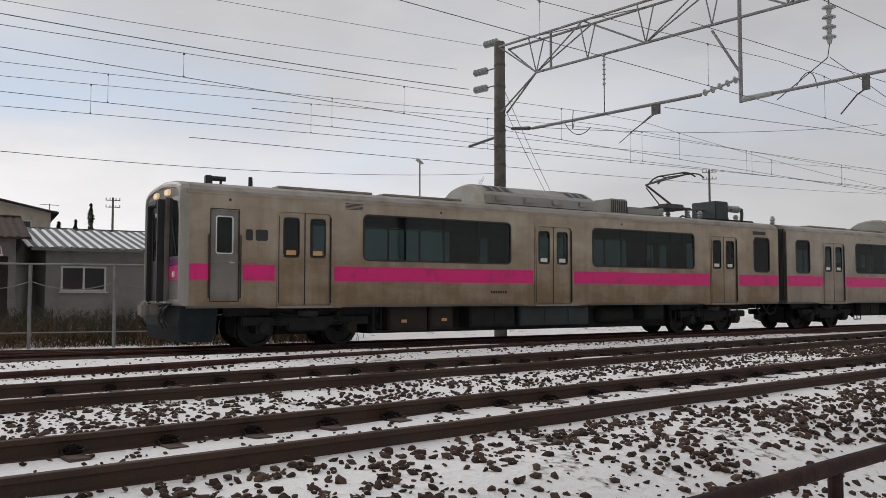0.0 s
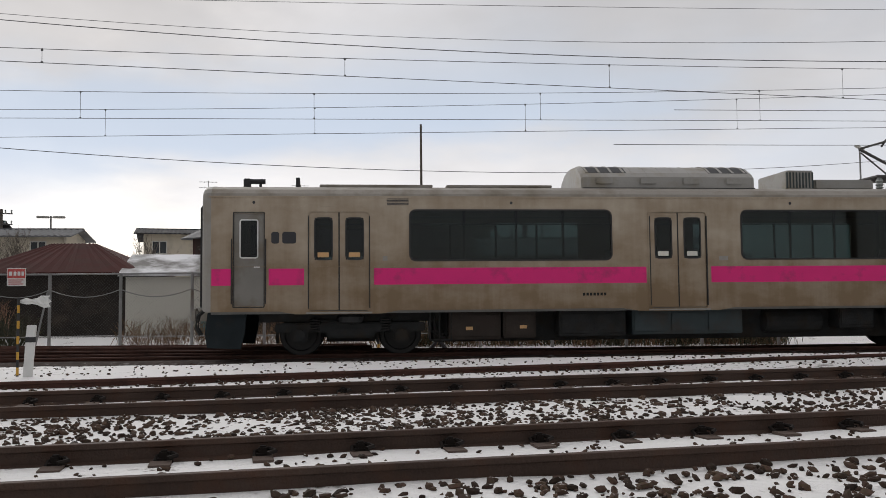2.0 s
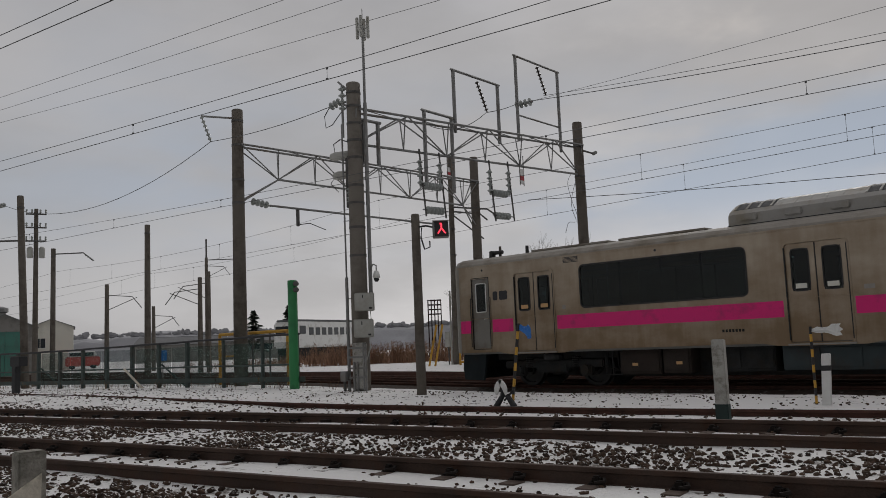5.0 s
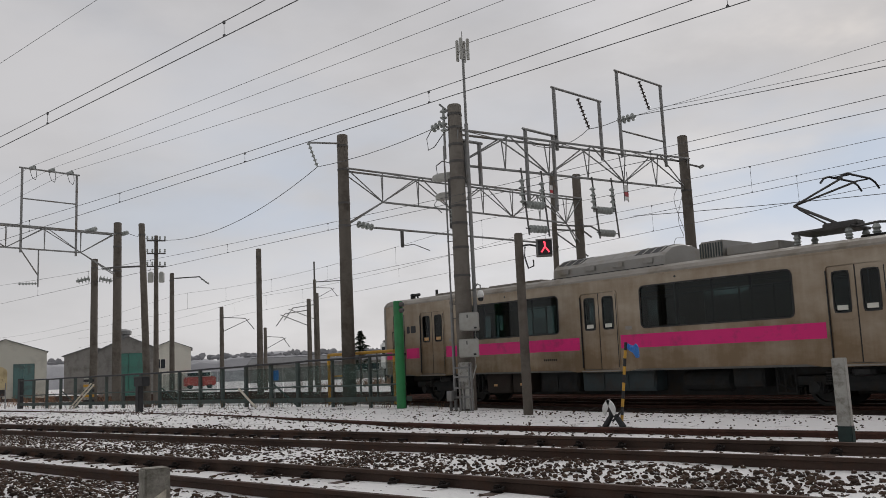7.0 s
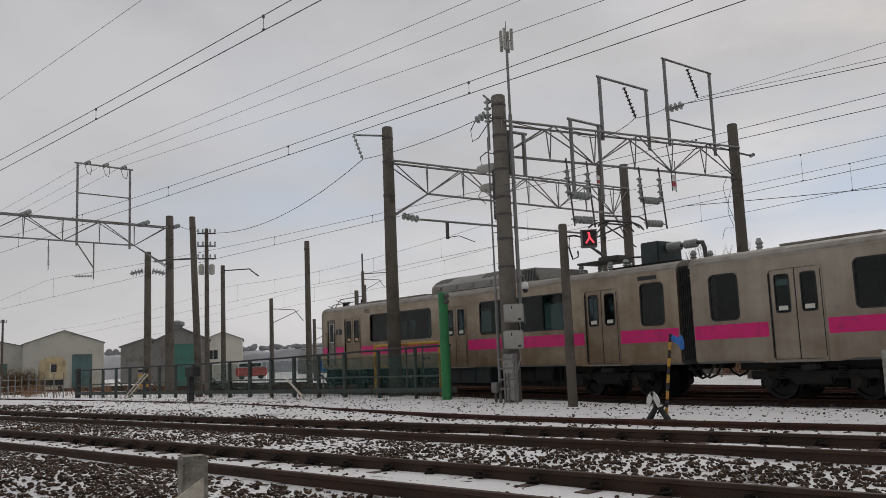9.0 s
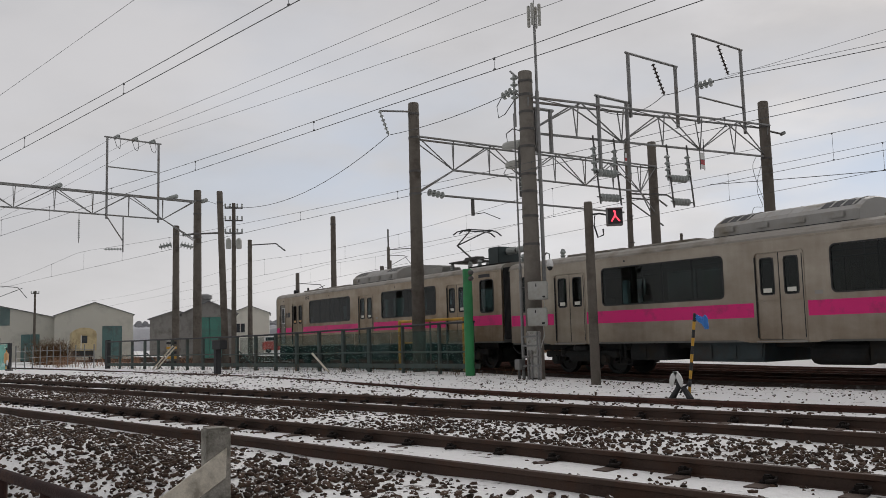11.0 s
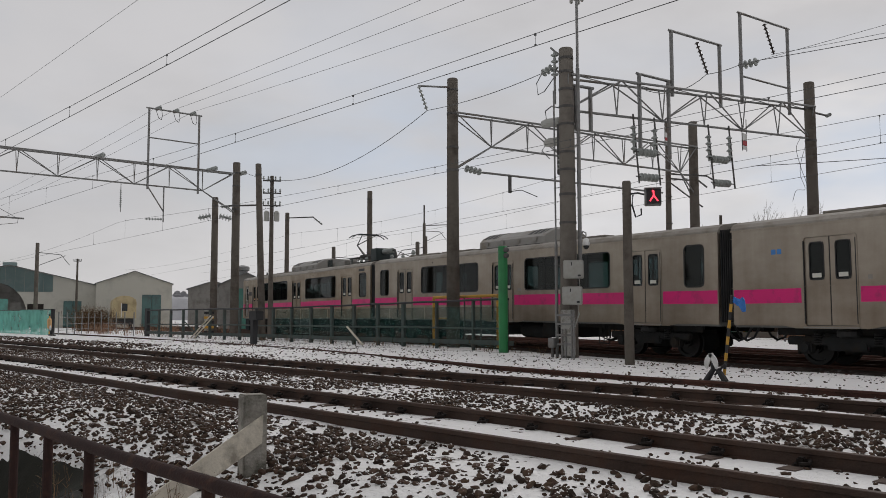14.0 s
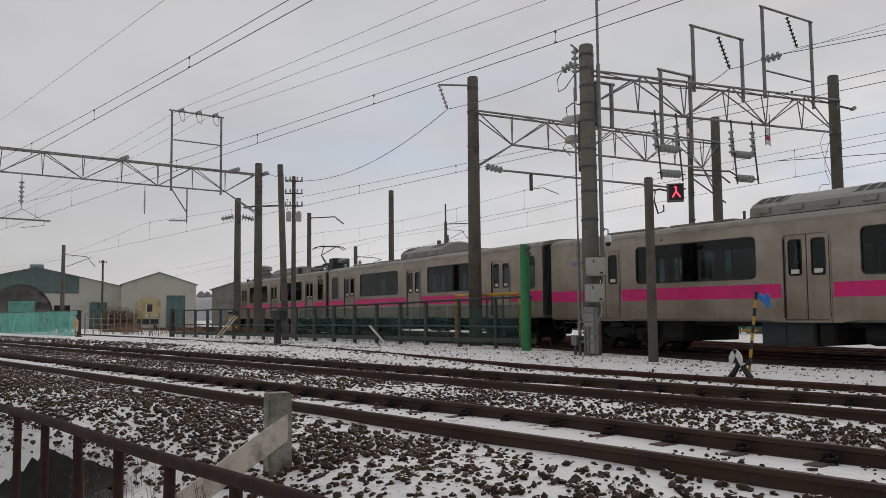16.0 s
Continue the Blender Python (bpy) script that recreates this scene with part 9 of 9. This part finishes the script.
def conifer(x, y, h, w, seed, label="dark evergreen tree beside the houses"):
    rng = random.Random(seed)
    t = thing("evergreen", label, "tree", pose(x, y, ground_z(x, y)), "trees")
    bm = bmesh.new()
    rod(bm, (0, 0, -0.1), (0, 0, h * 0.95), h * 0.03, h * 0.008, n=8)
    part("trunk", bm, M_BRANCH, t)
    vs, fs = [], []
    for _ in range(900):
        u = rng.random() ** 0.8
        z = h * (0.2 + 0.8 * u)
        r = w * (1.03 - u) ** 0.8 * rng.uniform(0.25, 1.0) * (0.8 + 0.35 * math.sin(u * 31))
        a = rng.uniform(0, math.tau)
        c = Vector((r * math.cos(a), r * math.sin(a), z - 0.25 * r))
        s = rng.uniform(0.08, 0.2) * w
        k = len(vs)
        o = Vector((math.cos(a), math.sin(a), -0.2)) * s
        q = Vector((-math.sin(a), math.cos(a), rng.uniform(-0.4, 0.4))) * s * 0.5
        vs.extend([tuple(c - o), tuple(c + q), tuple(c + o), tuple(c - q + Vector((0, 0, 0.05)))])
        fs.append((k, k + 1, k + 2, k + 3))
    tagged(quads("foliage", vs, fs, M_EVERGREEN, t), "dark green needles")


M_EVERGREEN = by_piece("evergreen_needles", (0.02, 0.028, 0.02), (0.07, 0.08, 0.055), bump=0)
for i, (x, y, h, w) in enumerate(((14.2, 42.5, 5.4, 0.5), (13.6, 42.8, 4.6, 0.5), (12.9, 43, 4.5, 0.6), (-103, 94.8, 7.6, 2.6), (-99.2, 98.8, 8.2, 3.0))):
    conifer(x, y, h, w, 70 + i)


# ---- utility poles, lamp posts, aerials ----
def utility_pole(x, y, h, ang, label="concrete utility pole with crossarms and insulators", arms=2, transformer=False, r=0.13, reach=0.75):
    p = thing("utility_pole", label, "pole", pose(x, y, -0.1, 0, 0, ang), "utility poles")
    bm = bmesh.new()
    rod(bm, (0, 0, -0.1), (0, 0, h), r, r * 0.65, n=12)
    part("shaft", bm, M_CONC, p)
    for k in range(arms):
        z = h - 0.25 - 0.6 * k
        bm = bmesh.new()
        box(bm, -reach, reach, -0.14, -0.06, z - 0.03, z + 0.03)
        arm = part("crossarm", bm, M_DARKSTEEL, p)
        for xx in (-0.92 * reach, -0.4 * reach, 0.4 * reach, 0.92 * reach):
            bm = bmesh.new()
            lathe(bm, [(0.02, 0), (0.05, 0.05), (0.03, 0.1), (0.05, 0.14), (0.02, 0.18)], Matrix.Translation((xx, -0.1, z + 0.04)), 8)
            part("insulator", bm, M_PORCELAIN, arm)
    if transformer:
        for s in (-1, 1):
            bm = bmesh.new()
            lathe(bm, [(0.1, 0), (0.13, 0.03), (0.13, 0.42), (0.06, 0.5)], Matrix.Translation((0.24 * s, -0.1, h - 2.2)), 12)
            part("transformer", bm, M_BOXPAINT, p)
    return p


for x, y, h, ang, arms, tr in ((-12.98, 52, 6.3, 0, 2, False), (-18.43, 52, 5.9, 10, 1, False), (8.82, 52, 6.4, -10, 2, False), (26.9, 75.6, 9.6, -20, 2, False), (-36.55, 20.87, 7.84, 60, 3, True), (66.06, 42, 12.0, -50, 2, False), (-85.6, 27.9, 6.7, 70, 1, False), (-28.6, 47.2, 7.2, 25, 0, False), (-29.5, 62, 6.0, 25, 1, False)):
    utility_pole(x, y, h, ang, arms=arms, transformer=tr, reach=0.42 if tr else 0.35 if x < -17 else 0.6)
utility_pole(10.33, 50, 11.5, 0, arms=0, label="tall slim pole behind the houses", r=0.1)


def lamp_post(x, y, h, ang, label):
    p = thing("street_lamp", label, "lamp", pose(x, y, -0.1, 0, 0, ang), "street lamps")
    bm = bmesh.new()
    rod(bm, (0, 0, -0.1), (0, 0, h), 0.07, 0.045, n=10)
    part("shaft", bm, M_GALV, p)
    for s in (-1, 1):
        bm = bmesh.new()
        box(bm, 0.1 if s > 0 else -0.75, 0.75 if s > 0 else -0.1, -0.12, 0.12, h - 0.12, h, 0.03)
        part("lamp_head", bm, M_BOXPAINT, p)
    bm = bmesh.new()
    rod(bm, (-0.12, 0, h - 0.06), (0.12, 0, h - 0.06), 0.03, n=6)
    part("bracket", bm, M_GALV, p)


lamp_post(33.97, 42, 9.5, 40, "tall lamp post with two heads behind the train")
lamp_post(-10.42, 52, 5.95, 0, "slim grey lamp post behind the houses")


def aerial(x, y, z, h, label="thin television aerial on a mast above a roof"):
    p = thing("aerial", label, "aerial", pose(x, y, z), "aerials")
    bm = bmesh.new()
    rod(bm, (0, 0, -0.4), (0, 0, h), 0.02, n=6)
    part("mast", bm, M_DARKSTEEL, p)
    for k in range(2):
        zz = h - 0.05 - 0.3 * k
        bm = bmesh.new()
        rod(bm, (-0.45, 0, zz), (0.45, 0, zz), 0.012, n=5)
        boom = part("boom", bm, M_DARKSTEEL, p)
        for i in range(5):
            bm = bmesh.new()
            xx = -0.4 + 0.2 * i
            rod(bm, (xx, -0.18, zz), (xx, 0.18, zz), 0.008, n=4)
            part("element", bm, M_DARKSTEEL, boom)


for x, y, z, h in ((4.0, 44.5, 5.6, 0.95), (3.0, 46.0, 5.9, 1.2), (-1.7, 46, 5.6, 1.6), (-17.7, 53, 5.5, 1.6), (13.6, 47, 4.3, 1.4), (-16.5, 54, 5.6, 1.0)):
    aerial(x, y, z, h)


# ---- far catenary poles of the yard, with their brackets ----
def yard_pole(x, y, top, ang, r=0.16):
    p = pole(x, y, -0.05, top, r, r * 0.8, "far concrete line pole with a bracket in the yard")
    bm = bmesh.new()
    a = radians(ang)
    dx, dy = math.cos(a), math.sin(a)
    tube(bm, [(0, 0, top - 0.4), (1.6 * dx, 1.6 * dy, top - 0.55), (2.2 * dx, 2.2 * dy, top - 1.3)], 0.03, 6)
    part("bracket", bm, M_GALV, p)
    bm = bmesh.new()
    rod(bm, (0, 0, top - 1.4), (1.9 * dx, 1.9 * dy, top - 0.6), 0.025, n=6)
    part("stay", bm, M_GALV, p)


for x, y, top, ang in ((-67.4, 19.1, 6.45, 70), (-50.0, 33.4, 5.8, 40), (-56.37, 41.67, 4.86, 20), (-42.7, 34.9, 5.75, 210), (-42.4, 35.3, 6.1, 210), (-57.7, 47.9, 9.1, 20)):
    yard_pole(x, y, top, ang)


# ---- what moves ----
TRACK = [(-160 + 0.5 * i, side_y(-160 + 0.5 * i)) for i in range(561)]
TRACK_S = np.concatenate([[0], np.cumsum([math.dist(a, b) for a, b in zip(TRACK, TRACK[1:])])])
TRACK_S -= float(np.interp(0, [p[0] for p in TRACK], TRACK_S))


def on_track(s):
    """Place on the train's side line, s metres along it."""
    x = float(np.interp(s, TRACK_S, [p[0] for p in TRACK]))
    return x, side_y(x)


def travelled(t):
    """Where the front of the train stands at t seconds."""
    ts = (0, 0.5, 1, 1.5, 2, 2.5, 3, 3.5, 4, 4.5, 5, 7.5, 8, 8.5, 9, 11.5, 12, 12.5, 13, 13.5, 14, 14.5, 15, 16)
    ss = (7.81, 5.77, 3.68, 1.55, -0.63, -2.83, -5.04, -7.26, -9.48, -11.68, -13.84, -24.61, -26.74, -28.84, -30.91, -41.2, -43.28, -45.35, -47.41, -49.47, -51.54, -53.6, -55.68, -59.92)
    return float(np.interp(t, ts, ss))


def motions():
    for car, start, length in ((CAR1, 0.0, 19.39), (CAR2, 19.81, 19.46), (CAR3, 39.71, 19.4)):
        rows = []
        for i in range(33):
            t = i / 2
            s = travelled(t) + start
            a, b = on_track(s + 2.85), on_track(s + length - 2.85)
            h = math.atan2(b[1] - a[1], b[0] - a[0])
            za, zb = TRAIN_Z + rise(a[0]), TRAIN_Z + rise(b[0])
            p = math.atan2(zb - za, length - 5.7)
            x, y = a[0] - 2.85 * math.cos(h), a[1] - 2.85 * math.sin(h)
            rows.append((t, pose(x, y, za - 2.85 * math.tan(p), 0, -math.degrees(p), math.degrees(h))))
        walk(car, rows)
    for wheels in SETS1 + SETS2 + SETS3:
        base = wheels.location.copy()
        walk(wheels, [(i / 10, pose(*base, 0, math.degrees((travelled(i / 10) - travelled(0)) / 0.43), 0)) for i in range(161)])


motions()
